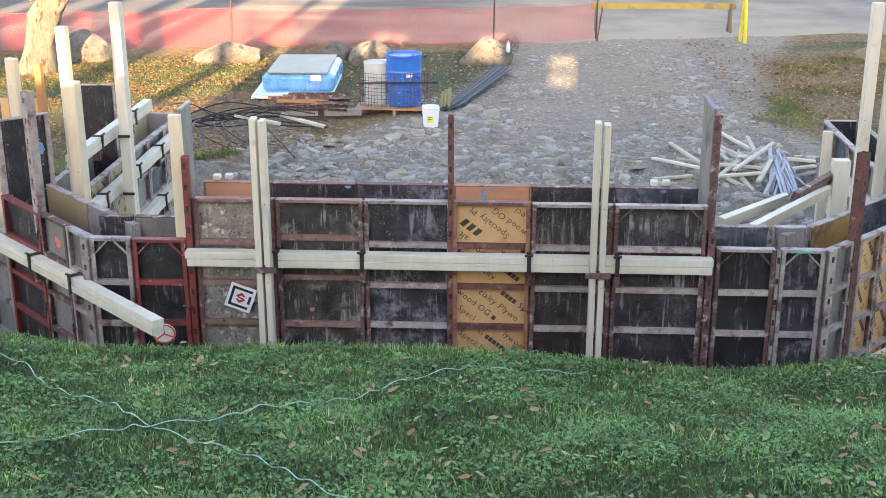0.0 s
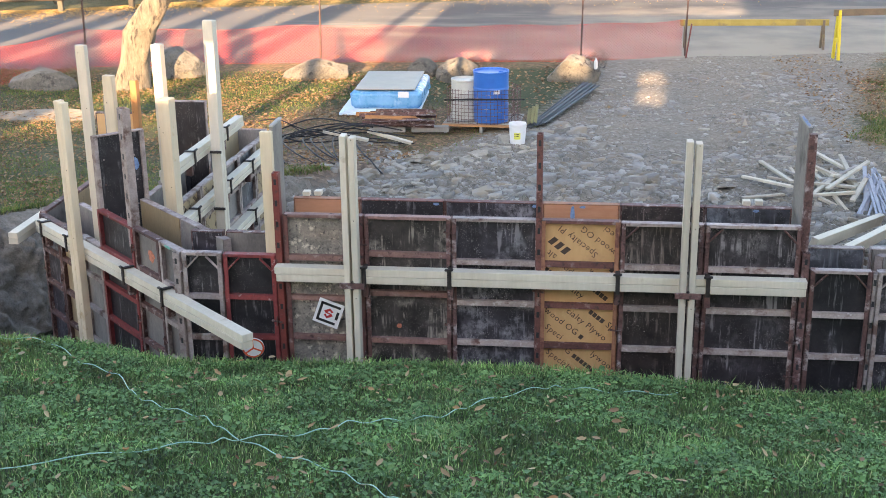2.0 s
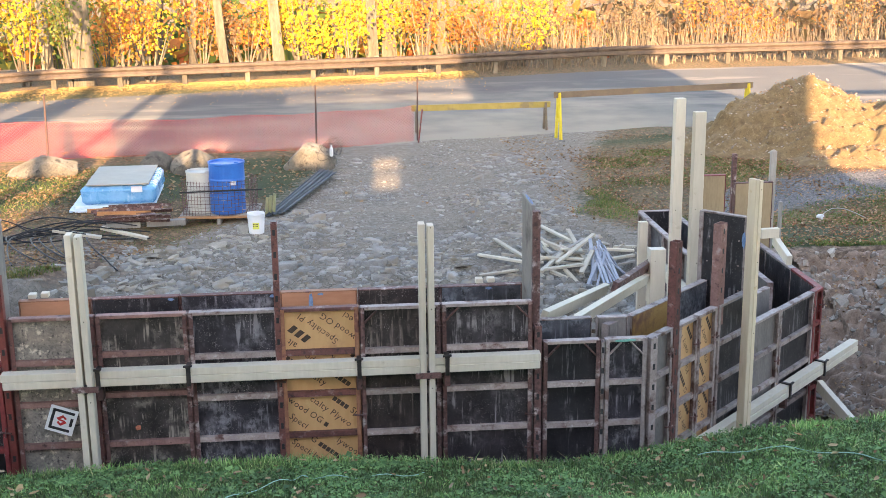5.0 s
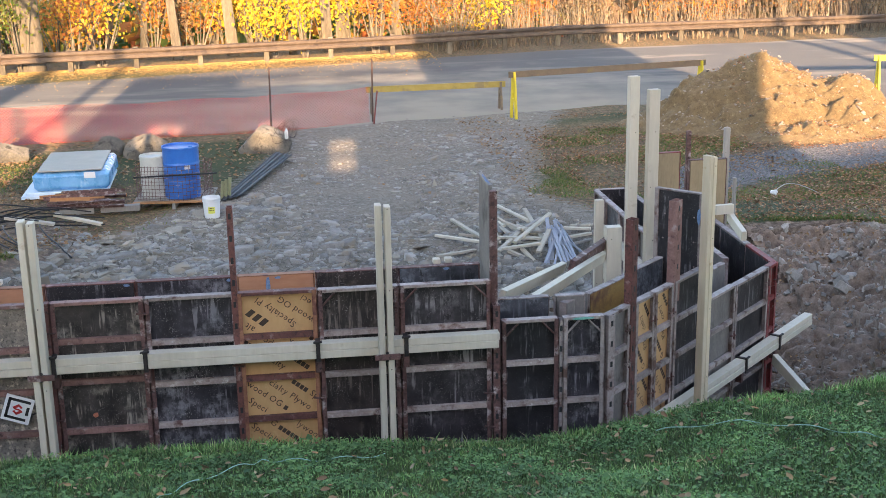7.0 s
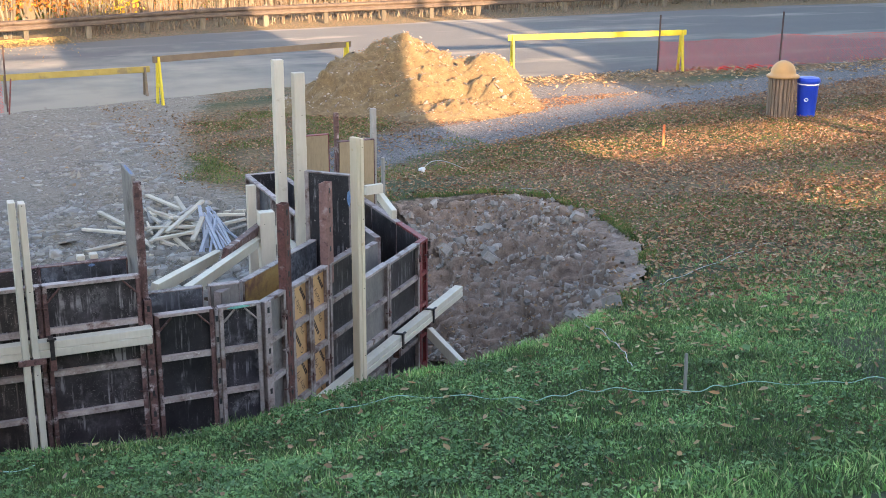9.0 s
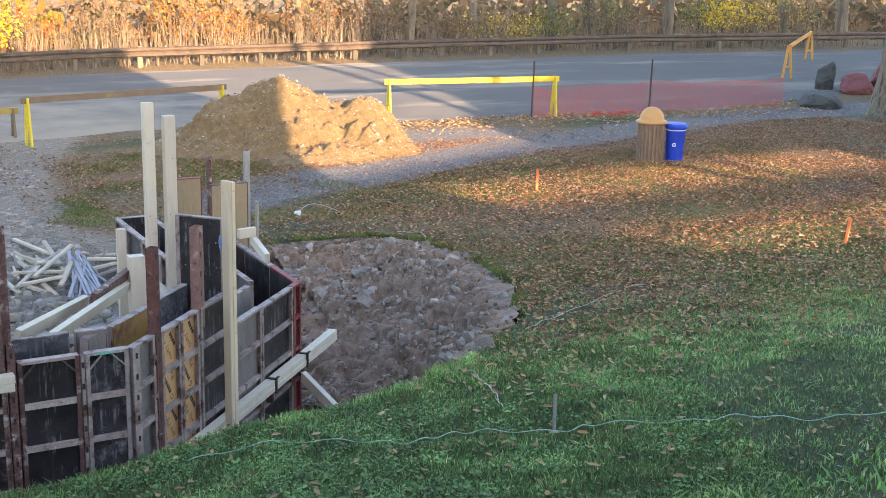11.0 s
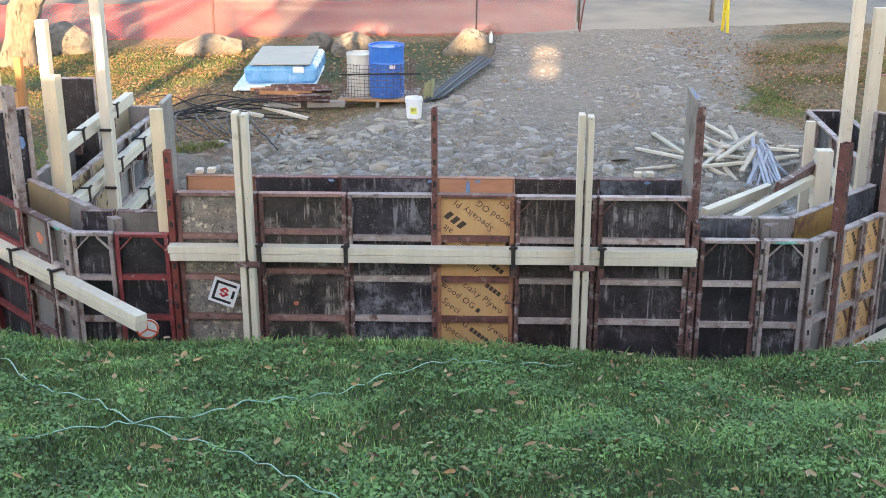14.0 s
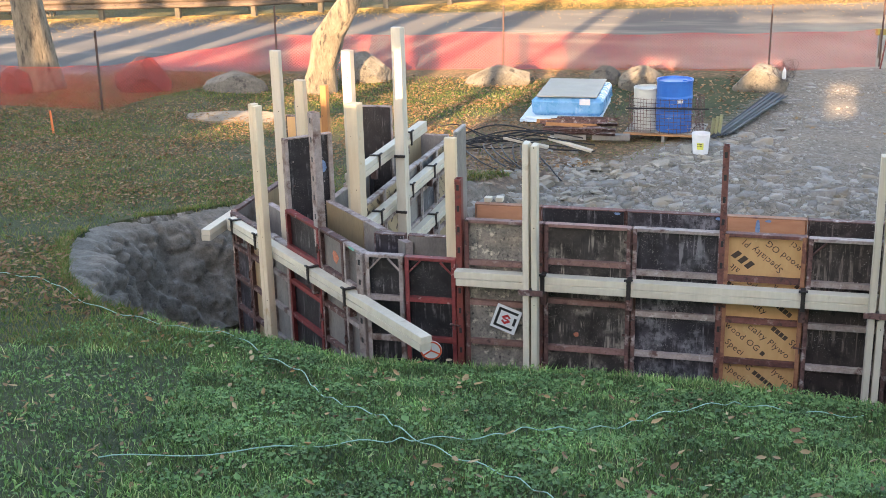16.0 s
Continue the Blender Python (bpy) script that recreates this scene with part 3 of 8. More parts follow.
def mesh_from(name, verts, faces, material):
    me = bpy.data.meshes.new(name)
    me.from_pydata(verts, [], faces)
    me.materials.append(M[material] if isinstance(material, str) else material)
    return me


def leaf_mesh(name, centres, sizes, material, rng, flat=0.0, long=1.35, fold=0.18):
    """Many small folded leaves (two triangles each): flat 1 lies them down, 0 turns them any way."""
    c = np.asarray(centres, float)
    n = len(c)
    s = np.asarray(sizes, float).reshape(-1, 1)
    d = rng.normal(size=(n, 3))
    nrm = rng.normal(size=(n, 3)) * (1 - flat) + np.array([0, 0, 1]) * flat * 2 + rng.normal(size=(n, 3)) * 0.25
    nrm /= np.linalg.norm(nrm, axis=1, keepdims=True)
    a = np.cross(nrm, d)
    a /= np.linalg.norm(a, axis=1, keepdims=True) + 1e-9
    b = np.cross(nrm, a)
    v = np.empty((n, 4, 3))
    v[:, 0], v[:, 2] = c - a * s * long / 2, c + a * s * long / 2
    v[:, 1], v[:, 3] = c + b * s / 2 + nrm * s * fold, c - b * s / 2 + nrm * s * fold
    return tri_mesh(name, v.reshape(-1, 3), (np.arange(n)[:, None] * 4 + np.array([[0, 1, 2, 0, 2, 3]])).reshape(-1, 3), material)


def curled_leaves(name, centres, sizes, material, rng):
    """Fallen leaves with a lobed outline and curled edges, lying any way up."""
    c = np.asarray(centres, float)
    n, k = len(c), 8
    s = np.asarray(sizes, float).reshape(-1, 1)
    nrm = np.array([0, 0, 1.0]) + rng.normal(size=(n, 3)) * 0.28
    nrm /= np.linalg.norm(nrm, axis=1, keepdims=True)
    a = np.cross(nrm, rng.normal(size=(n, 3)))
    a /= np.linalg.norm(a, axis=1, keepdims=True) + 1e-9
    b = np.cross(nrm, a)
    shape = np.array([1.2, 0.78, 0.55, 0.62, 0.9, 0.6, 0.52, 0.8])
    v = np.empty((n, k + 1, 3))
    v[:, 0] = c - nrm * s * 0.06
    curl = rng.uniform(-0.05, 0.42, (n, 1))
    for i in range(k):
        t = 2 * np.pi * i / k
        r = s * 0.55 * shape[i] * rng.uniform(0.8, 1.15, (n, 1))
        v[:, i + 1] = c + a * r * np.cos(t) * 1.15 + b * r * np.sin(t) * 0.95 + nrm * s * curl * ((r / s) ** 2 * rng.uniform(0.3, 2.2, (n, 1)) + 0.5 * abs(math.sin(t)))
    tri = np.array([[0, i + 1, (i + 1) % k + 1] for i in range(k)]).ravel()
    return tri_mesh(name, v.reshape(-1, 3), (np.arange(n)[:, None] * (k + 1) + tri[None]).reshape(-1, 3), material)


def tri_mesh(name, v, f, material):
    """A mesh of triangles from arrays."""
    me = bpy.data.meshes.new(name)
    me.vertices.add(len(v))
    me.vertices.foreach_set("co", np.asarray(v, np.float32).ravel())
    me.loops.add(len(f) * 3)
    me.loops.foreach_set("vertex_index", np.asarray(f, np.int32).ravel())
    me.polygons.add(len(f))
    me.polygons.foreach_set("loop_start", np.arange(len(f), dtype=np.int32) * 3)
    me.update(calc_edges=True)
    me.materials.append(M[material])
    return me


rng = np.random.default_rng(7)

# ---- the ground ----
SLOPE_Y = [-60, 0, 3, 6, 7.3, 10, 14, 18, 25, 30, 39, 46, 60, 90, 400]
SLOPE_Z = [3.0, 1.2, 0.78, 0.20, -0.06, -0.45, -0.90, -1.25, -1.45, -1.50, -1.50, -1.62, -3.2, -6.0, -6.0]
# outline of the dig at the level of the lawn
DIG = [(-3.7, 7.36), (-4.05, 7.5), (-4.5, 7.69), (-4.9, 7.83), (-5.2, 8.12), (-5.86, 8.9), (-6.7, 10.2), (-6.9, 11.1), (-6.75, 11.7), (-6.4, 12.4), (-5.9, 13.1), (-5.2, 13.9),
       (-4.5, 14.8), (-3.4, 15.9), (-2.5, 17.3), (-1.3, 18.2), (-0.2, 19.5), (2.0, 19.5), (3.9, 18.4), (4.8, 17.4), (5.4, 16.2), (6.1, 15.6), (7.0, 15.6), (7.8, 15.3), (8.25, 14.5), (8.2, 13.5),
       (7.9, 12.35), (7.6, 11.4), (7.1, 10.4), (6.33, 9.25), (5.69, 8.64), (5.04, 8.09), (4.56, 7.78), (4.1, 7.6), (3.6, 7.38)]


def inside(px, py, poly):
    """Signed distance to a polygon, positive within (arrays)."""
    best = np.full(px.shape, 1e9)
    odd = np.zeros(px.shape, bool)
    for (x0, y0), (x1, y1) in zip(poly, poly[1:] + poly[:1]):
        dx, dy = x1 - x0, y1 - y0
        t = np.clip(((px - x0) * dx + (py - y0) * dy) / (dx * dx + dy * dy), 0, 1)
        best = np.minimum(best, np.hypot(px - x0 - t * dx, py - y0 - t * dy))
        cross = (y0 > py) != (y1 > py)
        odd ^= cross & (px < x0 + (py - y0) * dx / (dy if dy else 1e-9))
    return np.where(odd, best, -best)


_g = np.random.default_rng(3)
_lat = [_g.normal(size=(64, 64)) for _ in range(3)]


def rough(x, y, size, k=0):
    """Smooth value noise, about -1 to 1."""
    u, v = np.asarray(x) / size, np.asarray(y) / size
    i, j = np.floor(u).astype(int), np.floor(v).astype(int)
    fu, fv = u - i, v - j
    fu, fv = fu * fu * (3 - 2 * fu), fv * fv * (3 - 2 * fv)
    g = _lat[k]
    at = lambda a, b: g[a % 64, b % 64]
    return ((at(i, j) * (1 - fu) + at(i + 1, j) * fu) * (1 - fv) + (at(i, j + 1) * (1 - fu) + at(i + 1, j + 1) * fu) * fv) * 0.6


def ground_z(x, y):
    x, y = np.asarray(x, float), np.asarray(y, float)
    base = np.interp(y, SLOPE_Y, SLOPE_Z) + 0.03 * rough(x, y, 1.7) * np.interp(y, [22, 25], [1, 0.1]) + 0.012 * rough(x, y, 0.45, 1) * (y < 25)
    base = base - np.interp(x, [-3.4, -2.6, -2.1, -1.4, -0.2, 0.8, 1.7, 2.1, 2.4, 2.9], [0, 0.12, 0.12, 0.07, 0.06, 0.12, 0.17, 0.14, 0.09, 0]) * np.interp(y, [5, 7.3, 9, 23.5, 26.3], [0, 1, 1, 1, 0])
    d = inside(x + 0.10 * rough(x, y, 0.6, 1) + 0.05 * rough(x, y, 0.22, 2), y + 0.10 * rough(x, y, 0.5, 2), DIG)
    d = np.where(y < 7.7, inside(x, y, DIG), d)
    floor_ = np.interp(y, [13, 15.0, 17.0, 19.5], [-1.62, -1.45, -1.32, -1.36])
    wide = np.interp(y, [7.5, 8.2, 13, 16], [0.45, 0.95, 1.2, 0.7])
    wide = np.where(x > 4.2, np.interp(y, [7.5, 9, 11, 15], [0.5, 1.0, 2.2, 2.6]), wide)
    wide = np.where((x < -4.2) & (y < 14.5), 0.16, wide)
    k = np.clip(d / wide, 0, 1)
    k = k ** 0.75
    crag = 0.16 * rough(x, y, 0.62, 1) + 0.12 * np.abs(rough(x, y, 0.30, 2)) + 0.10 * np.abs(rough(x + 7, y, 0.15, 0)) + 0.05 * rough(x, y, 0.075, 1)
    lumps = crag * np.clip(d * 3, 0, 1) * (y < 15.3) * np.clip((4.4 - np.abs(x)) * 2, 0, 0.9) - 0.42 * np.clip(d * 3, 0, 1) * (y < 15.3) * np.clip((np.abs(x) - 4.2) * 2, 0, 1)
    lumps += (0.05 * rough(x, y, 0.5, 1) + 0.025 * rough(x, y, 0.2, 2)) * np.clip(d * 2, 0, 1) * (y >= 15.3)
    return np.where(d > 0, base + (np.minimum(floor_, base) - base) * k, base) + lumps


def steps(parts):
    out = []
    for a, b, s in parts:
        out += list(np.arange(a, b - 1e-6, s))
    return np.array(out + [parts[-1][1]])


def build_ground():
    xs = steps([(-400, -60, 40), (-60, -20, 4), (-20, -7.4, 0.6), (-7.4, -3.8, 0.05), (-3.8, 4.0, 0.08), (4.0, 8.6, 0.05), (8.6, 9, 0.1), (9, 20, 0.6), (20, 60, 4), (60, 400, 40)])
    ys = steps([(-60, 0, 5), (0, 4, 0.5), (4, 7.2, 0.1), (7.2, 15.5, 0.055), (15.5, 22, 0.12), (22, 32, 0.6), (32, 100, 3), (100, 400, 50)])
    gx, gy = np.meshgrid(xs, ys)
    gz = ground_z(gx, gy)
    nx, ny = len(xs), len(ys)
    idx = np.arange(nx * ny).reshape(ny, nx)
    quads = np.stack([idx[:-1, :-1], idx[:-1, 1:], idx[1:, 1:], idx[1:, :-1]], -1).reshape(-1, 4)
    me = bpy.data.meshes.new("ground")
    me.vertices.add(nx * ny)
    me.vertices.foreach_set("co", np.stack([gx, gy, gz], -1).astype(np.float32).ravel())
    me.loops.add(len(quads) * 4)
    me.loops.foreach_set("vertex_index", quads.astype(np.int32).ravel())
    me.polygons.add(len(quads))
    me.polygons.foreach_set("loop_start", np.arange(len(quads), dtype=np.int32) * 4)
    d = inside(gx, gy, DIG)
    me.polygons.foreach_set("use_smooth", np.ones(len(quads), bool))
    me.update(calc_edges=True)
    soft = lambda v: np.clip(v, 0, 1)
    drive_w = np.minimum(gx - np.interp(gy, [14, 18, 20, 28], [-5, -2.2, -1.0, 0.6]), np.interp(gy, [14, 17.5, 19, 24, 28], [5.2, 4.7, 4.2, 5.1, 6.6]) - gx)
    shale = soft(drive_w * 0.6 + 0.5) * soft((gy - 14) * 0.8) * soft(30 - gy)
    shale = np.maximum(shale, soft(d * 3 + 0.3) * soft((gy - 13.2) * 0.8) * soft((5.0 - gx) * 1.5))
    earth = np.maximum(soft(d * 5 + 0.35) * soft((14.8 - gy) * 0.7), soft(d * 4 + 0.4) * soft((gx - 4.6) * 1.5) * (gy < 17))
    bank = soft(1 - np.hypot((gx + 4.2) / 2.4, (gy - 17) / 2.6)) * 1.6
    earth = np.maximum(earth, bank * 0.9)
    litter = soft(0.75 * np.interp(gx, [5.5, 8, 30], [0, 0.85, 0.8]) * np.interp(gy, [7, 9, 20, 24], [0, 0.75, 0.85, 0.5]))
    litter = np.maximum(litter, np.interp(gx, [-30, -5.5, -4], [0.55, 0.5, 0.2]) * np.interp(gy, [8, 12, 22], [0, 0.85, 0.9]))
    litter = np.maximum(litter, soft(0.8 - 0.5 * np.hypot((gx - 6.0) / 2.0, (gy - 22.5) / 2.5)))
    litter = np.maximum(litter, soft(0.5 * (gy - 37.0)))
    litter = np.maximum(litter, 0.9 * soft(1.6 - np.hypot((gx - 15.0) / 3.2, (gy - 25.0) / 2.2)))
    litter = np.maximum(litter, 0.72 * soft((gx - 6.5) * 0.5) * soft((gy - 9) * 0.4) * (gy < 24))
    litter = np.maximum(litter, (0.60 + 0.25 * rough(gx, gy, 1.2, 2)) * soft(gx - 3.6) * soft(gy - 16.5) * soft(27.5 - gy) * (gx < 10))
    near_edge = np.interp(gx, *zip(*ROAD_NEAR))
    litter = np.maximum(litter, 0.9 * soft((gy - near_edge + 1.4) * 2) * (gy < 31))
    litter = np.maximum(litter, 0.9 * soft(1.7 - np.hypot((gx + 3.0) / 2.6, (gy - 19.6) / 2.2)))
    litter = litter * (1 - 0.8 * soft(1.4 - np.hypot((gx - 12.5) / 3.6, (gy - 19.6) / 1.5)))
    litter = litter * (1 - 0.7 * soft(1.3 - np.hypot((gx + 6.5) / 3.2, (gy - 22.3) / 1.8)))
    gravel = soft(0.5 + 0.8 - np.abs(gy - np.interp(gx, [5, 8, 11, 15, 24], [18, 20.3, 21.3, 23.2, 25.5])) * 0.7) * (gx > 6.3)
    gravel = np.maximum(gravel, 0.62 * soft(1.8 - np.hypot((gx - 14.6) / 2.4, (gy - 24.6) / 2.0)))
    z = np.stack([shale, earth, litter, np.ones_like(gx)], -1).astype(np.float32)
    clay = soft(d * 5 + 0.35) * soft((-4.0 - gx) * 2) * (gy < 14)
    zb = np.stack([gravel, clay, np.zeros_like(gx), np.ones_like(gx)], -1).astype(np.float32)
    for nm, arr in (("zone", z), ("zone_b", zb)):
        at = me.color_attributes.new(nm, "FLOAT_COLOR", "POINT")
        at.data.foreach_set("color", arr.ravel())
    me.materials.append(M["ground"])
    return tagged(new("ground", me), "sloping lawn, dug earth pit and crushed shale drive", "ground", kind="structure")


ROAD_NEAR = [(-60, 17.5), (-16.5, 23.65), (-11.8, 25.2), (-5, 26.5), (1.5, 27.2), (8, 28.7), (14.7, 27.8), (18.2, 27.7), (24, 26.8), (31.7, 28.6), (70, 29.5)]
ground = build_ground()


# ---- road ----
def build_road():
    near = ROAD_NEAR
    far = [(-60, 29.5), (-21, 34), (-8, 36.7), (-2.4, 38.2), (3.8, 39.8), (10, 41.6), (18, 42.4), (34, 42.8), (48, 41), (70, 39)]
    nx = np.arange(-60, 70.1, 0.5)
    n = np.interp(nx, *zip(*near)) + 0.15 * rough(nx, nx * 0, 1.3)
    f = np.interp(nx, *zip(*far)) + 0.15 * rough(nx, nx * 0 + 9, 1.3)
    v, q = [], []
    for i, x in enumerate(nx):
        for k in range(9):
            y = n[i] + (f[i] - n[i]) * k / 8
            crown = 0.03 + 0.05 * math.sin(math.pi * k / 8)
            v.append((x, y, float(np.interp(y, SLOPE_Y, SLOPE_Z)) + (crown if 0 < k < 8 else (0.004 if k == 0 else -0.03))))
    for i in range(len(nx) - 1):
        for k in range(8):
            q.append((i * 9 + k, (i + 1) * 9 + k, (i + 1) * 9 + k + 1, i * 9 + k + 1))
    me = mesh_from("road", v, q, "road")
    at = me.color_attributes.new("dust", "FLOAT_COLOR", "POINT")
    dust = [max(0.0, 0.85 - 0.10 * max(0, abs(p[0] - 4.5) - 3.5) - 0.075 * max(0.0, p[1] - 28.0)) for p in v]
    at.data.foreach_set("color", [k for d in dust for k in (d, d, d, 1.0)])
    me.polygons.foreach_set("use_smooth", [True] * len(q))
    return tagged(new("road", me), "worn grey asphalt road with dusty pale patches", "road", kind="structure")


road = build_road()

# ---- formwork ----
TOP, LOW, STEP, FOOT = 0.785, 0.485, 0.16, -1.62


GLYPHS = {}


def glyph(ch):
    """A letter of the built-in font as points, faces and the way to the next letter, one unit high."""
    if ch not in GLYPHS:
        curve = bpy.data.curves.new("glyph", "FONT")
        curve.body, curve.resolution_u = ch, 2
        ob = bpy.data.objects.new("glyph", curve)
        me = bpy.data.meshes.new_from_object(ob)
        v, f = [(p.co.x, p.co.y) for p in me.vertices], [tuple(p.vertices) for p in me.polygons]
        bpy.data.objects.remove(ob)
        bpy.data.curves.remove(curve)
        bpy.data.meshes.remove(me)
        GLYPHS[ch] = (v, f, max([p[0] for p in v], default=0.25) + 0.07)
    return GLYPHS[ch]


BAR = ([(0, 0), (0.42, 0), (0.42, 0.5), (0, 0.5)], [(0, 1, 2, 3)], 0.5)


def printed_rows(w, z0, z1, row0, turned, lean=-38.0):
    """Slanted rows of print on a plywood face, clipped to one field of it; the maker's name is plain bars, its mark thick ones."""
    bm = bmesh.new()
    a = radians(lean)
    ux, uz = math.cos(a), math.sin(a)
    flip = -1 if turned else 1
    size = 0.064
    words = [glyph(c) for c in "Specialty Plywood"] + [glyph(" ")] + [glyph("O"), glyph("G"), glyph(" ")] + [BAR] * 6 + [glyph(" ")]
    for i, c in enumerate(np.arange(-1.1, 1.1, 0.092)):
        bold = w > 0.4 and (i + row0) % 6 == 3
        s, k = -1.5 + ((i + row0) * 0.37) % 0.8, 0
        while s < 1.5:
            v, f, step = ([(0, 0), (0.55, 0), (0.75, 0.9), (0.2, 0.9)], [(0, 1, 2, 3)], 0.85 if k % 4 < 3 else 2.9) if bold else words[k % len(words)]
            k += 1
            pts = []
            for px, py in v:
                along, rise = flip * (s + size * px), c + flip * size * py
                pts.append((w / 2 + along * ux - rise * uz, (z0 + z1) / 2 + along * uz + rise * ux))
            if all(0.020 < p < w - 0.020 and z0 + 0.003 < q < z1 - 0.037 for p, q in pts):
                vs = [bm.verts.new((p, -0.0215, q)) for p, q in pts]
                for face in f:
                    bm.faces.new([vs[n] for n in face])
            s += size * step
    return bm


def form_panel(m, w, top, ply="ply_dark", steel="rust", bottom=FOOT, pitch=0.295, label="", gussets=False, prints=False, bars=None, pins=True, group="concrete form panels", cross="", lip=0.024):
    """A steel-framed plywood form: the ribbed side looks along local -y, the plywood face lies at y = 0."""
    words = {"ply_dark": "cement-stained black", "ply_streaked": "streaked black", "ply_bloom": "cement-clouded black", "ply_speckled": "speckled dark brown", "ply_sunlit_orange": "sunlit-tinted orange", "ply_black": "smooth black", "ply_cement": "cement-crusted grey",
             "ply_orange": "printed orange", "ply_tan": "tan", "ply_grey": "weathered grey", "ply_yellow": "yellow-brown", "ply_blue": "bluish grey"}[ply]
    metal = {"rust": "rusty brown", "rust_brown": "red-brown", "rust_orange": "orange-brown", "rust_red": "dull red", "rust_bright": "bright red", "steel_grey": "cement-grey"}[steel]
    e = thing("concrete_form", label or f"{words} plywood concrete form in a {metal} steel frame", "concrete form", m, group)
    r = random.Random(int(1000 * (m.translation.x * 7.3 + m.translation.y * 3.1 + top)))
    part("plywood", new_box(0.012, w - 0.012, -0.020, 0.0, bottom + 0.02, top - 0.5 * lip), ply, e, f"{words} plywood facing")
    for x0 in (0.0, w - 0.034):
        bm = new_box(x0, x0 + 0.007 if x0 == 0 else w, -0.060, -0.004, bottom, top, 0.0015) if x0 == 0 else new_box(w - 0.007, w, -0.060, -0.004, bottom, top, 0.0015)
        box(bm, x0 + 0.002, x0 + 0.032, -0.060, -0.053, bottom + 0.004, top - 0.004)
        part("side_rail", bm, steel, e)
    for z, nm in ((top, "top_rail"), (bottom + 0.03, "bottom_rail")):
        part(nm, new_box(0.008, w - 0.008, -0.058, 0.001, z - lip, z - 0.001, 0.002), (cross or steel) if nm == "top_rail" else steel, e)
    zs = bars if bars is not None else list(np.arange(top - pitch, bottom + 0.1, -pitch))
    for z in zs:
        bm = new_box(0.009, w - 0.009, -0.056, -0.021, z - 0.007, z + 0.001, 0.0015)
        box(bm, 0.010, w - 0.010, -0.0565, -0.050, z - 0.036, z + 0.0005)
        part("cross_bar", bm, cross or steel, e)
    if gussets:
        for sx in (0.03, w - 0.03):
            d = 0.085 if sx < w / 2 else -0.085
            part("corner_gusset", bar(bmesh.new(), (sx, -0.05, top - 0.115), (sx + d, -0.05, top - 0.028), 0.02, 0.012), steel, e)
    if pins:
        for z in zs:
            if r.random() < 0.55:
                zz = z + r.uniform(0.06, 0.16)
                bm = bar(bmesh.new(), (w - 0.05, -0.055, zz), (w + 0.03, -0.062, zz - 0.008), 0.016, 0.012, 0.002)
                bar(bm, (w - 0.012, -0.068, zz - 0.035), (w - 0.008, -0.062, zz + 0.035), 0.006, 0.018, 0.001, up=(0, 1, 0))
                part("wedge_bolt", bm, "rust", e)
    if prints:
        edges = [top] + zs + [bottom]
        for n, (z1, z0) in enumerate(zip(edges, edges[1:])):
            if z0 > -1.0:
                part("print", printed_rows(w, z0, z1, n + int(w * 100), n == 0 or w < 0.4, -38.0 if w > 0.4 else -58.0), "print", e, "dark printed words in slanted rows")["kind"] = "stuff"
    return e


def back_panel(m, w, top, ply="ply_dark", steel="rust", **k):
    """The same form seen from its smooth face: m stands at its start, the face looks along local -y."""
    return form_panel(m @ pose(w, 0, 0, 0, 0, 180), w, top, ply, steel, pins=False, group="inner form panels", lip=0.010, **k)


def filler(m, w, top, bottom, mat, label, depth=0.06):
    """A narrow steel filler channel with holes down its web."""
    e = thing("steel_channel", label, "steel channel", m)
    part("back_plate", new_box(0.006, w - 0.006, -0.006, 0.0, bottom, top - 0.001, 0.001), mat, e)
    part("flange", new_box(0, 0.006, -depth, 0.0, bottom, top, 0.001), mat, e)
    part("flange", new_box(w - 0.006, w, -depth, 0.0, bottom, top, 0.001), mat, e)
    web = part("web", new_box(0.002, w - 0.002, -depth - 0.003, -depth + 0.004, bottom, top - 0.002, 0.001), mat, e)
    z = top - 0.06
    while z > max(bottom, -0.6):
        part("slot", new_box(w / 2 - 0.009, w / 2 + 0.009, -depth - 0.005, -depth - 0.0028, z - 0.02, z + 0.02), "black", web)
        z -= 0.15
    return e


def stud(name, p, w, d, z0, z1, mat, label, rz=0.0, lean=(0, 0), group=""):
    """An upright board whose near edge starts at p (x, y): w along the wall, d deep."""
    bm = new_box(0, w, 0, d, 0, z1 - z0, 0.004)
    ob = solo(name, bm, mat, label, "lumber", pose(p[0], p[1], z0, lean[1], lean[0], rz), group)
    for k, z in enumerate(np.arange(0.25, z1 - z0, 0.45)):
        nail = lathe(bmesh.new(), [(0.004, -0.002), (0.004, 0.001)], 6)
        bmesh.ops.transform(nail, matrix=pose(w * (0.3 if k % 2 else 0.65), -0.0005, float(z), 90), verts=nail.verts)
        part("nail_head", nail, "steel_dark", ob)
    return ob


def twin_post(p, z0, z1, label, rz=0.0, lean=(0, 0), w=0.042, gap=0.016, d=0.089, mat="pine"):
    e = thing("strongback", label, "lumber post", pose(p[0], p[1], z0, lean[1], lean[0], rz), "upright strongbacks")
    for i in range(2):
        board = part("stud", new_box(i * (w + gap), i * (w + gap) + w, 0, d, 0, z1 - z0 - 0.012 * i, 0.004), mat, e)
    for z in np.arange(0.35, z1 - z0, 0.55):
        bm = bmesh.new()
        for i in range(2):
            lathe(bm, [(0.004, -0.002), (0.004, 0.001)], 6)
        bmesh.ops.transform(bm, matrix=pose(w * 1.5 + gap, -0.0005, float(z), 90), verts=bm.verts)
        part("nail_head", bm, "steel_dark", board)
    return e


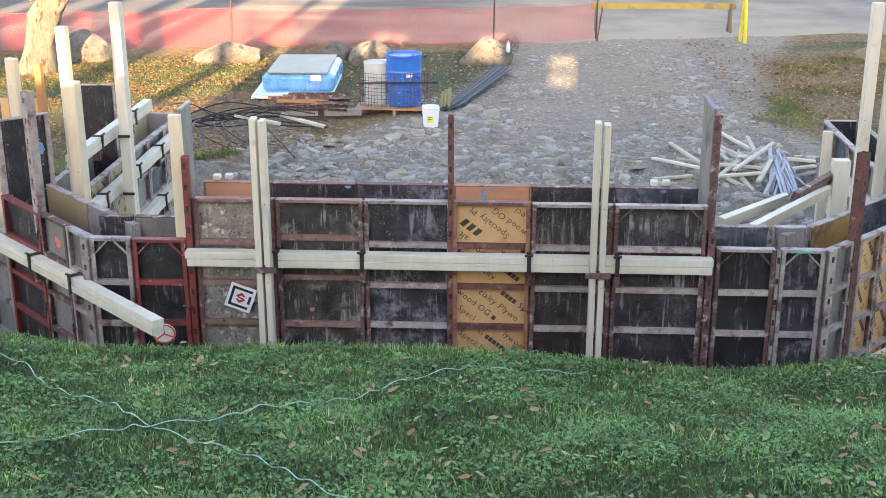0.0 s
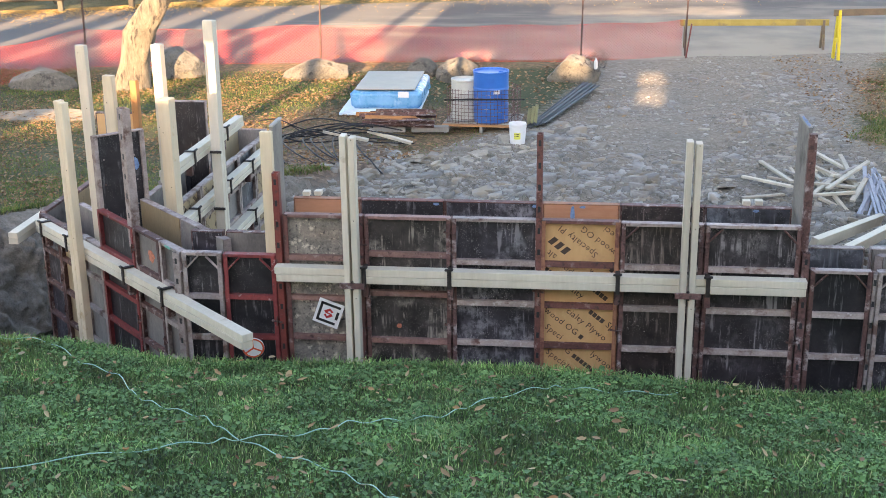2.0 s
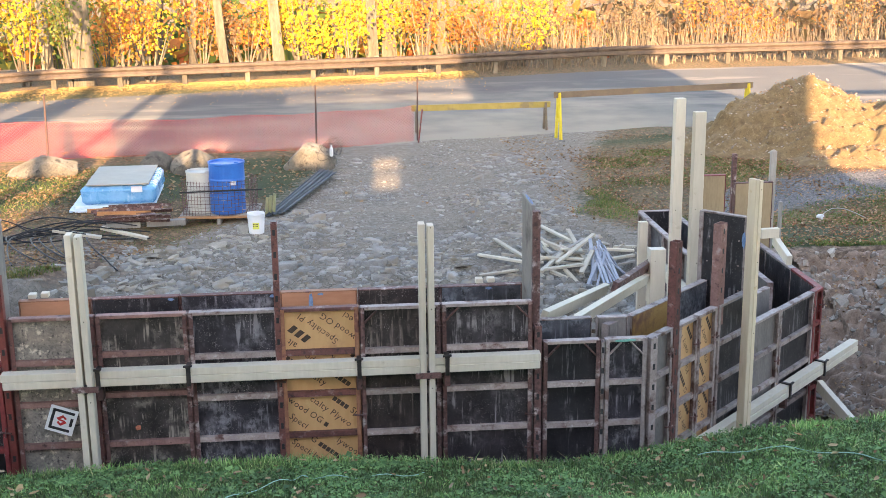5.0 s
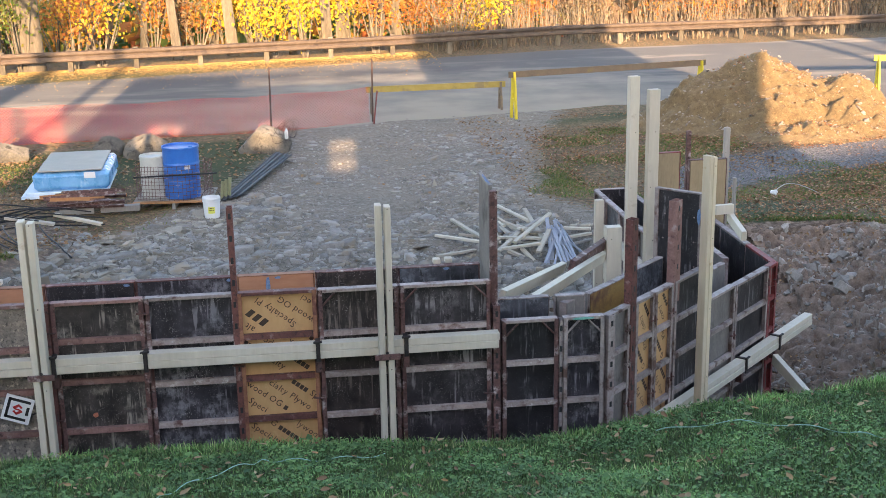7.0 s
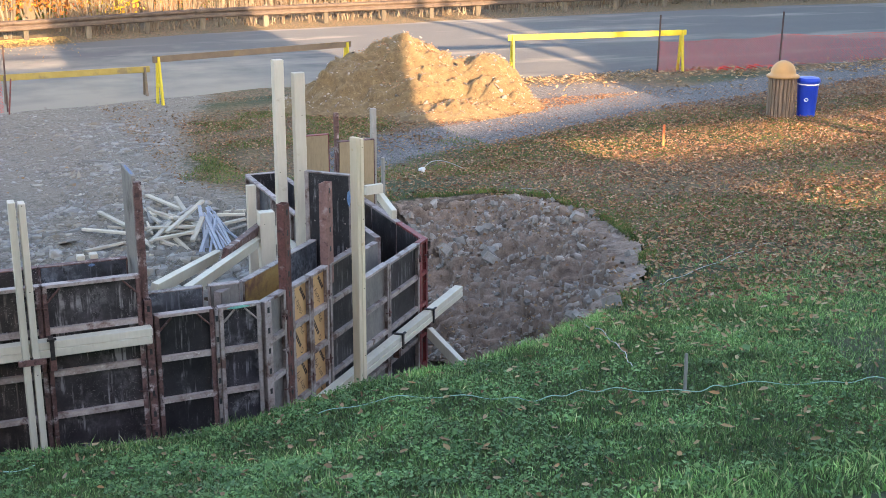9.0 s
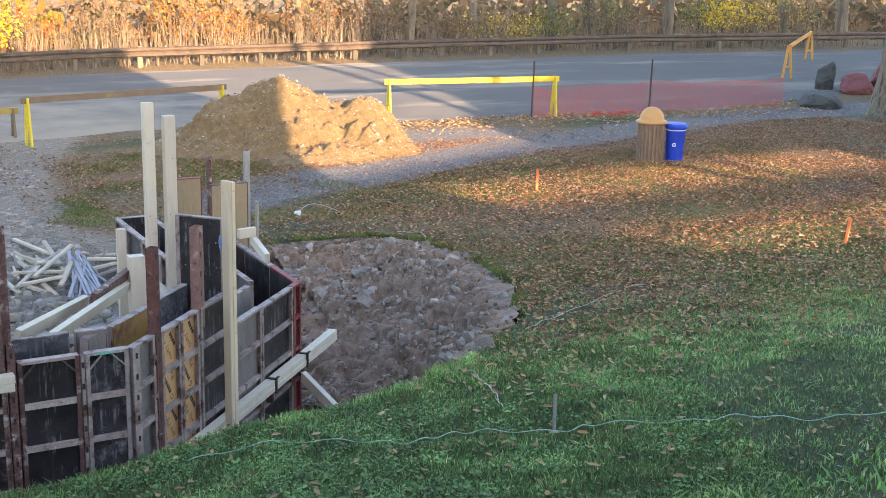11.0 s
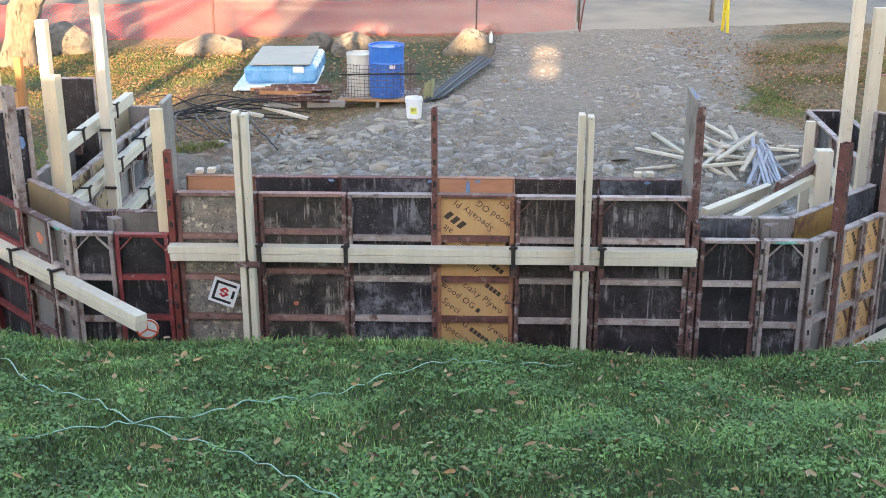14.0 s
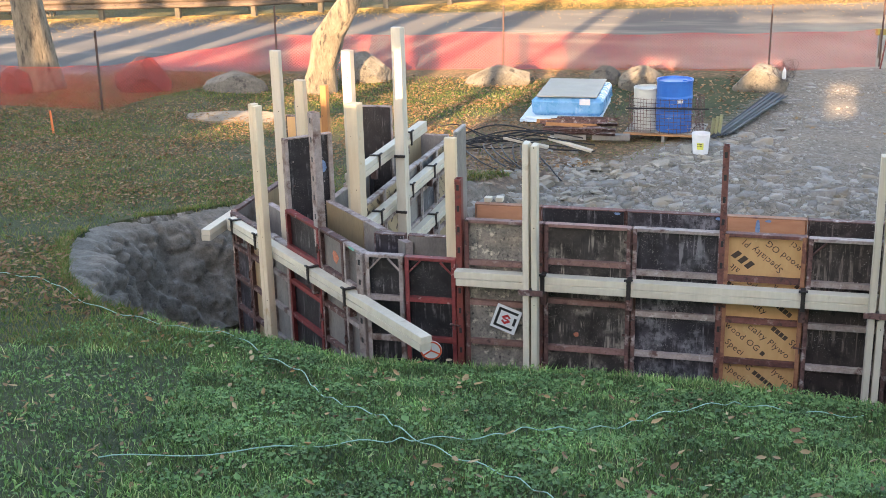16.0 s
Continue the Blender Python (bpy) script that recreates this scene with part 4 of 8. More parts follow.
def waler(m, s0, s1, z, label, depth=0.082, tilt=0.0):
    """Two long boards, one on the other, lying along the wall's local x; their back is at y = 0."""
    e = thing("waler", label, "lumber beam", m @ pose(s0, 0, z, 0, -tilt, 0), "walers")
    ln = s1 - s0
    part("board", new_box(0, ln, -depth, 0, 0.001, 0.052, 0.003), "pine", e)
    part("board", new_box(0.012, ln - 0.006, -depth - 0.006, -0.004, -0.052, -0.001, 0.003), "pine", e)
    return e


def clamp(m, s, z, tall=0.16):
    """A waler clamp: a hook over the boards, a wedge and a tail on the form's rail."""
    e = thing("waler_clamp", "dark rusty steel waler clamp hooked over the boards", "clamp", m @ pose(s, 0, z), "waler clamps")
    bm = new_box(-0.014, 0.014, -0.100, -0.086, -0.07, 0.062, 0.002)
    box(bm, -0.016, 0.016, -0.102, 0.0, 0.053, 0.064, 0.002)
    part("hook", bm, "steel_dark", e)
    part("wedge", bar(bmesh.new(), (-0.03, -0.098, 0.068), (0.028, -0.104, 0.074), 0.02, 0.014), "steel_dark", e)
    part("tail", new_box(-0.02, 0.022, -0.062, -0.006, -tall, -0.058, 0.003), "rust", e)
    return e


# plywood face of the outer forms at y = 7.76, ribs at 7.70
def front(x):
    return pose(x, 7.76, 0)


# front wall, outer side
XS = [-1.945, -1.385, -0.785, -0.185, 0.345, 0.895, 1.520]
PLY = ["ply_cement", "ply_bloom", "ply_dark", "ply_orange", "ply_speckled", "ply_streaked"]
STEEL = ["rust_brown", "rust", "rust", "rust_orange", "rust", "rust"]
CROSS = ["bar_rust", "bar_rust", "bar_pale", "rust_brown", "bar_pale", "bar_pale"]
for i, (a, b) in enumerate(zip(XS, XS[1:])):
    form_panel(front(a + 0.002), b - a - 0.004, TOP - (0.006 if i > 3 else 0), PLY[i], STEEL[i], gussets=i > 3, prints=i == 3, cross=CROSS[i],
               bars=[0.53, 0.245, -0.105, -0.40, -0.70, -1.0, -1.3] if i == 1 else None)
# lower forms at both ends
form_panel(front(-2.385), 0.375, LOW, "ply_black", "rust_red", gussets=True, pitch=0.30)
form_panel(front(-2.680), 0.285, LOW + 0.005, "ply_black", "steel_grey", gussets=True, pitch=0.31)
form_panel(front(1.590), 0.400, LOW, "ply_black", "rust", cross="bar_pale", gussets=True, pitch=0.30)
form_panel(front(2.020), 0.295, LOW, "ply_dark", "steel_grey", cross="bar_pale", gussets=True, pitch=0.30)
filler(front(-2.004), 0.045, 1.07, FOOT, "rust_bright", "bright red steel filler standing above the form wall")
filler(front(-0.215), 0.040, 1.37, FOOT, "rust_brown", "tall red-brown steel filler channel with worn paint")
filler(front(1.530), 0.050, 0.60, FOOT, "rust", "rusty steel filler between two forms")
filler(front(1.993), 0.024, 0.47, FOOT, "steel_grey", "cement-grey steel filler strip")
# corner posts
filler(pose(2.318, 7.765, 0, 0, 0, 22), 0.06, LOW - 0.01, FOOT, "steel_grey", "grey steel corner post of the formwork")
filler(pose(-2.735, 7.79, 0, 0, 0, -22), 0.06, LOW - 0.01, FOOT, "steel_grey", "grey steel corner post of the formwork")

# front wall, inner side
IX = [-1.95, -1.47, -0.87, -0.19, 0.345, 0.92, 1.50]
# First and fourth sheets are orange ply coloured as if sunlit.
IP = ["ply_sunlit_orange", "ply_dark", "ply_dark", "ply_sunlit_orange", "ply_speckled", "ply_blue"]
for i, (a, b) in enumerate(zip(IX, IX[1:])):
    back_panel(pose(a + 0.002, 8.05, 0), b - a - 0.004, 0.80, IP[i] if i != 1 else "ply_black", "rust_orange" if i in (0, 3) else "rust_brown" if i < 4 else "rust")
for a, b, p in ((1.60, 2.0, "ply_blue"), (2.04, 2.26, "ply_grey")):
    back_panel(pose(a, 8.05, 0), b - a, 0.53, p, "steel_grey")
for a, b, p in ((-2.72, -2.48, "ply_dark"), (-2.46, -2.12, "ply_grey")):
    back_panel(pose(a, 8.05, 0), b - a, 0.535, p, "rust")

# tall bulkheads across the wall where its top steps down
def bulkhead(x, flip, label, deep=0.46, high=1.40, edge=0.040):
    e = thing("bulkhead", label, "bulkhead", pose(x, 7.765, 0))
    part("plywood", new_box(-0.012, 0.012, 0.045, deep, 0.40, high, 0.002), "ply_grey", e, "grey weathered plywood sheet")
    # The flipped bulkhead's edge has its sunlight painted in by the warm pine.
    part("edge_stud", new_box(-edge if flip else -0.012, 0.012 if flip else edge, 0.0, 0.045, 0.40, high - 0.02, 0.003), "pine_warm_sunlit" if flip else "rust", e)
    part("top_strip", new_box(-0.015, 0.015, 0.05, deep + 0.005, high + 0.001, high + 0.015, 0.002), "wood_grey", e)
    for z in (0.62, 0.9, 1.2):
        part("batten", new_box(-0.045, -0.013, 0.06, deep - 0.02, z, z + 0.04, 0.003) if flip else new_box(0.013, 0.045, 0.06, deep - 0.02, z, z + 0.04, 0.003), "rust", e)
    return e


bulkhead(-2.02, True, "tall grey plywood bulkhead with a stud edge coloured sunlit", 0.30, 1.36, 0.07)
bulkhead(1.535, False, "tall grey plywood bulkhead with a rusty steel edge")

def step_plate(m, depth, top, low, side, label):
    """A dark plate across a wing wall where its top steps down; side: the way its face looks along local x."""
    e = thing("bulkhead", label, "bulkhead", m)
    a = 0.0 if side < 0 else -0.02
    sheet = part("plywood", new_box(a, a + 0.02, 0.03, depth - 0.03, low - 0.3, top - 0.012, 0.001), "ply_black", e, "smooth black plywood with small nail holes")
    for y in (0.0, depth - 0.034):
        part("side_rail", new_box(a - 0.012, a + 0.045, y, y + 0.034, low - 0.3, top, 0.002), "steel_grey", e)
    part("top_rail", new_box(a - 0.008, a + 0.04, 0.03, depth - 0.03, top - 0.012, top, 0.002), "steel_grey", e)
    r = random.Random(int(depth * 100))
    for z in np.arange(low + 0.1, top - 0.05, 0.2):
        for y in (0.07, depth - 0.08):
            bm = lathe(bmesh.new(), [(0.007, 0), (0.007, 0.0015)], 8)
            bmesh.ops.transform(bm, matrix=pose(a + (0.0 if side < 0 else 0.02), y + r.uniform(-0.01, 0.01), float(z), 0, -90 if side < 0 else 90), verts=bm.verts)
            part("nail_hole", bm, "steel_grey", sheet)
    return e


# strongbacks, walers and clamps of the front wall
twin_post((-1.497, 7.530), -1.2, 1.375, "pair of pale new pine studs standing before the waler", lean=(0.0, 0))
twin_post((0.737, 7.530), -1.2, 1.375, "pair of pale new pine studs standing before the waler")
waler(pose(0, 7.70, 0), -2.0, 1.562, 0.378, "two long pale pine boards laid along the form wall")
for s in (-1.375, -0.79, 0.335, 0.925):
    clamp(pose(0, 7.70, 0), s, 0.378)
for s in (-1.44, 0.79):
    e = thing("post_clamp", "rusty steel strap where post and waler cross", "clamp", pose(s, 7.52, 0.345))
    part("strap", new_box(-0.085, 0.085, -0.012, 0.0, -0.02, 0.02, 0.002), "rust", e)
    part("bolt", lathe(bmesh.new(), [(0.010, -0.03), (0.010, 0.03)], 8), "steel_dark", e)

# ---- right wing, running back at 45 degrees ----
RO, RA = (2.35, 7.72), 45.0


def wing(o, a, s, off=0.0, z=0.0):
    u = (math.cos(radians(a)), math.sin(radians(a)))
    return pose(o[0] + u[0] * s - u[1] * off, o[1] + u[1] * s + u[0] * off, z, 0, 0, a)


R = lambda s, off=0.0, z=0.0: wing(RO, RA, s, off + 0.06, z)
form_panel(R(0.0), 0.295, LOW - 0.01, "ply_grey", "steel_grey")
filler(R(0.302), 0.075, 1.09, FOOT, "rust_brown", "tall red-brown steel filler with slots rising over the forms")
form_panel(R(0.385), 0.285, LOW - 0.02, "ply_orange", "steel_grey", prints=True)
form_panel(R(0.674), 0.285, LOW - 0.02, "ply_orange", "steel_grey", prints=True)
form_panel(R(0.985), 0.53, LOW - 0.02, "ply_black", "steel_grey")
form_panel(R(1.535), 0.54, STEP + 0.01, "ply_grey", "steel_grey")
form_panel(R(2.085), 0.66, STEP, "ply_black", "steel_grey")
form_panel(R(2.755), 0.175, STEP, "ply_grey", "rust_red")
filler(R(0.965, 0.01), 0.10, 1.09, 0.30, "bar_rust", "short weathered filler standing on the wing wall")
for a, w, t, p in ((0.0, 0.30, 0.50, "ply_grey"), (0.32, 0.62, 0.485, "ply_yellow"), (0.95, 0.50, 0.50, "ply_blue"), (1.50, 0.6, 0.17, "ply_grey"), (2.12, 0.5, 0.17, "ply_grey")):
    back_panel(R(a, 0.29), w, t, p, "steel_grey")
step_plate(R(1.47, -0.03), 0.42, 1.05, 0.15, -1, "tall black plywood bulkhead across the wing wall")
waler(R(0, -0.06), 0.15, 3.62, -0.545, "two long pale pine boards braced along the wing wall", tilt=0.0)
for s in (2.15, 2.85):
    clamp(R(0, -0.06), s, -0.545)
twin_post((R(1.16, -0.25).translation.x - 0.05, R(1.16, -0.25).translation.y - 0.05), -1.2, 1.43, "pair of warm pale pine studs standing before the wing wall", rz=28, w=0.038, gap=0.003, d=0.075, mat="pine_warm_sunlit")
# side wall behind the wing, running straight back
SX, SY = 4.42, 9.80
for i, (y0, w, p) in enumerate(((0.0, 0.62, "ply_black"), (0.63, 0.66, "ply_black"), (1.30, 0.6, "ply_black"), (1.92, 0.6, "ply_tan"))):
    form_panel(pose(SX - 0.06, SY + y0, 0, 0, 0, 90), w, STEP, p, "rust_red" if i == 0 else "steel_grey")
for y0, w, p in ((0.25, 0.6, "ply_grey"), (0.87, 0.6, "ply_dark"), (1.5, 0.6, "ply_dark")):
    back_panel(pose(SX - 0.35, SY + y0, 0, 0, 0, 90), w, STEP - 0.02, p, "steel_grey")

# ---- left wing: local x runs from the far outer corner towards the front wall ----
LO, LA = (-2.70, 7.72), -45.0
Lw = lambda s, off=0.0, z=0.0: wing(LO, LA, s, off + 0.06, z)
form_panel(Lw(-0.33), 0.325, LOW, "ply_grey", "steel_grey")
form_panel(Lw(-0.76), 0.42, LOW, "ply_grey", "rust", label="grey plywood concrete form with a sprayed orange mark")
form_panel(Lw(-1.41), 0.63, LOW - 0.01, "ply_black", "rust_red")
form_panel(Lw(-1.83), 0.41, STEP, "ply_grey", "steel_grey")
form_panel(Lw(-2.30), 0.46, STEP - 0.01, "ply_tan", "rust")
form_panel(Lw(-2.72), 0.41, STEP - 0.02, "ply_dark", "rust")
filler(Lw(-0.86, 0.01), 0.09, 1.37, 0.30, "steel_grey", "tall grey-brown filler standing on the wing wall")
for a, w, t, p in ((-0.68, 0.68, 0.50, "ply_grey"), (-1.38, 0.69, 0.50, "ply_tan"), (-2.10, 0.6, 0.17, "ply_tan"), (-2.70, 0.58, 0.17, "ply_grey")):
    back_panel(Lw(a, 0.29), w, t, p, "steel_grey")
waler(Lw(0, -0.06), -2.60, 0.99, 0.075, "two long pale pine boards braced along the wing wall", tilt=1.0)
for s, z in ((-2.45, 0.08), (-1.9, 0.09), (-0.80, 0.11), (-0.15, 0.125)):
    clamp(Lw(0, -0.06), s, z)
_p = Lw(-1.56, -0.255).translation
twin_post((_p.x, _p.y), -1.2, 1.34, "pair of warm pale pine studs standing before the wing wall", rz=-28, w=0.046, gap=0.0008, d=0.07, mat="pine_warm_sunlit")
step_plate(Lw(-1.43, -0.03), 0.42, 1.05, 0.15, 1, "tall black plywood bulkhead across the wing wall")
# side wall running straight back from the outer corner
for i, (y0, w, p) in enumerate(((0.0, 0.55, "ply_grey"), (0.56, 0.6, "ply_tan"), (1.17, 0.6, "ply_tan"))):
    form_panel(pose(-4.62 + 0.06, 9.66 + y0 + w, 0, 0, 0, -90), w, STEP - i * 0.02, p, "rust")
for y0, w, p in ((0.3, 0.6, "ply_grey"), (0.92, 0.6, "ply_tan")):
    back_panel(pose(-4.62 + 0.35, 9.66 + y0 + w, 0, 0, 0, -90), w, STEP - 0.02, p, "rust")
e = waler(pose(-4.62, 9.62, 0, 0, 0, -90), -0.55, 0.42, 0.05, "short pale pine boards along the side wall")

# inner return wall on that side
IO, IA = (-3.38, 10.50), 89.0
I = lambda s, off=0.0, z=0.0: wing(IO, IA, s, off + 0.06, z)
for a, w, t, p in ((-0.72, 0.58, 0.21, "ply_tan"), (-0.12, 0.62, 0.21, "ply_tan"), (0.52, 0.5, 0.20, "ply_grey"), (1.04, 0.55, 0.19, "ply_blue"), (1.61, 0.6, 0.18, "ply_tan")):
    form_panel(I(a), w, t, p, "steel_grey", prints=p == "ply_tan")
for a, w, t, p in ((-0.72, 0.6, 0.21, "ply_grey"), (-0.10, 0.55, 0.24, "ply_grey"), (0.47, 0.44, 0.22, "ply_black"), (0.93, 0.6, 0.20, "ply_grey"), (1.55, 0.66, 0.19, "ply_tan")):
    back_panel(I(a, 0.30), w, t, p, "steel_grey")
back_panel(pose(I(2.24).translation.x - 0.42, I(2.24).translation.y, 0), 0.42, 0.19, "ply_grey", "steel_grey")
for s0, s1, z in ((-1.15, 1.0, 0.57), (-0.9, 2.1, 0.05), (-0.5, 2.0, -0.47)):
    waler(I(0, -0.06), s0, s1, z, "two pale pine boards along the inner return wall")
    for s in (-0.5, 0.45, 1.2):
        if s0 < s < s1:
            clamp(I(0, -0.06), s, z)
_p = Vector((-3.16, 10.31, 0))
twin_post((_p.x, _p.y), -1.3, 1.72, "very tall pair of pale pine studs on the return wall", rz=89, w=0.06, gap=0.008)
for z in (0.55, 0.02):
    e = thing("post_clamp", "dark steel strap where post and waler cross", "clamp", pose(_p.x - 0.05, _p.y - 0.0, z))
    part("strap", new_box(-0.045, 0.06, -0.02, -0.006, -0.012, 0.012, 0.002), "steel_dark", e)
# braces and tall studs inside the wing
for p, w, d, z0, z1, mat, lb in (((-4.00, 9.32), 0.09, 0.05, 0.0, 1.66, "pine", "tall pale pine stud behind the wing wall"), ((-3.86, 9.45), 0.05, 0.05, -0.4, 1.22, "wood_grey", "grey weathered stud behind the wing wall"),
                                 ((-3.79, 9.30), 0.09, 0.06, -0.4, 1.42, "pine_warm_sunlit", "pale pine stud behind the wing wall"), ((-3.61, 9.42), 0.06, 0.05, 0.4, 1.36, "wood_orange", "orange-brown stud behind the wing wall"),
                                 ((-3.37, 9.32), 0.085, 0.07, -0.6, 1.67, "pine", "tall pale pine stud behind the wing wall"), ((-3.28, 9.13), 0.10, 0.10, 0.30, 1.27, "pine_warm_sunlit", "thick pale pine post on the inner form")):
    stud("stud", p, w, d, z0, z1, mat, lb, -12)
back_panel(pose(-4.40, 10.55, 0), 0.42, 0.84, "ply_orange", "rust")
back_panel(pose(-3.84, 11.1, 0), 0.31, 0.84, "ply_black", "steel_grey")

# ---- inner return wall and studs behind the other wing ----
for y0, w, t, p in ((10.45, 0.6, 0.21, "ply_grey"), (11.07, 0.6, 0.20, "ply_grey"), (11.69, 0.6, 0.20, "ply_blue"), (12.31, 0.4, 0.20, "ply_grey")):
    form_panel(pose(3.56, y0 + w, 0, 0, 0, -90), w, t, p, "steel_grey")
    back_panel(pose(3.85, y0 + w, 0, 0, 0, -90), w, t, "ply_black", "steel_grey")
back_panel(pose(3.52, 12.72, 0), 0.34, 0.20, "ply_black", "steel_grey")
for z, y0, y1 in ((-0.12, 10.2, 12.3), (-0.52, 10.2, 12.3)):
    waler(pose(3.50, 12.9, 0, 0, 0, -90), 12.9 - y1, 12.9 - y0, z, "two pale pine boards along the inner return wall")
stud("stud", (2.91, 9.30), 0.085, 0.06, -0.6, 1.90, "pine", "very tall pale pine stud behind the wing wall", 8)
stud("stud", (3.07, 9.30), 0.095, 0.06, -0.6, 1.79, "pine", "tall pale pine stud behind the dark bulkhead", 8)
stud("stud", (3.30, 11.85), 0.09, 0.06, -1.3, 0.29, "pine", "pale pine stud by the return wall")
stud("stud", (3.013, 10.30), 0.14, 0.10, -1.3, 0.41, "pine", "thick pale pine post by the return wall")
for p, w, z1, mat in (((4.28, 11.95), 0.045, 0.95, "rust"), ((4.70, 12.0), 0.06, 0.96, "wood_grey"), ((4.86, 12.1), 0.03, 0.40, "wood_grey")):
    stud("stud", p, w, 0.05, -0.9, z1, mat, "weathered stud standing by the side wall")
back_panel(pose(3.75, 11.5, 0), 0.32, 0.83, "ply_tan", "rust_red")
back_panel(pose(4.17, 11.52, 0), 0.39, 0.74, "ply_tan", "rust")
e = thing("nailed_block", "pale board ends nailed across the wall top", "lumber", pose(4.1, 10.6, 0))
part("board", bar(bmesh.new(), (0.02, 0.0, 0.45), (0.20, 0.03, 0.45), 0.05, 0.09), "pine", e)
part("board", bar(bmesh.new(), (0.20, 0.10, 0.36), (0.15, -0.42, 0.30), 0.05, 0.09), "pine", e)
# board ends past the wing's outer corner
solo("pine_board", bar(bmesh.new(), (4.36, 9.60, -0.67), (4.40, 8.98, -0.77), 0.05, 0.10), "pine", "pale pine board end sloping from the waler", "lumber")

# marks sprayed and chalked on the forms
def mark(m, w, h, mat, label):
    """A thin uneven blot of chalk or spray paint."""
    bm = bmesh.new()
    k = random.Random(int(abs(m.translation.x) * 1000))
    rim = [(w * 0.56 * math.cos(t) * k.uniform(0.75, 1.1), h * 0.56 * math.sin(t) * k.uniform(0.75, 1.1)) for t in np.linspace(0, 2 * math.pi, 15)[:-1]]
    back, front_ = [bm.verts.new((x, 0.0, z)) for x, z in rim], [bm.verts.new((x, -0.002, z)) for x, z in rim]
    bm.faces.new(front_)
    for i in range(14):
        bm.faces.new((back[i], back[(i + 1) % 14], front_[(i + 1) % 14], front_[i]))
    return solo("paint_mark", bm, mat, label, "paint mark", m)


M["chalk_blue"] = surf("chalk_blue", (0.09, 0.16, 0.33), (0.24, 0.36, 0.55), 60, 0.8, 0)
M["chalk_green"] = surf("chalk_green", (0.10, 0.33, 0.27), (0.26, 0.56, 0.47), 60, 0.8, 0)
M["chalk_orange"] = surf("chalk_orange", (0.34, 0.11, 0.06), (0.72, 0.25, 0.15), 60, 0.8, 0)
for x in (-0.93, -0.24, 0.09, 1.26):
    mark(pose(x, 8.046, 0.778), 0.04, 0.018, "chalk_blue", "blue chalk mark on the form's top edge")
mark(pose(0.02, 8.046, 0.72), 0.03, 0.14, "chalk_blue", "blue chalk mark across an orange form")
mark(pose(-1.16, 7.735, -0.02), 0.035, 0.035, "chalk_orange", "orange spray dot on a dark form")
mark(Lw(-0.55, -0.022, 0.30), 0.10, 0.09, "chalk_orange", "orange sprayed mark on a grey form")
mark(Lw(-0.18, -0.06, LOW - 0.012), 0.10, 0.02, "chalk_green", "green chalk mark on the form's top rail")
mark(pose(2.16, 7.697, LOW - 0.012), 0.16, 0.018, "chalk_green", "green chalk mark on the form's top rail")
mark(R(1.455, 0.0, 0.86) @ pose(0, 0, 0, 0, 0, -90), 0.03, 0.12, "chalk_blue", "blue chalk mark on a tall form")
mark(Lw(-1.425, 0.30, 0.78) @ pose(0, 0, 0, 0, 0, 90), 0.07, 0.09, "chalk_blue", "blue chalk mark on a tall form")
mark(pose(1.535, 7.99, 1.417, 90), 0.02, 0.3, "chalk_blue", "blue chalk on the bulkhead's top edge")

# diamond warning plate on the wall
e = thing("diamond_plate", "white square plate with black border, hung on its corner", "sign", pose(-1.648, 7.690, 0.075, 0, 20, 0))
part("plate", new_box(-0.092, 0.092, -0.006, 0.0, -0.092, 0.092, 0.002), "white", e)
bm = bmesh.new()
for a in range(4):
    c, s = math.cos(a * math.pi / 2), math.sin(a * math.pi / 2)
    ln = (0.072, 0.072, 0.066, 0.03)[a]
    p = [(c * x - s * z, s * x + c * z) for x, z in ((-ln, 0.054), (ln, 0.054), (ln, 0.073), (-ln, 0.073))]
    bm.faces.new([bm.verts.new((x, -0.0068, z)) for x, z in p])
part("border", bm, "black", e, "broken black border")
bm = bmesh.new()
for p in (((-0.036, 0.010), (0.000, 0.040), (0.012, 0.027), (-0.022, -0.002)), ((0.036, -0.010), (0.000, -0.040), (-0.012, -0.027), (0.022, 0.002)),
          ((-0.030, 0.008), (-0.018, -0.004), (0.030, -0.008), (0.018, 0.004)), ((0.0, 0.04), (0.03, 0.02), (0.02, 0.008), (-0.006, 0.03)), ((0.0, -0.04), (-0.03, -0.02), (-0.02, -0.008), (0.006, -0.03))):
    bm.faces.new([bm.verts.new((x, -0.0074, z)) for x, z in p])
part("emblem", bm, "red", e, "red curved emblem")
# round plate at the end of the left waler
e = thing("round_plate", "round white plate with a three-armed orange mark by the waler end", "sign", pose(-2.13, 7.44, -0.10, 8, 0, 12))
bm = lathe(bmesh.new(), [(0.076, -0.004), (0.076, 0.004)], 28)
bmesh.ops.transform(bm, matrix=pose(0, 0, 0, 90), verts=bm.verts)
part("disc", bm, "white", e)
bm = bmesh.new()
vi = [bm.verts.new((0.063 * math.cos(t), -0.006, 0.063 * math.sin(t))) for t in np.linspace(0, 2 * math.pi, 29)[:-1]]
vo = [bm.verts.new((0.075 * math.cos(t), -0.006, 0.075 * math.sin(t))) for t in np.linspace(0, 2 * math.pi, 29)[:-1]]
for k in range(28):
    bm.faces.new((vi[k], vi[(k + 1) % 28], vo[(k + 1) % 28], vo[k]))
for a in (95, 215, 335):
    bar(bm, (0, -0.0055, 0), (0.066 * math.cos(radians(a)), -0.0055, 0.066 * math.sin(radians(a))), 0.011, 0.002, 0, up=(0, 1, 0))
part("three_arms", bm, "orange_red", e, "orange-red ring and arms")

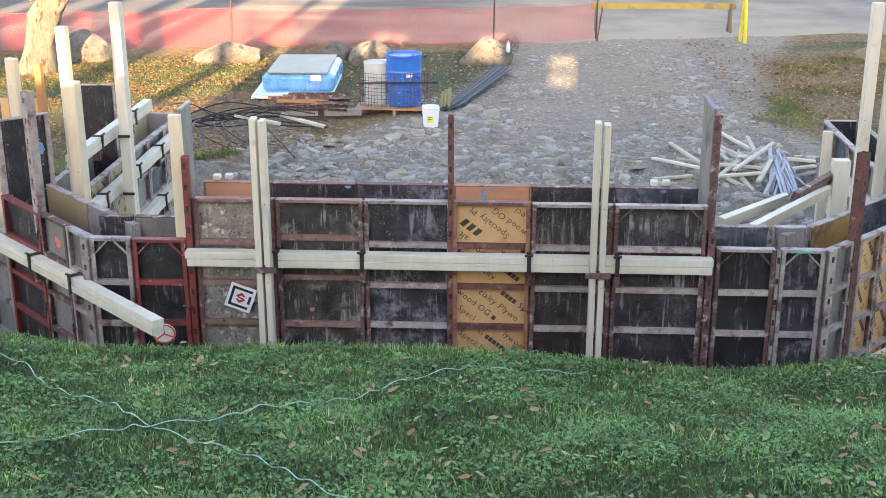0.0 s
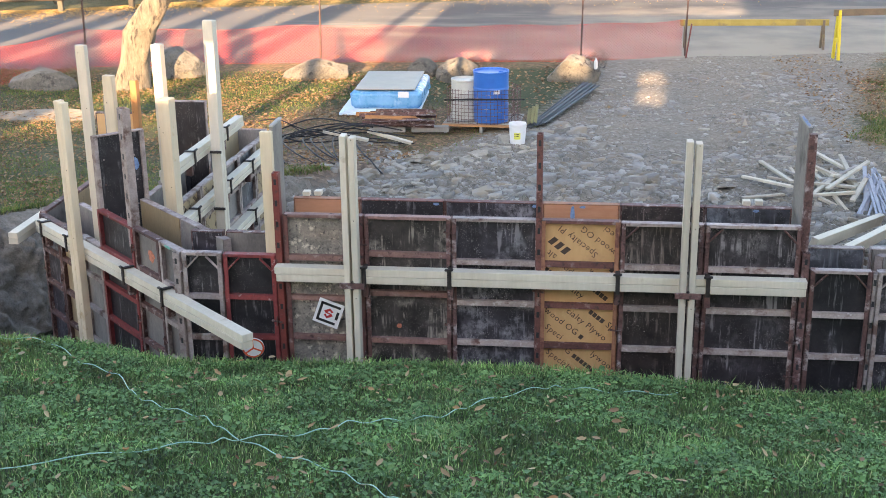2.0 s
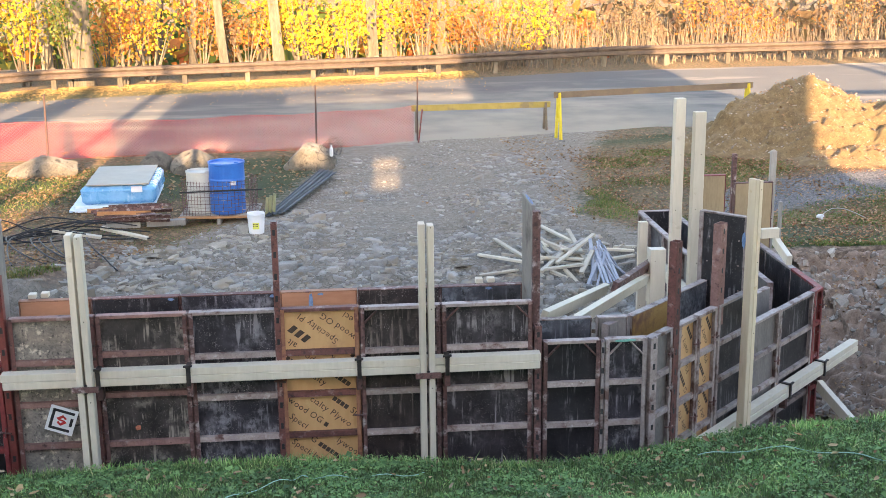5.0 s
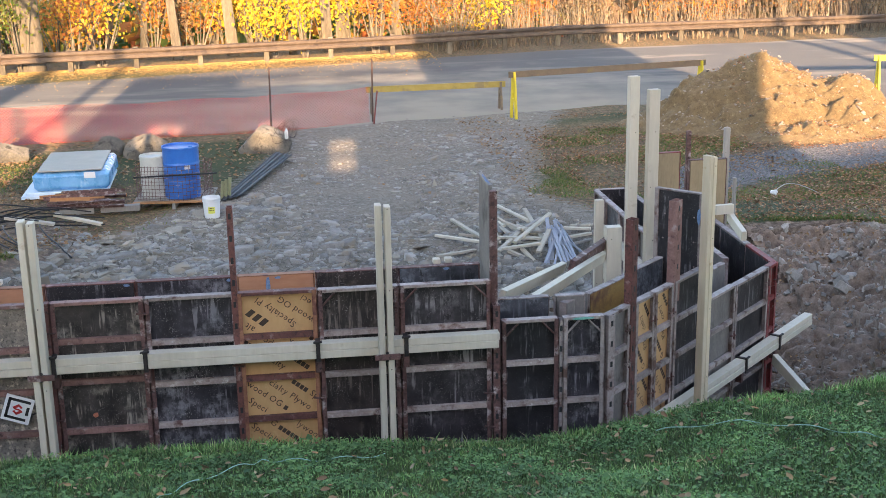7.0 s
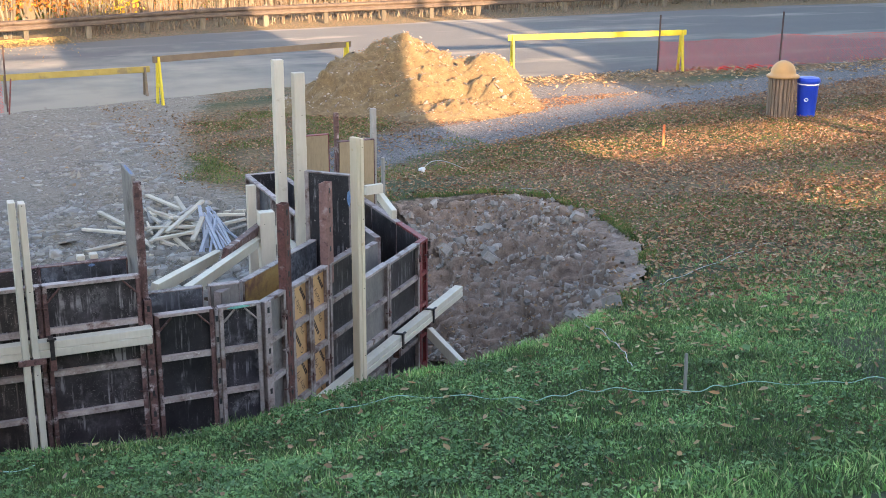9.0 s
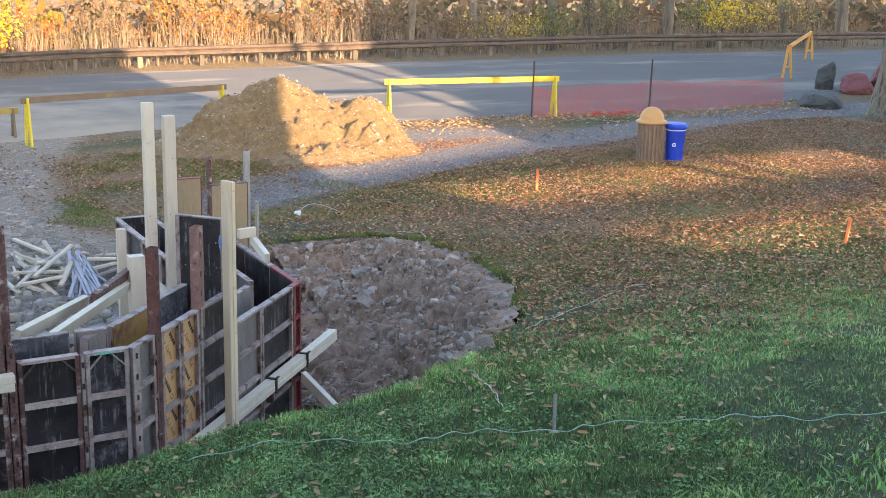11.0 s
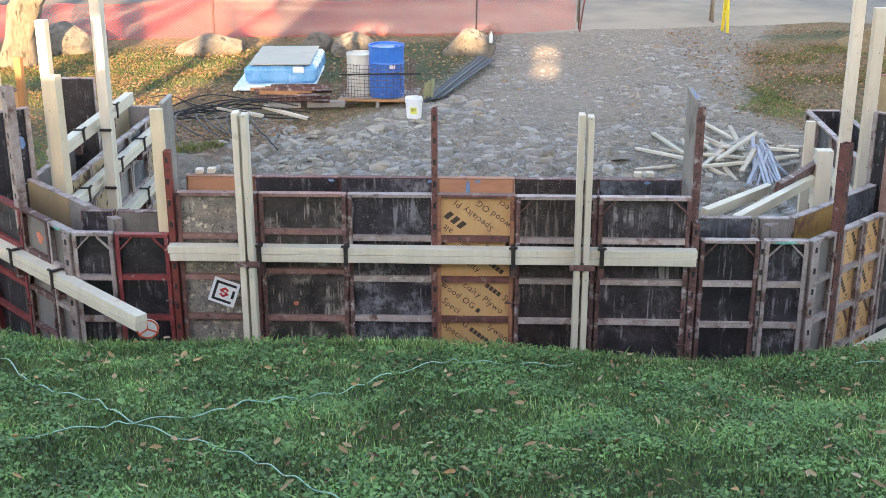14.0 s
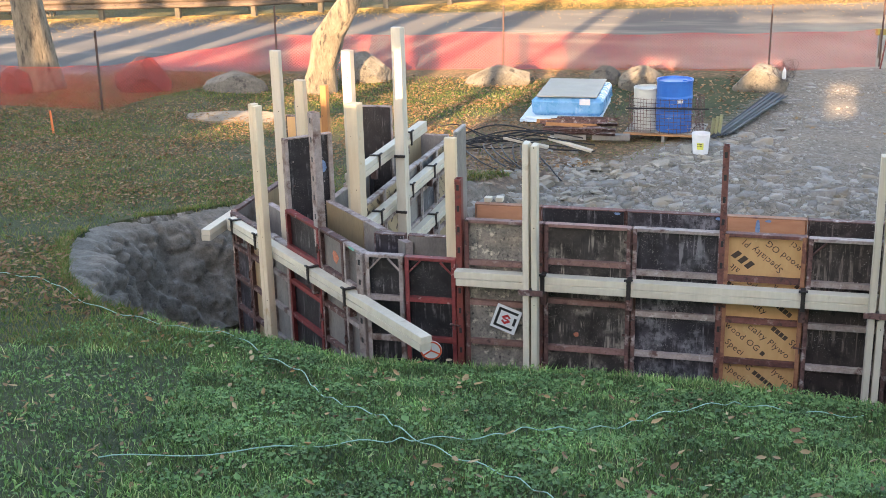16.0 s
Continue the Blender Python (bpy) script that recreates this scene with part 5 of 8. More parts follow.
# ---- things on the drive and verge ----
def gz(x, y):
    return float(ground_z(np.array([x]), np.array([y]))[0])


def boulder(x, y, w, d, h, rz, mat, label, seed):
    r = random.Random(seed)
    bm = bmesh.new()
    bmesh.ops.create_icosphere(bm, subdivisions=4, radius=1.0)
    off = Vector((seed * 3.1, seed * 1.7, 0))
    planes = [(Vector((r.uniform(-1, 1), r.uniform(-1, 1), r.uniform(-0.5, 1))).normalized(), r.uniform(0.58, 0.88)) for k in range(12)]
    for v in bm.verts:
        co = v.co.copy()
        for n, k in planes:
            s = co.dot(n) - k
            if s > 0:
                co -= n * s * 0.93
        co *= 1 + 0.05 * noise.noise(co * 3.1 + off) + 0.035 * noise.noise(co * 7 + off) + 0.02 * noise.noise(co * 15 + off)
        v.co = Vector((co.x * w * 0.53, co.y * d * 0.53, max(co.z, -0.5) * h * 0.53))
    return solo("boulder", bm, mat, label, "boulder", pose(x, y, gz(x, y) + h * 0.20, r.uniform(-5, 5), r.uniform(-5, 5), rz), "boulders along the verge")


for i, (x, y, w, d, h, rz, mat) in enumerate((
        (-14.9, 21.8, 0.8, 0.7, 0.75, 10, "rock_red"), (-12.4, 22.4, 1.15, 0.9, 0.95, -14, "rock_red"), (-10.5, 22.7, 1.35, 0.8, 0.62, 4, "rock"),
        (-8.25, 24.4, 1.2, 0.9, 0.85, 20, "rock"), (-5.45, 24.3, 1.5, 0.8, 0.6, 8, "rock"), (-3.35, 24.8, 0.7, 0.6, 0.5, 8, "rock"), (-2.55, 24.6, 1.0, 0.7, 0.75, 0, "rock"),
        (-0.25, 24.6, 1.05, 0.8, 0.8, -10, "rock"))):
    boulder(x, y, w, d, h, rz, mat, "dull reddish boulder behind the orange fence" if mat == "rock_red" else "large sunlit tan boulder at the edge of the lawn", i + 2)


def drum(x, y, z, mat, label, r=0.29, h=0.88, open_top=False):
    e = thing("drum", label, "barrel", pose(x, y, z))
    prof = [(r * 0.96, 0), (r, 0.02), (r, h * 0.30), (r * 1.025, h * 0.33), (r, h * 0.36), (r, h * 0.64), (r * 1.025, h * 0.67), (r, h * 0.70), (r, h * 0.95), (r * 1.03, h * 0.965), (r * 1.03, h), (r * 0.98, h)]
    part("body", lathe(bmesh.new(), prof + [(r * 0.96, h - 0.03), (r * 0.05, h - 0.03)], 36), mat, e, smooth=False)
    if not open_top:
        part("bung", lathe(bmesh.new(), [(0.035, h - 0.032), (0.035, h - 0.012), (0.02, h - 0.01)], 14, r * 0.55, 0), mat, e)
    return e


PX, PY_ = -1.62, 19.75
pz = gz(PX, PY_)
e = thing("pallet", "weathered wooden pallet under the drums", "pallet", pose(PX, PY_, pz + 0.02, 0, 0, -3))
for i in range(6):
    part("deck_board", new_box(-0.62, 0.62, -0.50 + i * 0.175, -0.38 + i * 0.175, 0.11, 0.13, 0.003), "wood_orange" if i == 0 else "wood_grey", e)
for x in (-0.58, 0.0, 0.52):
    part("runner", new_box(x, x + 0.05, -0.5, 0.5, 0.0, 0.11, 0.003), "wood_grey", e)
ZP = pz + 0.152
drum(PX + 0.13, PY_ - 0.10, ZP, "barrel_blue", "bright blue plastic drum on the pallet", 0.285, 0.83)
drum(PX - 0.31, PY_ + 0.02, ZP, "barrel_white", "dirty white plastic drum with a dark strap", 0.22, 0.67)
solo("drum_label", new_box(-0.05, 0.05, -0.002, 0.0, -0.03, 0.03), "white", "small white paper label on the blue drum", "label", pose(PX + 0.24, PY_ - 0.372, ZP + 0.52, 0, 0, 24))
# roll of wire mesh standing round the drums
e = thing("wire_mesh_roll", "rusty wire mesh wrapped round the drums", "wire mesh", pose(PX, PY_, ZP))
R0 = [(-0.57, -0.30), (-0.28, -0.40), (0.15, -0.43), (0.48, -0.30), (0.60, 0.0), (0.45, 0.32), (0.0, 0.38), (-0.45, 0.34), (-0.60, 0.02)]
loop = []
for (x0, y0), (x1, y1) in zip(R0, R0[1:] + R0[:1]):
    for k in range(6):
        loop.append((x0 + (x1 - x0) * k / 6, y0 + (y1 - y0) * k / 6))
for k in range(10):
    z = 0.02 + k * 0.058
    bm = bmesh.new()
    for a, b in zip(loop, loop[1:] + loop[:1]):
        bar(bm, (*a, z), (*b, z), 0.006, 0.006, 0)
    part("ring_wire", bm, "rust", e)["kind"] = "stuff"
for a in loop:
    part("upright_wire", bar(bmesh.new(), (*a, 0.0), (*a, 0.56), 0.006, 0.006, 0), "rust", e)
solo("strap", bar(bmesh.new(), (PX - 0.60, PY_ - 0.42, ZP + 0.40), (PX + 0.70, PY_ - 0.47, ZP + 0.43), 0.01, 0.025, 0), "black", "dark strap tied round the drums", "strap")
e = thing("stake_bundle", "short greenish treated stakes leaning by the drums", "lumber", pose(PX + 0.72, PY_ + 0.1, gz(PX + 0.72, PY_)))
M["green_wood"] = surf("green_wood", (0.22, 0.22, 0.12), (0.32, 0.32, 0.18), 5, 0.8, 0.1)
for i in range(3):
    part("stake", bar(bmesh.new(), (i * 0.06, 0, 0), (i * 0.06 + 0.03, 0.05, 0.30 + 0.03 * i), 0.05, 0.03), "green_wood", e)

# bucket
bx, by = -0.985, 18.5
e = thing("bucket", "white plastic pail with a yellow label and wire handle raised", "bucket", pose(bx, by, gz(bx, by) + 0.005) @ Matrix.Diagonal((0.9, 0.9, 0.84, 1)))
part("body", lathe(bmesh.new(), [(0.125, 0), (0.128, 0.01), (0.146, 0.30), (0.153, 0.30), (0.153, 0.315), (0.147, 0.32), (0.152, 0.345), (0.158, 0.35), (0.158, 0.375), (0.148, 0.375), (0.142, 0.34), (0.120, 0.02)], 32), "bucket", e, smooth=False)
hp = [(0.155 * math.cos(t), -0.02, 0.35 + 0.19 * math.sin(t)) for t in np.linspace(0, math.pi, 15)]
part("handle", tube(bmesh.new(), hp, [0.005] * 15, 6), "steel_dark", e, "thin wire handle")
bm = bmesh.new()
for k in range(6):
    t0, t1 = -1.95 + k * 0.13, -1.95 + (k + 1) * 0.13
    bm.faces.new([bm.verts.new((0.1445 * math.cos(t), 0.1445 * math.sin(t), z)) for t, z in ((t0, 0.10), (t1, 0.10), (t1, 0.22), (t0, 0.22))])
part("label", bm, "label_yellow", e, "yellow paper label")
bm = bmesh.new()
for z in (0.15, 0.185):
    for k in range(4):
        t0, t1 = -1.88 + k * 0.15, -1.88 + k * 0.15 + 0.1
        bm.faces.new([bm.verts.new((0.1462 * math.cos(t), 0.1462 * math.sin(t), zz)) for t, zz in ((t0, z), (t1, z), (t1, z + 0.018), (t0, z + 0.018))])
part("print_bar", bm, "print", e)

# wrapped foam board stack
sx, sy = -3.38, 21.15
e = thing("foam_stack", "stack of foam boards in crumpled blue plastic film", "insulation stack", pose(sx, sy, gz(sx, sy) + 0.04, 0, 0, 2))
part("base_sheet", new_box(-0.78, 0.55, -0.95, 0.75, 0.0, 0.05, 0.006), "foam", e, "pale blue foam sheet")
part("base_sheet", new_box(-0.70, 0.60, -0.92, 0.78, 0.052, 0.10, 0.006), "foam", e, "pale blue foam sheet")
bm = new_box(-0.58, 0.62, -0.88, 0.80, 0.105, 0.40, 0.05)
bmesh.ops.subdivide_edges(bm, edges=list(bm.edges), cuts=7, use_grid_fill=True)
for v in bm.verts:
    n = noise.noise_vector(v.co * 4.3)
    v.co += Vector((n.x, n.y, n.z * 0.5)) * 0.022
part("wrapping", bm, "film_blue", e, "crumpled pale blue plastic film", smooth=True)
solo("cover_board", new_box(-0.62, 0.40, -0.88, 0.78, 0.0, 0.022, 0.003), "board_grey", "grey-tan board lying on the wrapped stack", "board", pose(sx + 0.12, sy, gz(sx, sy) + 0.465, 0, 0, 2))
solo("paper_label", new_box(-0.09, 0.09, -0.002, 0.0, -0.05, 0.05), "white", "white paper label on the wrapped stack", "label", pose(sx + 0.36, sy - 0.925, gz(sx, sy) + 0.40, 0, 0, 2))

# rusty steel pile
rx, ry = -3.0, 19.3
rz0 = gz(rx, ry)
r = random.Random(5)
e = thing("timber_bearer", "grey timber bearers under the steel", "lumber", pose(rx, ry, rz0 + 0.02))
for x in (-0.45, 0.25):
    part("bearer", new_box(x, x + 0.6, -0.22, -0.10, 0, 0.09, 0.004, m=pose(0, 0, 0, 0, 0, 6)), "wood_grey", e)
for i in range(16):
    a = r.uniform(-6, 8)
    ln = r.uniform(0.7, 1.1)
    x0, y0, z0 = rx - ln / 2 + r.uniform(-0.2, 0.2), ry + r.uniform(-0.3, 0.35), rz0 + 0.12 + 0.04 * (i // 4)
    bm = bar(bmesh.new(), (0, 0, 0), (ln, ln * math.sin(radians(a)), r.uniform(-0.02, 0.05)), 0.07, 0.008, 0.001)
    bar(bm, (0, 0.03, 0.02), (ln, ln * math.sin(radians(a)) + 0.03, 0.02 + r.uniform(-0.02, 0.03)), 0.008, 0.05, 0.001)
    solo("steel_angle", bm, "rust" if i % 5 else "wood_orange", "rusty steel angle in a loose pile", "steel angle", pose(x0, y0, z0), "rusty steel pile")
# tangle of dark reinforcing bar on the bank
def bent_bar(pts):
    solo("reinforcing_bar", tube(bmesh.new(), pts, [0.011] * len(pts), 6), "black", "bent dark reinforcing bar in a tangle on the bank", "reinforcing bar", group="bar tangle")


for i in range(13):
    x0, y0, ln, ang = -4.75 + r.uniform(-0.35, 0.5), 17.9 + r.uniform(-0.45, 0.5), r.uniform(1.2, 2.3), r.uniform(-0.22, 0.30)
    lift, ph = r.uniform(0.04, 0.30), r.uniform(0, 6)
    pts = []
    for k in range(10):
        t = k / 9
        x, y = x0 + ln * t * math.cos(ang), y0 + ln * t * math.sin(ang) + 0.12 * math.sin(7 * t + ph)
        pts.append((x, y, gz(x, y) + 0.03 + lift * (0.55 + 0.45 * math.sin(4 * t + ph))))
    bent_bar(pts)
for i in range(8):
    x0, y0 = -4.55 + 0.17 * i + r.uniform(-0.1, 0.1), 17.6 + r.uniform(-0.1, 0.2)
    dx, reach = r.uniform(0.2, 1.0), r.uniform(0.9, 1.8)
    pts = []
    for k in range(11):
        t = k / 10
        x, y = x0 + dx * t * t, y0 - reach * t
        pts.append((x, y, gz(x, y) + 0.03 + 0.22 * (1 - t) * math.sin(2.2 * t + 0.6)))
    bent_bar(pts)
for p, q in (((-3.3, 18.4, 0.12), (-2.6, 18.25, 0.08)), ((-3.9, 17.9, 0.2), (-3.2, 17.8, 0.12))):
    solo("pine_board", bar(bmesh.new(), (p[0], p[1], gz(*p[:2]) + p[2]), (q[0], q[1], gz(*q[:2]) + q[2]), 0.09, 0.04), "pine_old", "pale weathered board lying on the bank", "lumber")
# long dark sheets leaning towards the verge boulder
for i in range(4):
    a, up = -0.86 + 0.075 * i, 0.008 * (i % 2)
    p, q = (a, 19.6 + 0.09 * i, gz(a, 19.8) + 0.05 + up), (a + 0.88, 23.7 - 0.12 * i, gz(0.1, 23.8) + 0.16 + up)
    bm = bar(bmesh.new(), p, q, 0.082, 0.008, 0.001)
    for side in (-0.038, 0.038):
        bar(bm, (p[0] + side, p[1], p[2] + 0.012), (q[0] + side, q[1], q[2] + 0.012), 0.006, 0.022, 0.001)
    solo("metal_channel", bm, "metal_sheet", "long dark metal channel in a leaning bundle", "metal channel", group="metal channels")
e = thing("wire_tangle", "loose tangle of grey wire on the boulder", "wire", pose(0.25, 24.0, gz(0.2, 24) + 0.5))
for k in range(9):
    c = Vector((r.uniform(-0.15, 0.15), r.uniform(-0.1, 0.1), r.uniform(-0.1, 0.1)))
    w = Vector((r.uniform(-1, 1), r.uniform(-1, 1), r.uniform(-1, 1))).normalized()
    a = w.orthogonal().normalized()
    b = w.cross(a)
    part("wire_loop", tube(bmesh.new(), [c + 0.17 * (math.cos(t) * a * 1.3 + math.sin(t) * b * 0.8) for t in np.linspace(0, 6.2, 18)], [0.004] * 18, 5), "steel_dark", e)
solo("bottle", lathe(bmesh.new(), [(0.035, 0), (0.035, 0.16), (0.012, 0.2), (0.012, 0.23)], 14), "white", "small white bottle hanging on the wire tangle", "bottle", pose(0.2, 23.75, gz(0.2, 24) + 0.42, 20))

# pairs of small pine blocks on the inner ledge
for x, y in ((-1.865, 8.25), (-1.785, 8.27), (1.20, 8.25), (1.285, 8.26)):
    e = solo("pine_block", new_box(-0.026, 0.026, -0.03, 0.03, 0, 0.034, 0.004), "pine", "small pale pine block on the inner form's rail", "wood block", pose(x, y - 0.13, 0.801))

M["metal_pale"] = surf("metal_pale", (0.30, 0.34, 0.42), (0.44, 0.48, 0.56), 6, 0.6, 0.1)

# ---- scrap lumber heap ----
hx, hy = 3.45, 16.3
for i in range(34):
    ang = r.uniform(0, math.pi)
    ln = r.uniform(0.3, 0.85)
    rad = abs(r.gauss(0, 0.42))
    th = r.uniform(0, 2 * math.pi)
    cx, cy = hx + rad * 1.2 * math.cos(th), hy + rad * 1.3 * math.sin(th)
    hgt = max(0.04, 0.22 - 0.2 * rad) * r.uniform(0.3, 1.0)
    dx, dy, dz = math.cos(ang) * ln / 2, math.sin(ang) * ln / 2, r.uniform(-0.10, 0.10)
    bz = gz(cx, cy)
    za, zb = max(gz(cx - dx, cy - dy) + 0.03, bz + hgt - dz), max(gz(cx + dx, cy + dy) + 0.03, bz + hgt + dz)
    solo("scrap_board", bar(bmesh.new(), (cx - dx, cy - dy, za), (cx + dx, cy + dy, zb), r.choice((0.03, 0.045, 0.06)), 0.03), ("pine_old", "wood_grey", "pine_old", "pine_old", "wood_grey")[i % 5],
         "loose scrap board in a criss-cross heap", "scrap board", group="scrap lumber heap")
for xa, ya, ha, xb, yb, hb in ((2.23, 16.66, 0.1, 2.74, 15.75, 0.22), (2.56, 17.46, 0.04, 2.79, 16.05, 0.2), (3.4, 18.36, 0.05, 3.61, 16.81, 0.2), (3.6, 17.16, 0.3, 3.59, 15.84, 0.2), (3.81, 16.35, 0.42, 3.18, 15.72, 0.2), (2.94, 15.6, 0.12, 3.35, 16.23, 0.2), (2.95, 15.43, 0.2, 3.46, 15.32, 0.28), (3.05, 15.47, 0.16, 3.36, 15.25, 0.05), (3.21, 16.95, 0.1, 3.24, 16.25, 0.15), (3.22, 15.41, 0.2, 3.36, 15.25, 0.05), (3.0, 16.22, 0.15, 3.55, 15.66, 0.25), (3.4, 15.19, 0.2, 3.68, 15.7, 0.4), (4.0, 16.35, 0.2, 4.36, 16.22, 0.12), (3.9, 15.82, 0.2, 4.32, 16.06, 0.12), (4.17, 16.62, 0.16, 4.38, 16.34, 0.1)):
    solo("scrap_board", bar(bmesh.new(), (xa, ya, max(gz(xa, ya) + 0.03, -1.38 + ha)), (xb, yb, max(gz(xb, yb) + 0.03, -1.38 + hb)), 0.06, 0.035), "pine_old", "pale board sticking out of the scrap heap", "scrap board", group="scrap lumber heap")
# fan of bluish metal strips leaning on the heap
for i in range(20):
    t = i / 19
    xa, ya, za = 3.69 + r.uniform(-0.07, 0.12), 15.66 + r.uniform(-0.1, 0.1), -0.88 + r.uniform(-0.12, 0.05)
    xb, yb = 3.55 + 0.62 * t + r.uniform(-0.06, 0.06), 15.38 + 0.34 * t + r.uniform(-0.2, 0.1)
    solo("metal_strip", bar(bmesh.new(), (xa, ya, za), (xb, yb, gz(xb, yb) + 0.04), r.choice((0.03, 0.04, 0.05)), 0.012, 0.001), "metal_pale", "thin bluish metal strip leaning in the scrap heap", "metal strip", group="metal strips")
# braces leaning from the inner wall
for p, q, mat in (((1.68, 8.2, 0.50), (2.62, 10.35, 0.05), "pine"), ((1.90, 8.2, 0.45), (2.99, 10.35, 0.13), "pine"), ((2.5, 9.5, 0.31), (3.12, 10.6, 0.22), "rust")):
    solo("brace_board", bar(bmesh.new(), p, q, 0.05, 0.10, up=(0.3, 0, 1)), mat, "pale pine brace leaning across the inner pit" if mat == "pine" else "rusty steel brace leaning across the inner pit", "lumber")

# ---- barricades ----
def barricade(x0, y0, x1, y1, beam, legs, label, h=1.06):
    a = math.degrees(math.atan2(y1 - y0, x1 - x0))
    ln = math.hypot(x1 - x0, y1 - y0)
    z = gz(x0, y0)
    if y0 > 27.0:
        z += 0.04
    e = thing("barricade", label, "barricade", pose(x0, y0, z, 0, 0, a), "road barricades")
    part("beam", new_box(-0.12, ln + 0.12, -0.02, 0.02, h - 0.14, h, 0.004), beam, e)
    for s in (0.0, ln):
        for k in (-1, 1):
            part("leg", bar(bmesh.new(), (s, k * 0.15, 0.0), (s, k * 0.03, h - 0.02), 0.045, 0.085, 0.003), legs, e)
        part("leg_tie", new_box(s - 0.02, s + 0.02, -0.10, 0.10, 0.38, 0.45, 0.003), legs, e)
    return e


barricade(2.2, 28.4, 5.25, 28.55, "yellow_shaded", "horse_brown", "long low yellow barricade rail with weathered legs across the drive", 0.66)
barricade(5.30, 27.1, 9.95, 28.05, "horse_brown", "yellow", "long weathered brown barricade rail on yellow legs")
barricade(14.27, 27.85, 18.85, 27.2, "yellow", "yellow", "long bright yellow barricade on splayed legs at the road edge")
e = barricade(32.0, 32.2, 37.8, 37.0, "horse_orange", "horse_orange", "orange and tan barricade standing on the road", 1.2)

# ---- orange mesh fence ----
def fence_run(pts, z_top, label, cell=0.08, sag=0.05, tilt=0.0, posts=99):
    e = thing("mesh_fence", label, "mesh fence", pose(pts[0][0], pts[0][1], 0), "orange mesh fences")
    o = Vector((pts[0][0], pts[0][1], 0))
    total = 0
    seg = []
    for (xa, ya), (xb, yb) in zip(pts, pts[1:]):
        seg.append((total, math.hypot(xb - xa, yb - ya), xa, ya, xb, yb))
        total += seg[-1][1]

    def at(s):
        for s0, ln, xa, ya, xb, yb in seg:
            if s <= s0 + ln + 1e-6:
                t = (s - s0) / ln
                return xa + (xb - xa) * t, ya + (yb - ya) * t, t
        return xb, yb, 1.0

    rows = 13
    n = int(total / cell)
    V, F = [], []

    def strip(a, b, w):
        a, b = Vector(a), Vector(b)
        d = (b - a).normalized()
        k = d.cross(Vector((0.05, 1, 0.02))).normalized() * w / 2
        i = len(V)
        V.extend([a - k, a + k, b + k, b - k])
        F.append((i, i + 1, i + 2, i + 3))

    grid = []
    for i in range(n + 1):
        x, y, t = at(i * cell)
        g0 = gz(x, y) + 0.01
        top = z_top - sag * math.sin(math.pi * t) - 0.02 * math.sin(i * 0.21)
        grid.append([(x - o.x, y - o.y + tilt * (k / (rows - 1)) + 0.02 * math.sin(i * 0.3 + k), g0 + top * k / (rows - 1)) for k in range(rows)])
    for i in range(n + 1):
        for k in range(rows - 1):
            if i < n:
                strip(grid[i][k], grid[i + 1][k + 1], 0.0058)
                strip(grid[i + 1][k], grid[i][k + 1], 0.0058)
        if i < n:
            strip(grid[i][0], grid[i + 1][0], 0.005)
            strip(grid[i][rows - 1], grid[i + 1][rows - 1], 0.007)
    ob = new("netting", mesh_from("netting", V, F, "net"))
    ob.parent = e
    for x, y in pts[:posts]:
        big = random.Random(int(x * 10)).uniform(0.0, 0.25)
        p = bar(bmesh.new(), (x - o.x, y - o.y - 0.03, gz(x, y) - 0.05), (x - o.x + 0.02, y - o.y - 0.03, gz(x, y) + 1.38 + big), 0.035, 0.035, 0.003)
        part("post", p, "post_steel", e, "thin dark steel post")
    return e


fence_run([(-16.5, 20.3), (-12.2, 20.4), (-10.7, 25.4), (-5.75, 26.3), (-0.12, 26.7), (2.15, 27.6)], 0.80, "sagging orange plastic mesh fence along the verge")
fence_run([(18.2, 27.3), (22.1, 27.3), (26.8, 26.9)], 0.80, "orange plastic mesh fence drooping beside the path", posts=2)
e = thing("fallen_netting", "crumpled orange netting lying at the fence foot", "mesh fence", pose(18.5, 27.0, 0))
for i in range(8):
    x = 1.2 + i * 0.25
    y = -0.25 + 0.2 * math.sin(i * 1.7)
    z = gz(18.5 + x, 27.0 + y)
    part("fold", tube(bmesh.new(), [(x, y, z + 0.03), (x + 0.15, y + 0.12, z + 0.10), (x + 0.36, y + 0.02, z + 0.04)], [0.010, 0.022, 0.010], 6, 0.5), "net", e)
fence_stakes = ((2.15, 27.3),)
for x, y in fence_stakes:
    solo("stake", bar(bmesh.new(), (x, y, gz(x, y) - 0.05), (x + 0.1, y, gz(x, y) + 0.75), 0.06, 0.03), "rust_bright", "short leaning red stake at the end of the fence", "stake")
for x, y, ln, dx in ((12.44, 18.15, 0.42, 0.0), (12.45, 10.9, 0.36, 0.06), (-11.7, 17.9, 0.40, -0.02)):
    solo("survey_stake", bar(bmesh.new(), (x, y, gz(x, y) - 0.03), (x + dx, y, gz(x, y) + ln), 0.045, 0.02), "stake", "fluorescent orange survey stake in the lawn", "stake")
solo("survey_stake", bar(bmesh.new(), (4.45, 5.75, gz(4.45, 5.75) - 0.03), (4.45, 5.76, gz(4.45, 5.75) + 0.26), 0.022, 0.012), "wood_grey", "thin grey stake with frayed top in the grass", "stake")

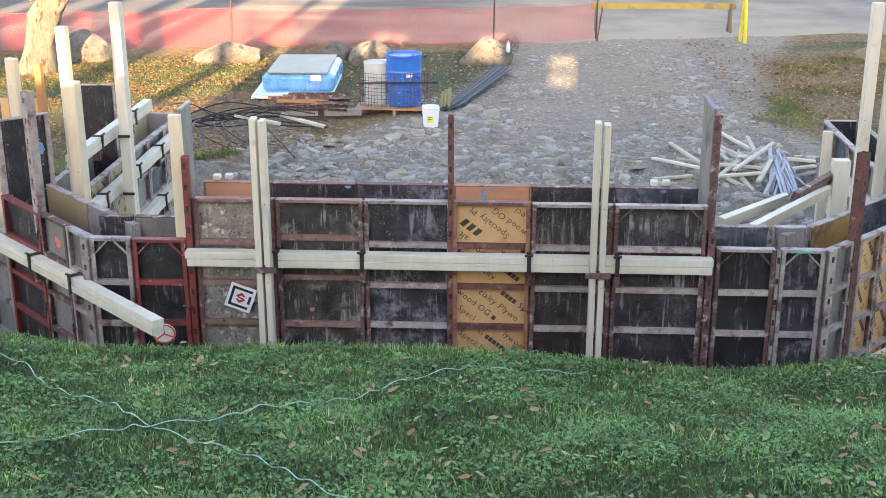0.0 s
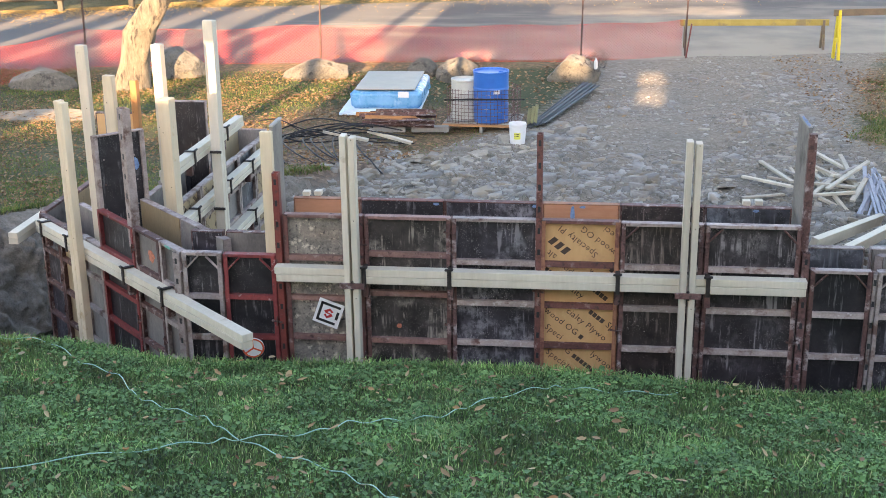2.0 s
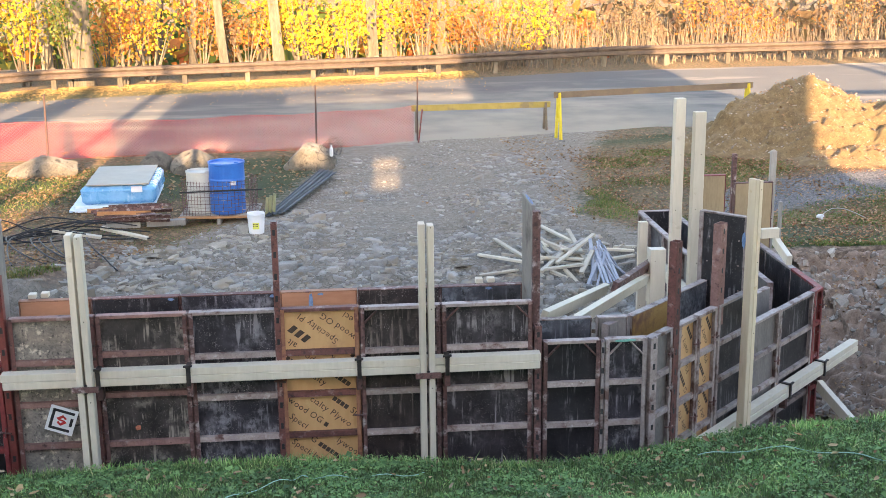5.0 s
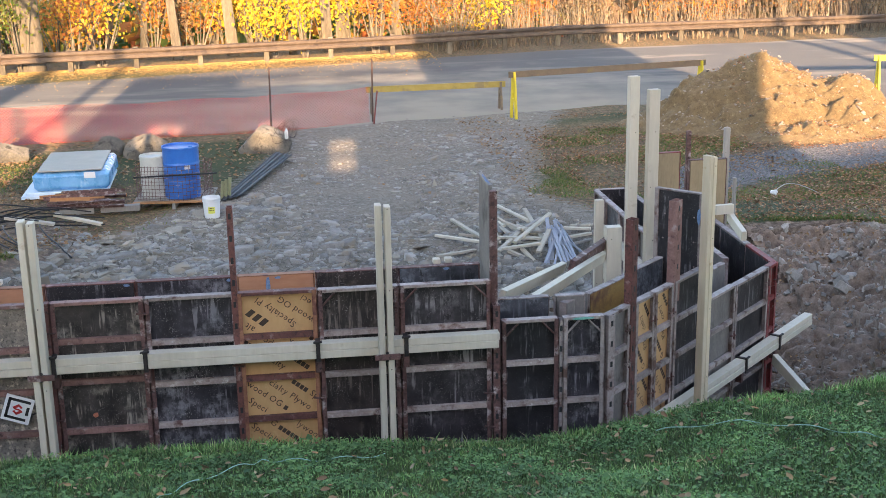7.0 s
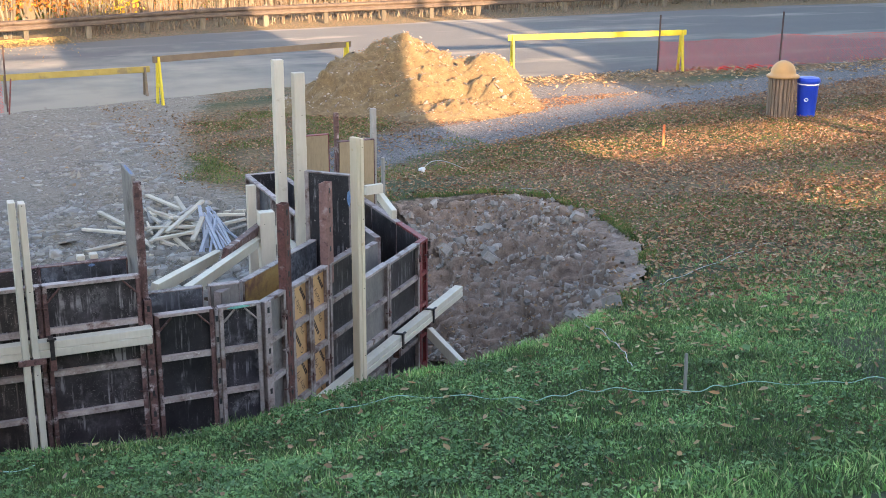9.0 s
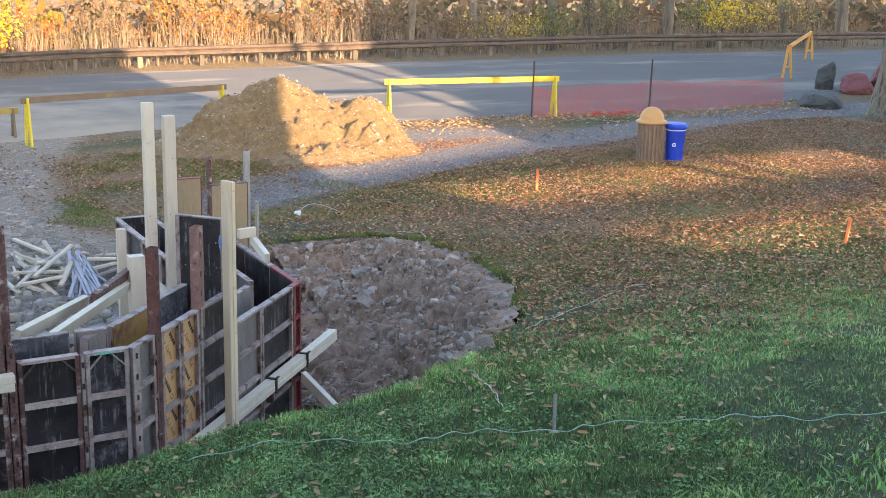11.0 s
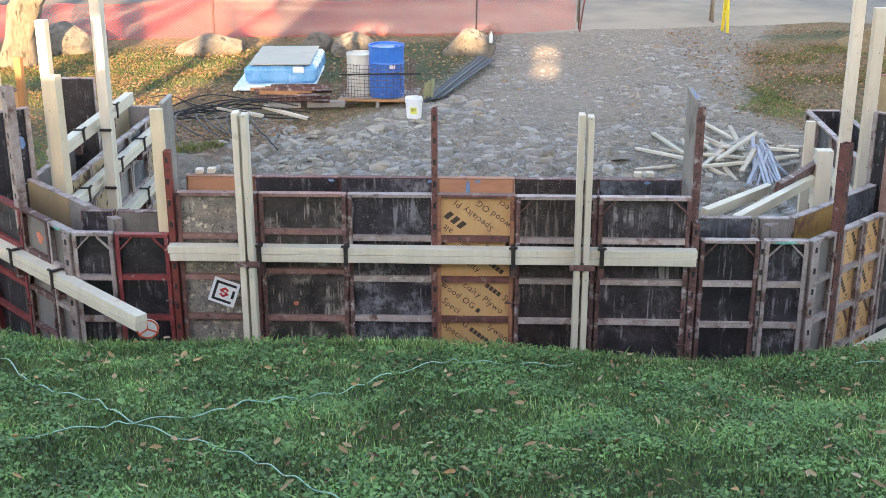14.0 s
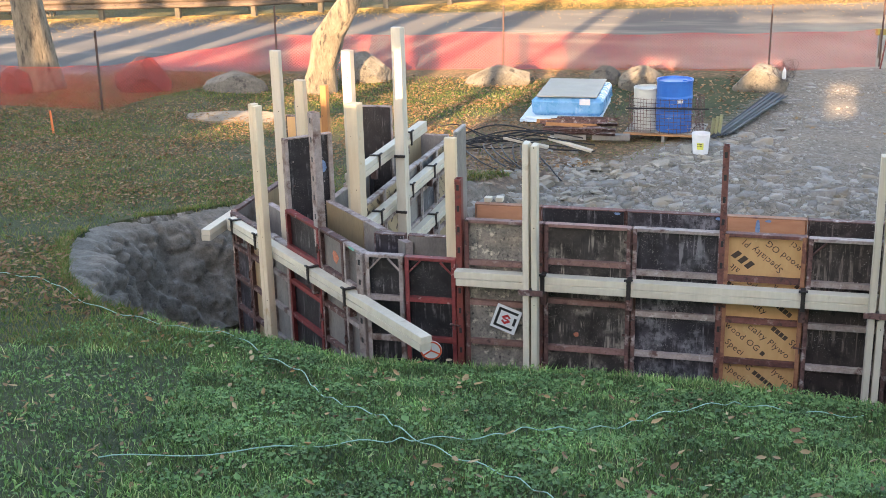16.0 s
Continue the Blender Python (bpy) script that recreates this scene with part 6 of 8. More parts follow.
# ---- litter bin and recycling bin ----
x, y = 16.63, 20.25
e = thing("litter_bin", "slatted brown litter bin with a tan domed lid", "litter bin", pose(x, y, gz(x, y) + 0.01))
part("drum", lathe(bmesh.new(), [(0.255, 0.02), (0.255, 0.78), (0.24, 0.80)], 32), "can_brown", e)
for k in range(22):
    t = 2 * math.pi * k / 22
    part("slat", new_box(-0.030, 0.030, -0.012, 0.012, 0.0, 0.80, 0.004, m=pose(0.272 * math.cos(t), 0.272 * math.sin(t), 0, 0, 0, math.degrees(t) + 90)), "can_brown", e)
dome = [(0.325, 0.80), (0.335, 0.83), (0.30, 0.86)] + [(0.255 * math.cos(a), 0.87 + 0.27 * math.sin(a)) for a in np.linspace(0.0, 1.5, 9)]
part("lid", lathe(bmesh.new(), dome, 32), "dome_tan", e, "tan plastic dome lid", smooth=True)
x, y = 17.12, 20.05
e = thing("recycling_bin", "blue plastic recycling bin with white emblem", "recycling bin", pose(x, y, gz(x, y) + 0.01))
part("body", lathe(bmesh.new(), [(0.17, 0), (0.18, 0.01), (0.215, 0.70), (0.20, 0.70)], 28), "bin_blue", e)
part("lid", lathe(bmesh.new(), [(0.235, 0.69), (0.24, 0.74), (0.21, 0.79), (0.08, 0.81)], 28), "bin_blue", e)
part("hinge", new_box(-0.10, 0.10, 0.20, 0.25, 0.66, 0.74, 0.004), "bin_blue", e)
part("rim_band", lathe(bmesh.new(), [(0.221, 0.655), (0.223, 0.675)], 28), "white", e)
bm = bmesh.new()
for k in range(3):
    t = k * 2.0944 + 0.5236
    p, q = (0.055 * math.cos(t), 0.055 * math.sin(t)), (0.055 * math.cos(t + 2.0944), 0.055 * math.sin(t + 2.0944))
    bar(bm, (p[0] * 0.8 + q[0] * 0.2, 0, p[1] * 0.8 + q[1] * 0.2), (p[0] * 0.2 + q[0] * 0.8, 0, p[1] * 0.2 + q[1] * 0.8), 0.022, 0.003, 0, up=(0, 1, 0))
bmesh.ops.transform(bm, matrix=pose(-0.14, -0.146, 0.36, 0, 0, -44), verts=bm.verts)
part("emblem", bm, "white", e, "three white arrows")

# stone slab in the lawn
e = solo("stone_slab", tube(bmesh.new(), [(0, 0, 0), (0, 0, 0.07)], [0.95, 0.9], 13, 0.3), "slab", "flat tan stone slab sunk in the lawn", "stone slab", pose(-9.1, 19.85, gz(-9.1, 19.85) - 0.03) @ Matrix.Diagonal((1.15, 0.5, 1, 1)))

# boulders and stumps covered with red netting near the far tree
for i, (x, y, w, h, mat, lb) in enumerate(((31.6, 28.6, 1.5, 0.9, "tarp_red", "low heap of rocks under torn red netting"), (33.2, 28.8, 1.6, 1.5, "tarp_red", "tall stump heap wrapped in red netting"),
                                           (31.2, 29.6, 0.9, 1.4, "rock_dark", "grey upright stump beside the netting"), (27.6, 26.4, 1.7, 0.65, "rock_dark", "low dark rock at the gravel edge"))):
    b = boulder(x, y, w, w * 0.8, h, 20 * i, mat, lb, 40 + i)

# white litter and stone by the path
solo("litter_cup", lathe(bmesh.new(), [(0.035, 0), (0.045, 0.085), (0.042, 0.09)], 12), "white", "crumpled white cup on the grass", "litter", pose(7.67, 17.9, gz(7.67, 17.9) + 0.05, 80, 0, 30))
solo("white_cord", tube(bmesh.new(), [(7.75 + 0.1 * k, 17.95 + 0.12 * math.sin(k * 0.7), gz(7.75 + 0.1 * k, 17.95) + 0.06 + 0.1 * math.sin(k * 0.5)) for k in range(9)], [0.006] * 9, 5), "cord_white", "loose white cord in the grass", "cord")

# ---- twine over the lawn ----
def twine(pts, mat, label, lift=0.034, rad=0.0030):
    pts = [Vector((x, y, 0)) for x, y in pts]
    out = []
    for i in range(len(pts) - 1):
        p0, p1, p2, p3 = pts[max(i - 1, 0)], pts[i], pts[i + 1], pts[min(i + 2, len(pts) - 1)]
        for k in range(8):
            t = k / 8
            q = 0.5 * ((2 * p1) + (p2 - p0) * t + (2 * p0 - 5 * p1 + 4 * p2 - p3) * t * t + (3 * p1 - p0 - 3 * p2 + p3) * t ** 3)
            out.append((q.x, q.y, gz(q.x, q.y) + lift + 0.012 * math.sin(i * 8 + k)))
    return solo("twine", tube(bmesh.new(), out, [rad] * len(out), 5), mat, label, "twine", group="layout strings")


twine([(-2.9, 4.4), (-2.18, 4.81), (-1.74, 5.10), (-1.57, 5.20), (-1.24, 5.38), (-1.09, 5.65), (-0.84, 5.77), (-0.61, 5.90), (-0.45, 6.22), (-0.14, 6.65), (0.03, 6.73), (0.37, 6.69), (0.73, 6.83)],
      "twine", "pale green twine lying slack over the grass")
twine([(-6.8, 8.6), (-6.3, 8.6), (-5.8, 8.45), (-5.05, 7.8), (-4.44, 7.5), (-3.93, 7.3), (-3.5, 7.2), (-3.07, 6.79), (-2.74, 6.56), (-2.45, 6.10), (-2.2, 5.85), (-1.91, 5.63), (-1.69, 5.33), (-1.35, 5.0), (-1.03, 4.82), (-0.8, 4.57), (-0.62, 4.37), (-0.4, 4.1)],
      "twine", "pale green twine lying slack over the grass")
twine([(2.45, 6.9), (2.92, 6.67), (3.34, 6.34), (3.58, 6.06), (3.86, 6.06), (4.1, 5.93), (4.45, 5.65), (4.73, 5.63), (5.13, 5.31), (5.46, 5.17), (5.66, 4.82), (6.12, 4.61), (6.8, 4.2)],
      "twine", "pale green twine lying slack over the grass")
twine([(8.09, 15.14), (8.34, 14.83), (7.77, 13.44), (7.31, 12.51), (7.06, 11.87), (6.71, 11.13), (6.27, 10.32), (5.6, 9.1), (5.0, 8.0), (4.92, 7.49), (4.76, 6.99), (4.54, 6.54), (4.49, 6.38)], "cord_white", "white cord hanging down the side of the dig", 0.03, 0.0032)
twine([(6.4, 9.0), (6.61, 9.14), (7.38, 9.6), (8.25, 10.1), (8.81, 10.23)], "cord_white", "white cord trailing over the lawn", 0.028, 0.0032)

# ---- dirt pile ----
def dirt_pile():
    xs, ys = np.arange(6.6, 14.2, 0.07), np.arange(22.0, 29.0, 0.07)
    gx, gy = np.meshgrid(xs, ys)

    def cone(cx, cy, h, rx, ry, p=1.1):
        return h * np.clip(1 - (np.hypot((gx - cx) / rx, (gy - cy) / ry)) ** p, 0, 1)

    hgt = np.maximum.reduce([cone(10.6, 26.0, 1.42, 2.7, 2.6), cone(11.1, 25.9, 1.22, 1.9, 2.4), cone(12.15, 25.4, 0.92, 1.15, 2.1, 1.7), cone(9.4, 25.6, 0.7, 2.1, 2.0), cone(11.8, 24.2, 0.55, 1.4, 1.5), cone(10.6, 23.4, 0.30, 1.6, 1.2)])
    hgt = hgt * np.clip((13.45 - gx) / 0.5, 0, 1)
    hgt = hgt * (1 + 0.16 * rough(gx, gy, 0.8, 1)) + (0.10 * rough(gx, gy, 0.45, 2) + 0.10 * np.abs(rough(gx, gy, 0.24, 0)) + 0.08 * rough(gx, gy, 0.11, 1)) * np.clip(hgt * 3, 0, 1)
    gzv = ground_z(gx, gy) + hgt - 0.04
    n = len(xs)
    v = np.stack([gx, gy, gzv], -1).reshape(-1, 3)
    keep = (hgt > 0.02)
    q = []
    for j in range(len(ys) - 1):
        for i in range(n - 1):
            if keep[j:j + 2, i:i + 2].any():
                q.append((j * n + i, j * n + i + 1, (j + 1) * n + i + 1, (j + 1) * n + i))
    me = mesh_from("soil_mound", v.tolist(), q, "dirt")
    me.polygons.foreach_set("use_smooth", [True] * len(q))
    ob = tagged(new("soil_mound", me), "big mound of loose brown soil by the path", "soil mound")
    at = lambda x, y: float(gzv[int((y - 22.0) / 0.07), int((x - 6.6) / 0.07)])
    return ob, at


pile, pile_z = dirt_pile()


def stone_mesh(name, seed, flat=0.35, mat="shale_piece"):
    r = random.Random(seed)
    bm = bmesh.new()
    n = r.choice((3, 4, 5, 5, 6))
    base = [(math.cos(2 * math.pi * (k + r.uniform(-0.3, 0.3)) / n) * r.uniform(0.7, 1.15), math.sin(2 * math.pi * (k + r.uniform(-0.3, 0.3)) / n) * r.uniform(0.5, 0.9)) for k in range(n)]
    lo = [bm.verts.new((x, y, -flat * r.uniform(0.5, 0.9))) for x, y in base]
    hi = [bm.verts.new((x * r.uniform(0.84, 0.97), y * r.uniform(0.84, 0.97), flat * r.uniform(0.5, 1.0))) for x, y in base]
    for k in range(n):
        bm.faces.new((lo[k], lo[(k + 1) % n], hi[(k + 1) % n], hi[k]))
    bm.faces.new(hi)
    bm.faces.new(list(reversed(lo)))
    return link_mesh(name, bm, mat)


STONES = [stone_mesh("stone", 100 + i, (0.07, 0.12, 0.22)[i % 3]) for i in range(14)]


def stones_as_stuff(name, pts, sizes, label, mat="shale", seed=1, tilt=0.3, parent=None, thick=1.0):
    """Many small stones in one mesh."""
    r = np.random.default_rng(seed)
    V, F, off = [], [], 0
    for (x, y, z), s in zip(pts, sizes):
        n = 4 + int(r.integers(0, 3))
        t = 2 * np.pi * (np.arange(n) + r.uniform(-0.3, 0.3, n)) / n
        rad = r.uniform(0.55, 1.2, n)
        a = r.uniform(0, np.pi)
        px, py = rad * np.cos(t), rad * np.sin(t) * r.uniform(0.35, 0.9)
        bx, by = px * np.cos(a) - py * np.sin(a), px * np.sin(a) + py * np.cos(a)
        tx, ty = r.uniform(-tilt, tilt, 2)
        h = r.uniform(0.15, 0.4) * thick
        k = r.uniform(0.84, 0.97)
        for sc, hz in ((1.0, -h * 0.4), (k, h)):
            V.append(np.stack([x + s * bx * sc, y + s * by * sc, z + s * (hz + tx * bx * sc + ty * by * sc)], -1))
        for i in range(n):
            j = (i + 1) % n
            F.append((off + i, off + j, off + n + j))
            F.append((off + i, off + n + j, off + n + i))
        for i in range(1, n - 1):
            F.append((off + n, off + n + i, off + n + i + 1))
        off += 2 * n
    ob = new(name, tri_mesh(name, np.concatenate(V), np.array(F), mat))
    if parent:
        ob.parent = parent
    return tagged(ob, label, "stones", kind="stuff")


# stones lying in the drive, the dig and the pile
def scatter(n, x0, x1, y0, y1, want, seed):
    r = np.random.default_rng(seed)
    x, y = r.uniform(x0, x1, n * 6), r.uniform(y0, y1, n * 6)
    ok = want(x, y) > r.uniform(0, 1, n * 6)
    return x[ok][:n], y[ok][:n]


LANE_Y, LANE_X = [14, 16, 18, 21, 25.5, 28], [0.3, 0.45, 1.05, 1.15, 2.5, 3.2]


def drive_share(x, y):
    """How thickly shale lies: over the whole drive, thin on the two beaten wheel tracks and the dusty lane between."""
    w = np.minimum(x - np.interp(y, [13, 14, 18, 20, 28], [-4.0, -4.2, -2.4, -1.2, 0.6]), np.interp(y, [13, 17.5, 19, 24, 28], [4.8, 4.6, 4.2, 5.0, 6.5]) - x)
    lane = np.clip(1.5 - np.abs(x - np.interp(y, LANE_Y, LANE_X) + 0.25 * rough(x, y, 0.9, 1)) / 0.75, 0, 1)
    sparse = 0.55 + 0.55 * rough(x, y, 1.4, 2)
    return np.clip(w * 0.9, 0, 1) * np.clip(sparse, 0.08, 1) * (1 - 0.6 * lane) * np.interp(y, [12, 14, 19, 24, 28], [0.6, 1, 1, 0.5, 0.1])


def shards(name, x, y, size, label, seed, flat=(0.06, 0.22), tilt=0.25, mat="shale"):
    """Broken flat stones: uneven three- to six-cornered plates with sheer edges, many in one mesh."""
    r = np.random.default_rng(seed)
    z = ground_z(x, y)
    V, F, off = [], [], 0
    for px, py, pz, s in zip(x, y, z, size):
        n = int(r.integers(4, 8))
        t = 2 * np.pi * (np.arange(n) + r.uniform(-0.34, 0.34, n)) / n
        rad = r.uniform(0.74, 1.18, n)
        a, slim = r.uniform(0, np.pi), r.uniform(0.5, 0.95)
        bx, by = rad * np.cos(t), rad * np.sin(t) * slim
        bx, by = bx * np.cos(a) - by * np.sin(a), bx * np.sin(a) + by * np.cos(a)
        tx, ty = r.normal(size=2) * tilt
        h = r.uniform(*flat)
        for sc, hz in ((1.04, -0.5), (r.uniform(0.93, 1.0), h)):
            V.append(np.stack([px + s * bx * sc, py + s * by * sc, pz + s * (hz + tx * bx + ty * by)], -1))
        for i in range(n):
            j = (i + 1) % n
            F.append((off + i, off + j, off + n + j))
            F.append((off + i, off + n + j, off + n + i))
        for i in range(1, n - 1):
            F.append((off + n, off + n + i, off + n + i + 1))
        off += 2 * n
    return tagged(new(name, tri_mesh(name, np.concatenate(V), np.array(F), mat)), label, "stones", kind="stuff")


x, y = scatter(15000, -4.5, 8, 12.5, 28, drive_share, 11)
shards("shale_chips", x, y, rng.gamma(1.4, 0.012, len(x)) + 0.007, "grey flat shale chips strewn over the drive", 81, tilt=0.35)
x, y = scatter(2600, -4.0, 6.5, 13.0, 25.5, lambda x, y: drive_share(x, y) * np.clip(0.35 + 1.3 * rough(x, y, 0.9, 0), 0.03, 1), 18)
shards("shale_slabs", x, y, rng.gamma(1.8, 0.030, len(x)) + 0.028, "flat grey shale slabs lying over the drive", 82, (0.05, 0.20), 0.14)
x, y = scatter(1300, -3.4, 3.9, 12.8, 18.5, lambda x, y: np.interp(y, [12.8, 16.2, 18.5], [1, 0.8, 0.05]) * np.clip(0.55 + 0.9 * rough(x, y, 0.8, 1), 0.1, 1), 20)
shards("shale_rubble", x, y, rng.gamma(2.0, 0.024, len(x)) + 0.028, "broken shale slabs heaped at the foot of the drive", 83, (0.08, 0.28), 0.17)
BANK = [(-3.6, 15.4), (-2.6, 16.6), (-1.6, 17.6), (-0.9, 18.6)]
bank_share = lambda x, y: np.clip(1.25 - np.abs(y - np.interp(x, *zip(*BANK)) + 0.35) / 0.9, 0, 1) * (x < -0.5)
x1, y1 = scatter(90, -3.6, -0.5, 14.4, 18.6, bank_share, 19)
x2, y2 = scatter(190, -3.4, 5.4, 14.0, 22.5, drive_share, 12)
for i, (a, b) in enumerate(zip(np.r_[x1, x2], np.r_[y1, y2])):
    k = random.Random(i)
    ob = new("stone", STONES[i % 14])
    ob.parent = ground
    s = k.uniform(0.06, 0.20) if i < len(x1) else k.uniform(0.045, 0.12) * (1.6 if i % 11 == 0 else 0.9)
    ob.matrix_world = pose(float(a), float(b), gz(float(a), float(b)) + s * 0.06, k.uniform(-16, 16), k.uniform(-16, 16), 37.0 * i) @ Matrix.Diagonal((s, s, s, 1))


M["bank_clay"] = surf("bank_clay", (0.075, 0.067, 0.056), (0.265, 0.243, 0.208), 8, 0.92, 1.0, fine=55, smear=(0.30, 0.29, 0.275), smear_scale=5, smear_at=0.60, smear2=(0.06, 0.055, 0.05), smear2_at=0.60)
M["bank_earth"] = surf("bank_earth", (0.10, 0.066, 0.047), (0.35, 0.255, 0.19), 7, 0.92, 1.0, fine=55, smear=(0.33, 0.285, 0.25), smear_scale=6, smear_at=0.58, smear2=(0.17, 0.095, 0.06), smear2_at=0.60)


def dug_bank(points, wide, mat, label, chunk, seed, deep=1.0):
    """The broken face of the dig under a stretch of its rim: clods and chunks stand out of it. Gives its points."""
    rim = [Vector((*p, 0)) for p in points]
    line = []
    for a, b in zip(rim, rim[1:]):
        n = max(1, int((b - a).length / 0.032))
        line += [a + (b - a) * k / n for k in range(n)]
    line.append(rim[-1])
    ways = []
    for k in range(len(line)):
        d = line[min(k + 6, len(line) - 1)] - line[max(k - 6, 0)]
        ways.append(Vector((-d.y, d.x, 0)).normalized() * (-1 if seed % 2 else 1))
    rows, off = 52, Vector((seed * 3.7, seed * 1.3, 0))
    co = []
    for p, way in zip(line, ways):
        p = p + way * (0.09 * noise.noise(p * 2.1 + off) + 0.05 * noise.noise(p * 6.0 + off) - 0.07)
        top = float(np.interp(p.y, SLOPE_Y, SLOPE_Z))
        floor_ = float(np.interp(p.y, [13, 15.0, 17.0, 19.5], [-1.62, -1.45, -1.32, -1.36])) - 0.32
        w = wide(p.y)
        face = (way * (top - floor_) + Vector((0, 0, w))).normalized()
        for r in range(rows + 1):
            f = r / rows
            q = p + way * (w * f ** 1.333 + 0.20 * min(1.0, 14.0 * f)) + Vector((0, 0, top - 0.015 + (floor_ - top) * f * deep))
            near, next_ = noise.voronoi(q * chunk + off)[0][:2]
            small = noise.voronoi(q * chunk * 2.7 + off)[0]
            out = 0.15 * noise.fractal(q * 1.4 + off, 0.9, 2.0, 3) + 0.085 * min(1.0, 2.2 * (next_ - near)) + 0.04 * min(1.0, 2.2 * (small[1] - small[0])) - 0.09 * max(0.0, 0.16 - abs(noise.noise(q * 2.3 + off))) / 0.16
            out += 0.04 * noise.fractal(q * 9.0 + off, 0.7, 2.1, 3)
            co.append(q + face * max(-0.03, 0.06 + out) * min(1.0, 6.0 * f + 0.12))
    n = rows + 1
    quads = []
    for k in range(len(line) - 1):
        for r in range(rows):
            q = (k * n + r, (k + 1) * n + r, (k + 1) * n + r + 1, k * n + r + 1)
            quads.append(q if seed % 2 else q[::-1])
    me = mesh_from("dug_bank", co, quads, mat)
    me.polygons.foreach_set("use_smooth", [True] * len(quads))
    tagged(new("dug_bank", me), label, "bank", kind="structure")
    return co


dug_bank([(-3.9, 7.42), (-4.5, 7.69), (-4.9, 7.83), (-5.2, 8.12), (-5.86, 8.9), (-6.7, 10.2), (-6.9, 11.1), (-6.75, 11.7), (-6.4, 12.4), (-5.9, 13.1), (-5.2, 13.9), (-4.5, 14.8)], lambda y: 0.62,
         "bank_clay", "grey lumpy clay face of the dig", 3.0, 3)
bank = dug_bank([(4.56, 7.78), (5.04, 8.09), (5.69, 8.64), (6.33, 9.25), (7.1, 10.4), (7.6, 11.4), (7.9, 12.35), (8.2, 13.5), (8.25, 14.5), (7.8, 15.3), (7.0, 15.6), (6.3, 15.6)],
                     lambda y: float(np.interp(y, [7.5, 9, 11, 15], [0.5, 1.0, 2.2, 2.6])), "bank_earth", "brown stony earth face of the dig with loose rubble", 4.2, 2)
M["pit_stone"] = surf("pit_stone", (0.19, 0.158, 0.13), (0.43, 0.37, 0.315), 6, 0.9, 0.4, smear=(0.20, 0.14, 0.10), smear_at=0.55, island=0.3)
on_bank = random.Random(41)
spots = [on_bank.randrange(len(bank)) for k in range(5200)]
spots = [k for k in spots if noise.noise(bank[k] * 1.4) > on_bank.uniform(-0.6, 0.5) and 0.1 < (k % 53) / 53]
stones_as_stuff("pit_stones", [tuple(bank[k] + Vector((0, 0, 0.012))) for k in spots], rng.gamma(1.3, 0.013, len(spots)) + 0.010, "broken stones sticking out of the dug bank", "pit_stone", 3, 0.6, thick=2.0)
M["pit_block"] = surf("pit_block", (0.19, 0.172, 0.15), (0.40, 0.37, 0.33), 7, 0.9, 0.5, smear=(0.22, 0.17, 0.12), smear_at=0.58, rand=0.25)
CHUNKS = [stone_mesh("stone", 140 + i, 0.6, "pit_block") for i in range(8)]
for i in range(170):
    k = random.Random(900 + i)
    at = bank[k.randrange(len(bank))] + Vector((0, 0, 0.02))
    s = 0.03 + 0.12 * k.random() ** 3
    ob = new("stone", CHUNKS[i % 8])
    ob.parent = ground
    ob.matrix_world = pose(at.x, at.y, at.z + 0.15 * s, k.uniform(-40, 40), k.uniform(-40, 40), 50 * i) @ Matrix.Diagonal((s, s, s, 1))
x, y = rng.uniform(7.5, 13.6, 1900), rng.uniform(22.6, 28.4, 1900)
stones_as_stuff("pile_stones", [(a, b, pile_z(a, b) + 0.01) for a, b in zip(x, y) if pile_z(a, b) > gz(a, b) + 0.08], rng.gamma(1.6, 0.011, 1900) + 0.010, "small pale stones and clods on the soil heap", "pit_stone", 5, 0.8)

# ---- guardrail ----
RAIL = [(-45, 28.2), (-30, 30.3), (-21.5, 32.2), (-14.9, 33.9), (-8.0, 37.9), (-2.3, 38.9), (3.8, 40.2), (9.7, 42.2), (16.5, 42.8), (24.3, 43.3), (33.6, 43.4), (47.6, 41.8), (60, 40)]
e = thing("guardrail", "long rusty brown beam guardrail on timber posts along the road", "guardrail", pose(0, 0, 0))
W = [(0.0, -0.16), (0.05, -0.13), (0.05, -0.06), (0.0, 0.0), (0.05, 0.06), (0.05, 0.13), (0.0, 0.16)]
for (xa, ya), (xb, yb) in zip(RAIL, RAIL[1:]):
    d = Vector((xb - xa, yb - ya, 0))
    ln = d.length
    d.normalize()
    nn = Vector((d.y, -d.x, 0))
    bm = bmesh.new()
    rows = []
    for p, o in ((Vector((xa, ya, gz(xa, ya) + 0.55)), -0.05), (Vector((xb, yb, gz(xb, yb) + 0.55)), 0.05)):
        rows.append([[bm.verts.new(p + d * o + nn * (w + th) + Vector((0, 0, h))) for w, h in W] for th in (0.0, -0.012)])
    for th in range(2):
        for k in range(len(W) - 1):
            bm.faces.new((rows[0][th][k], rows[1][th][k], rows[1][th][k + 1], rows[0][th][k + 1]))
    for k in (0, -1):
        bm.faces.new((rows[0][0][k], rows[1][0][k], rows[1][1][k], rows[0][1][k]))
    part("rail_beam", bm, "rail", e)
    k = int(ln / 2.4) + 1
    for i in range(k):
        p = Vector((xa, ya, 0)) + d * ln * i / k
        z = gz(p.x, p.y)
        part("post", bar(bmesh.new(), (p.x - nn.x * 0.10, p.y - nn.y * 0.10, z - 0.1), (p.x - nn.x * 0.10, p.y - nn.y * 0.10, z + 0.74), 0.15, 0.15, 0.01), "bark_woods", e)


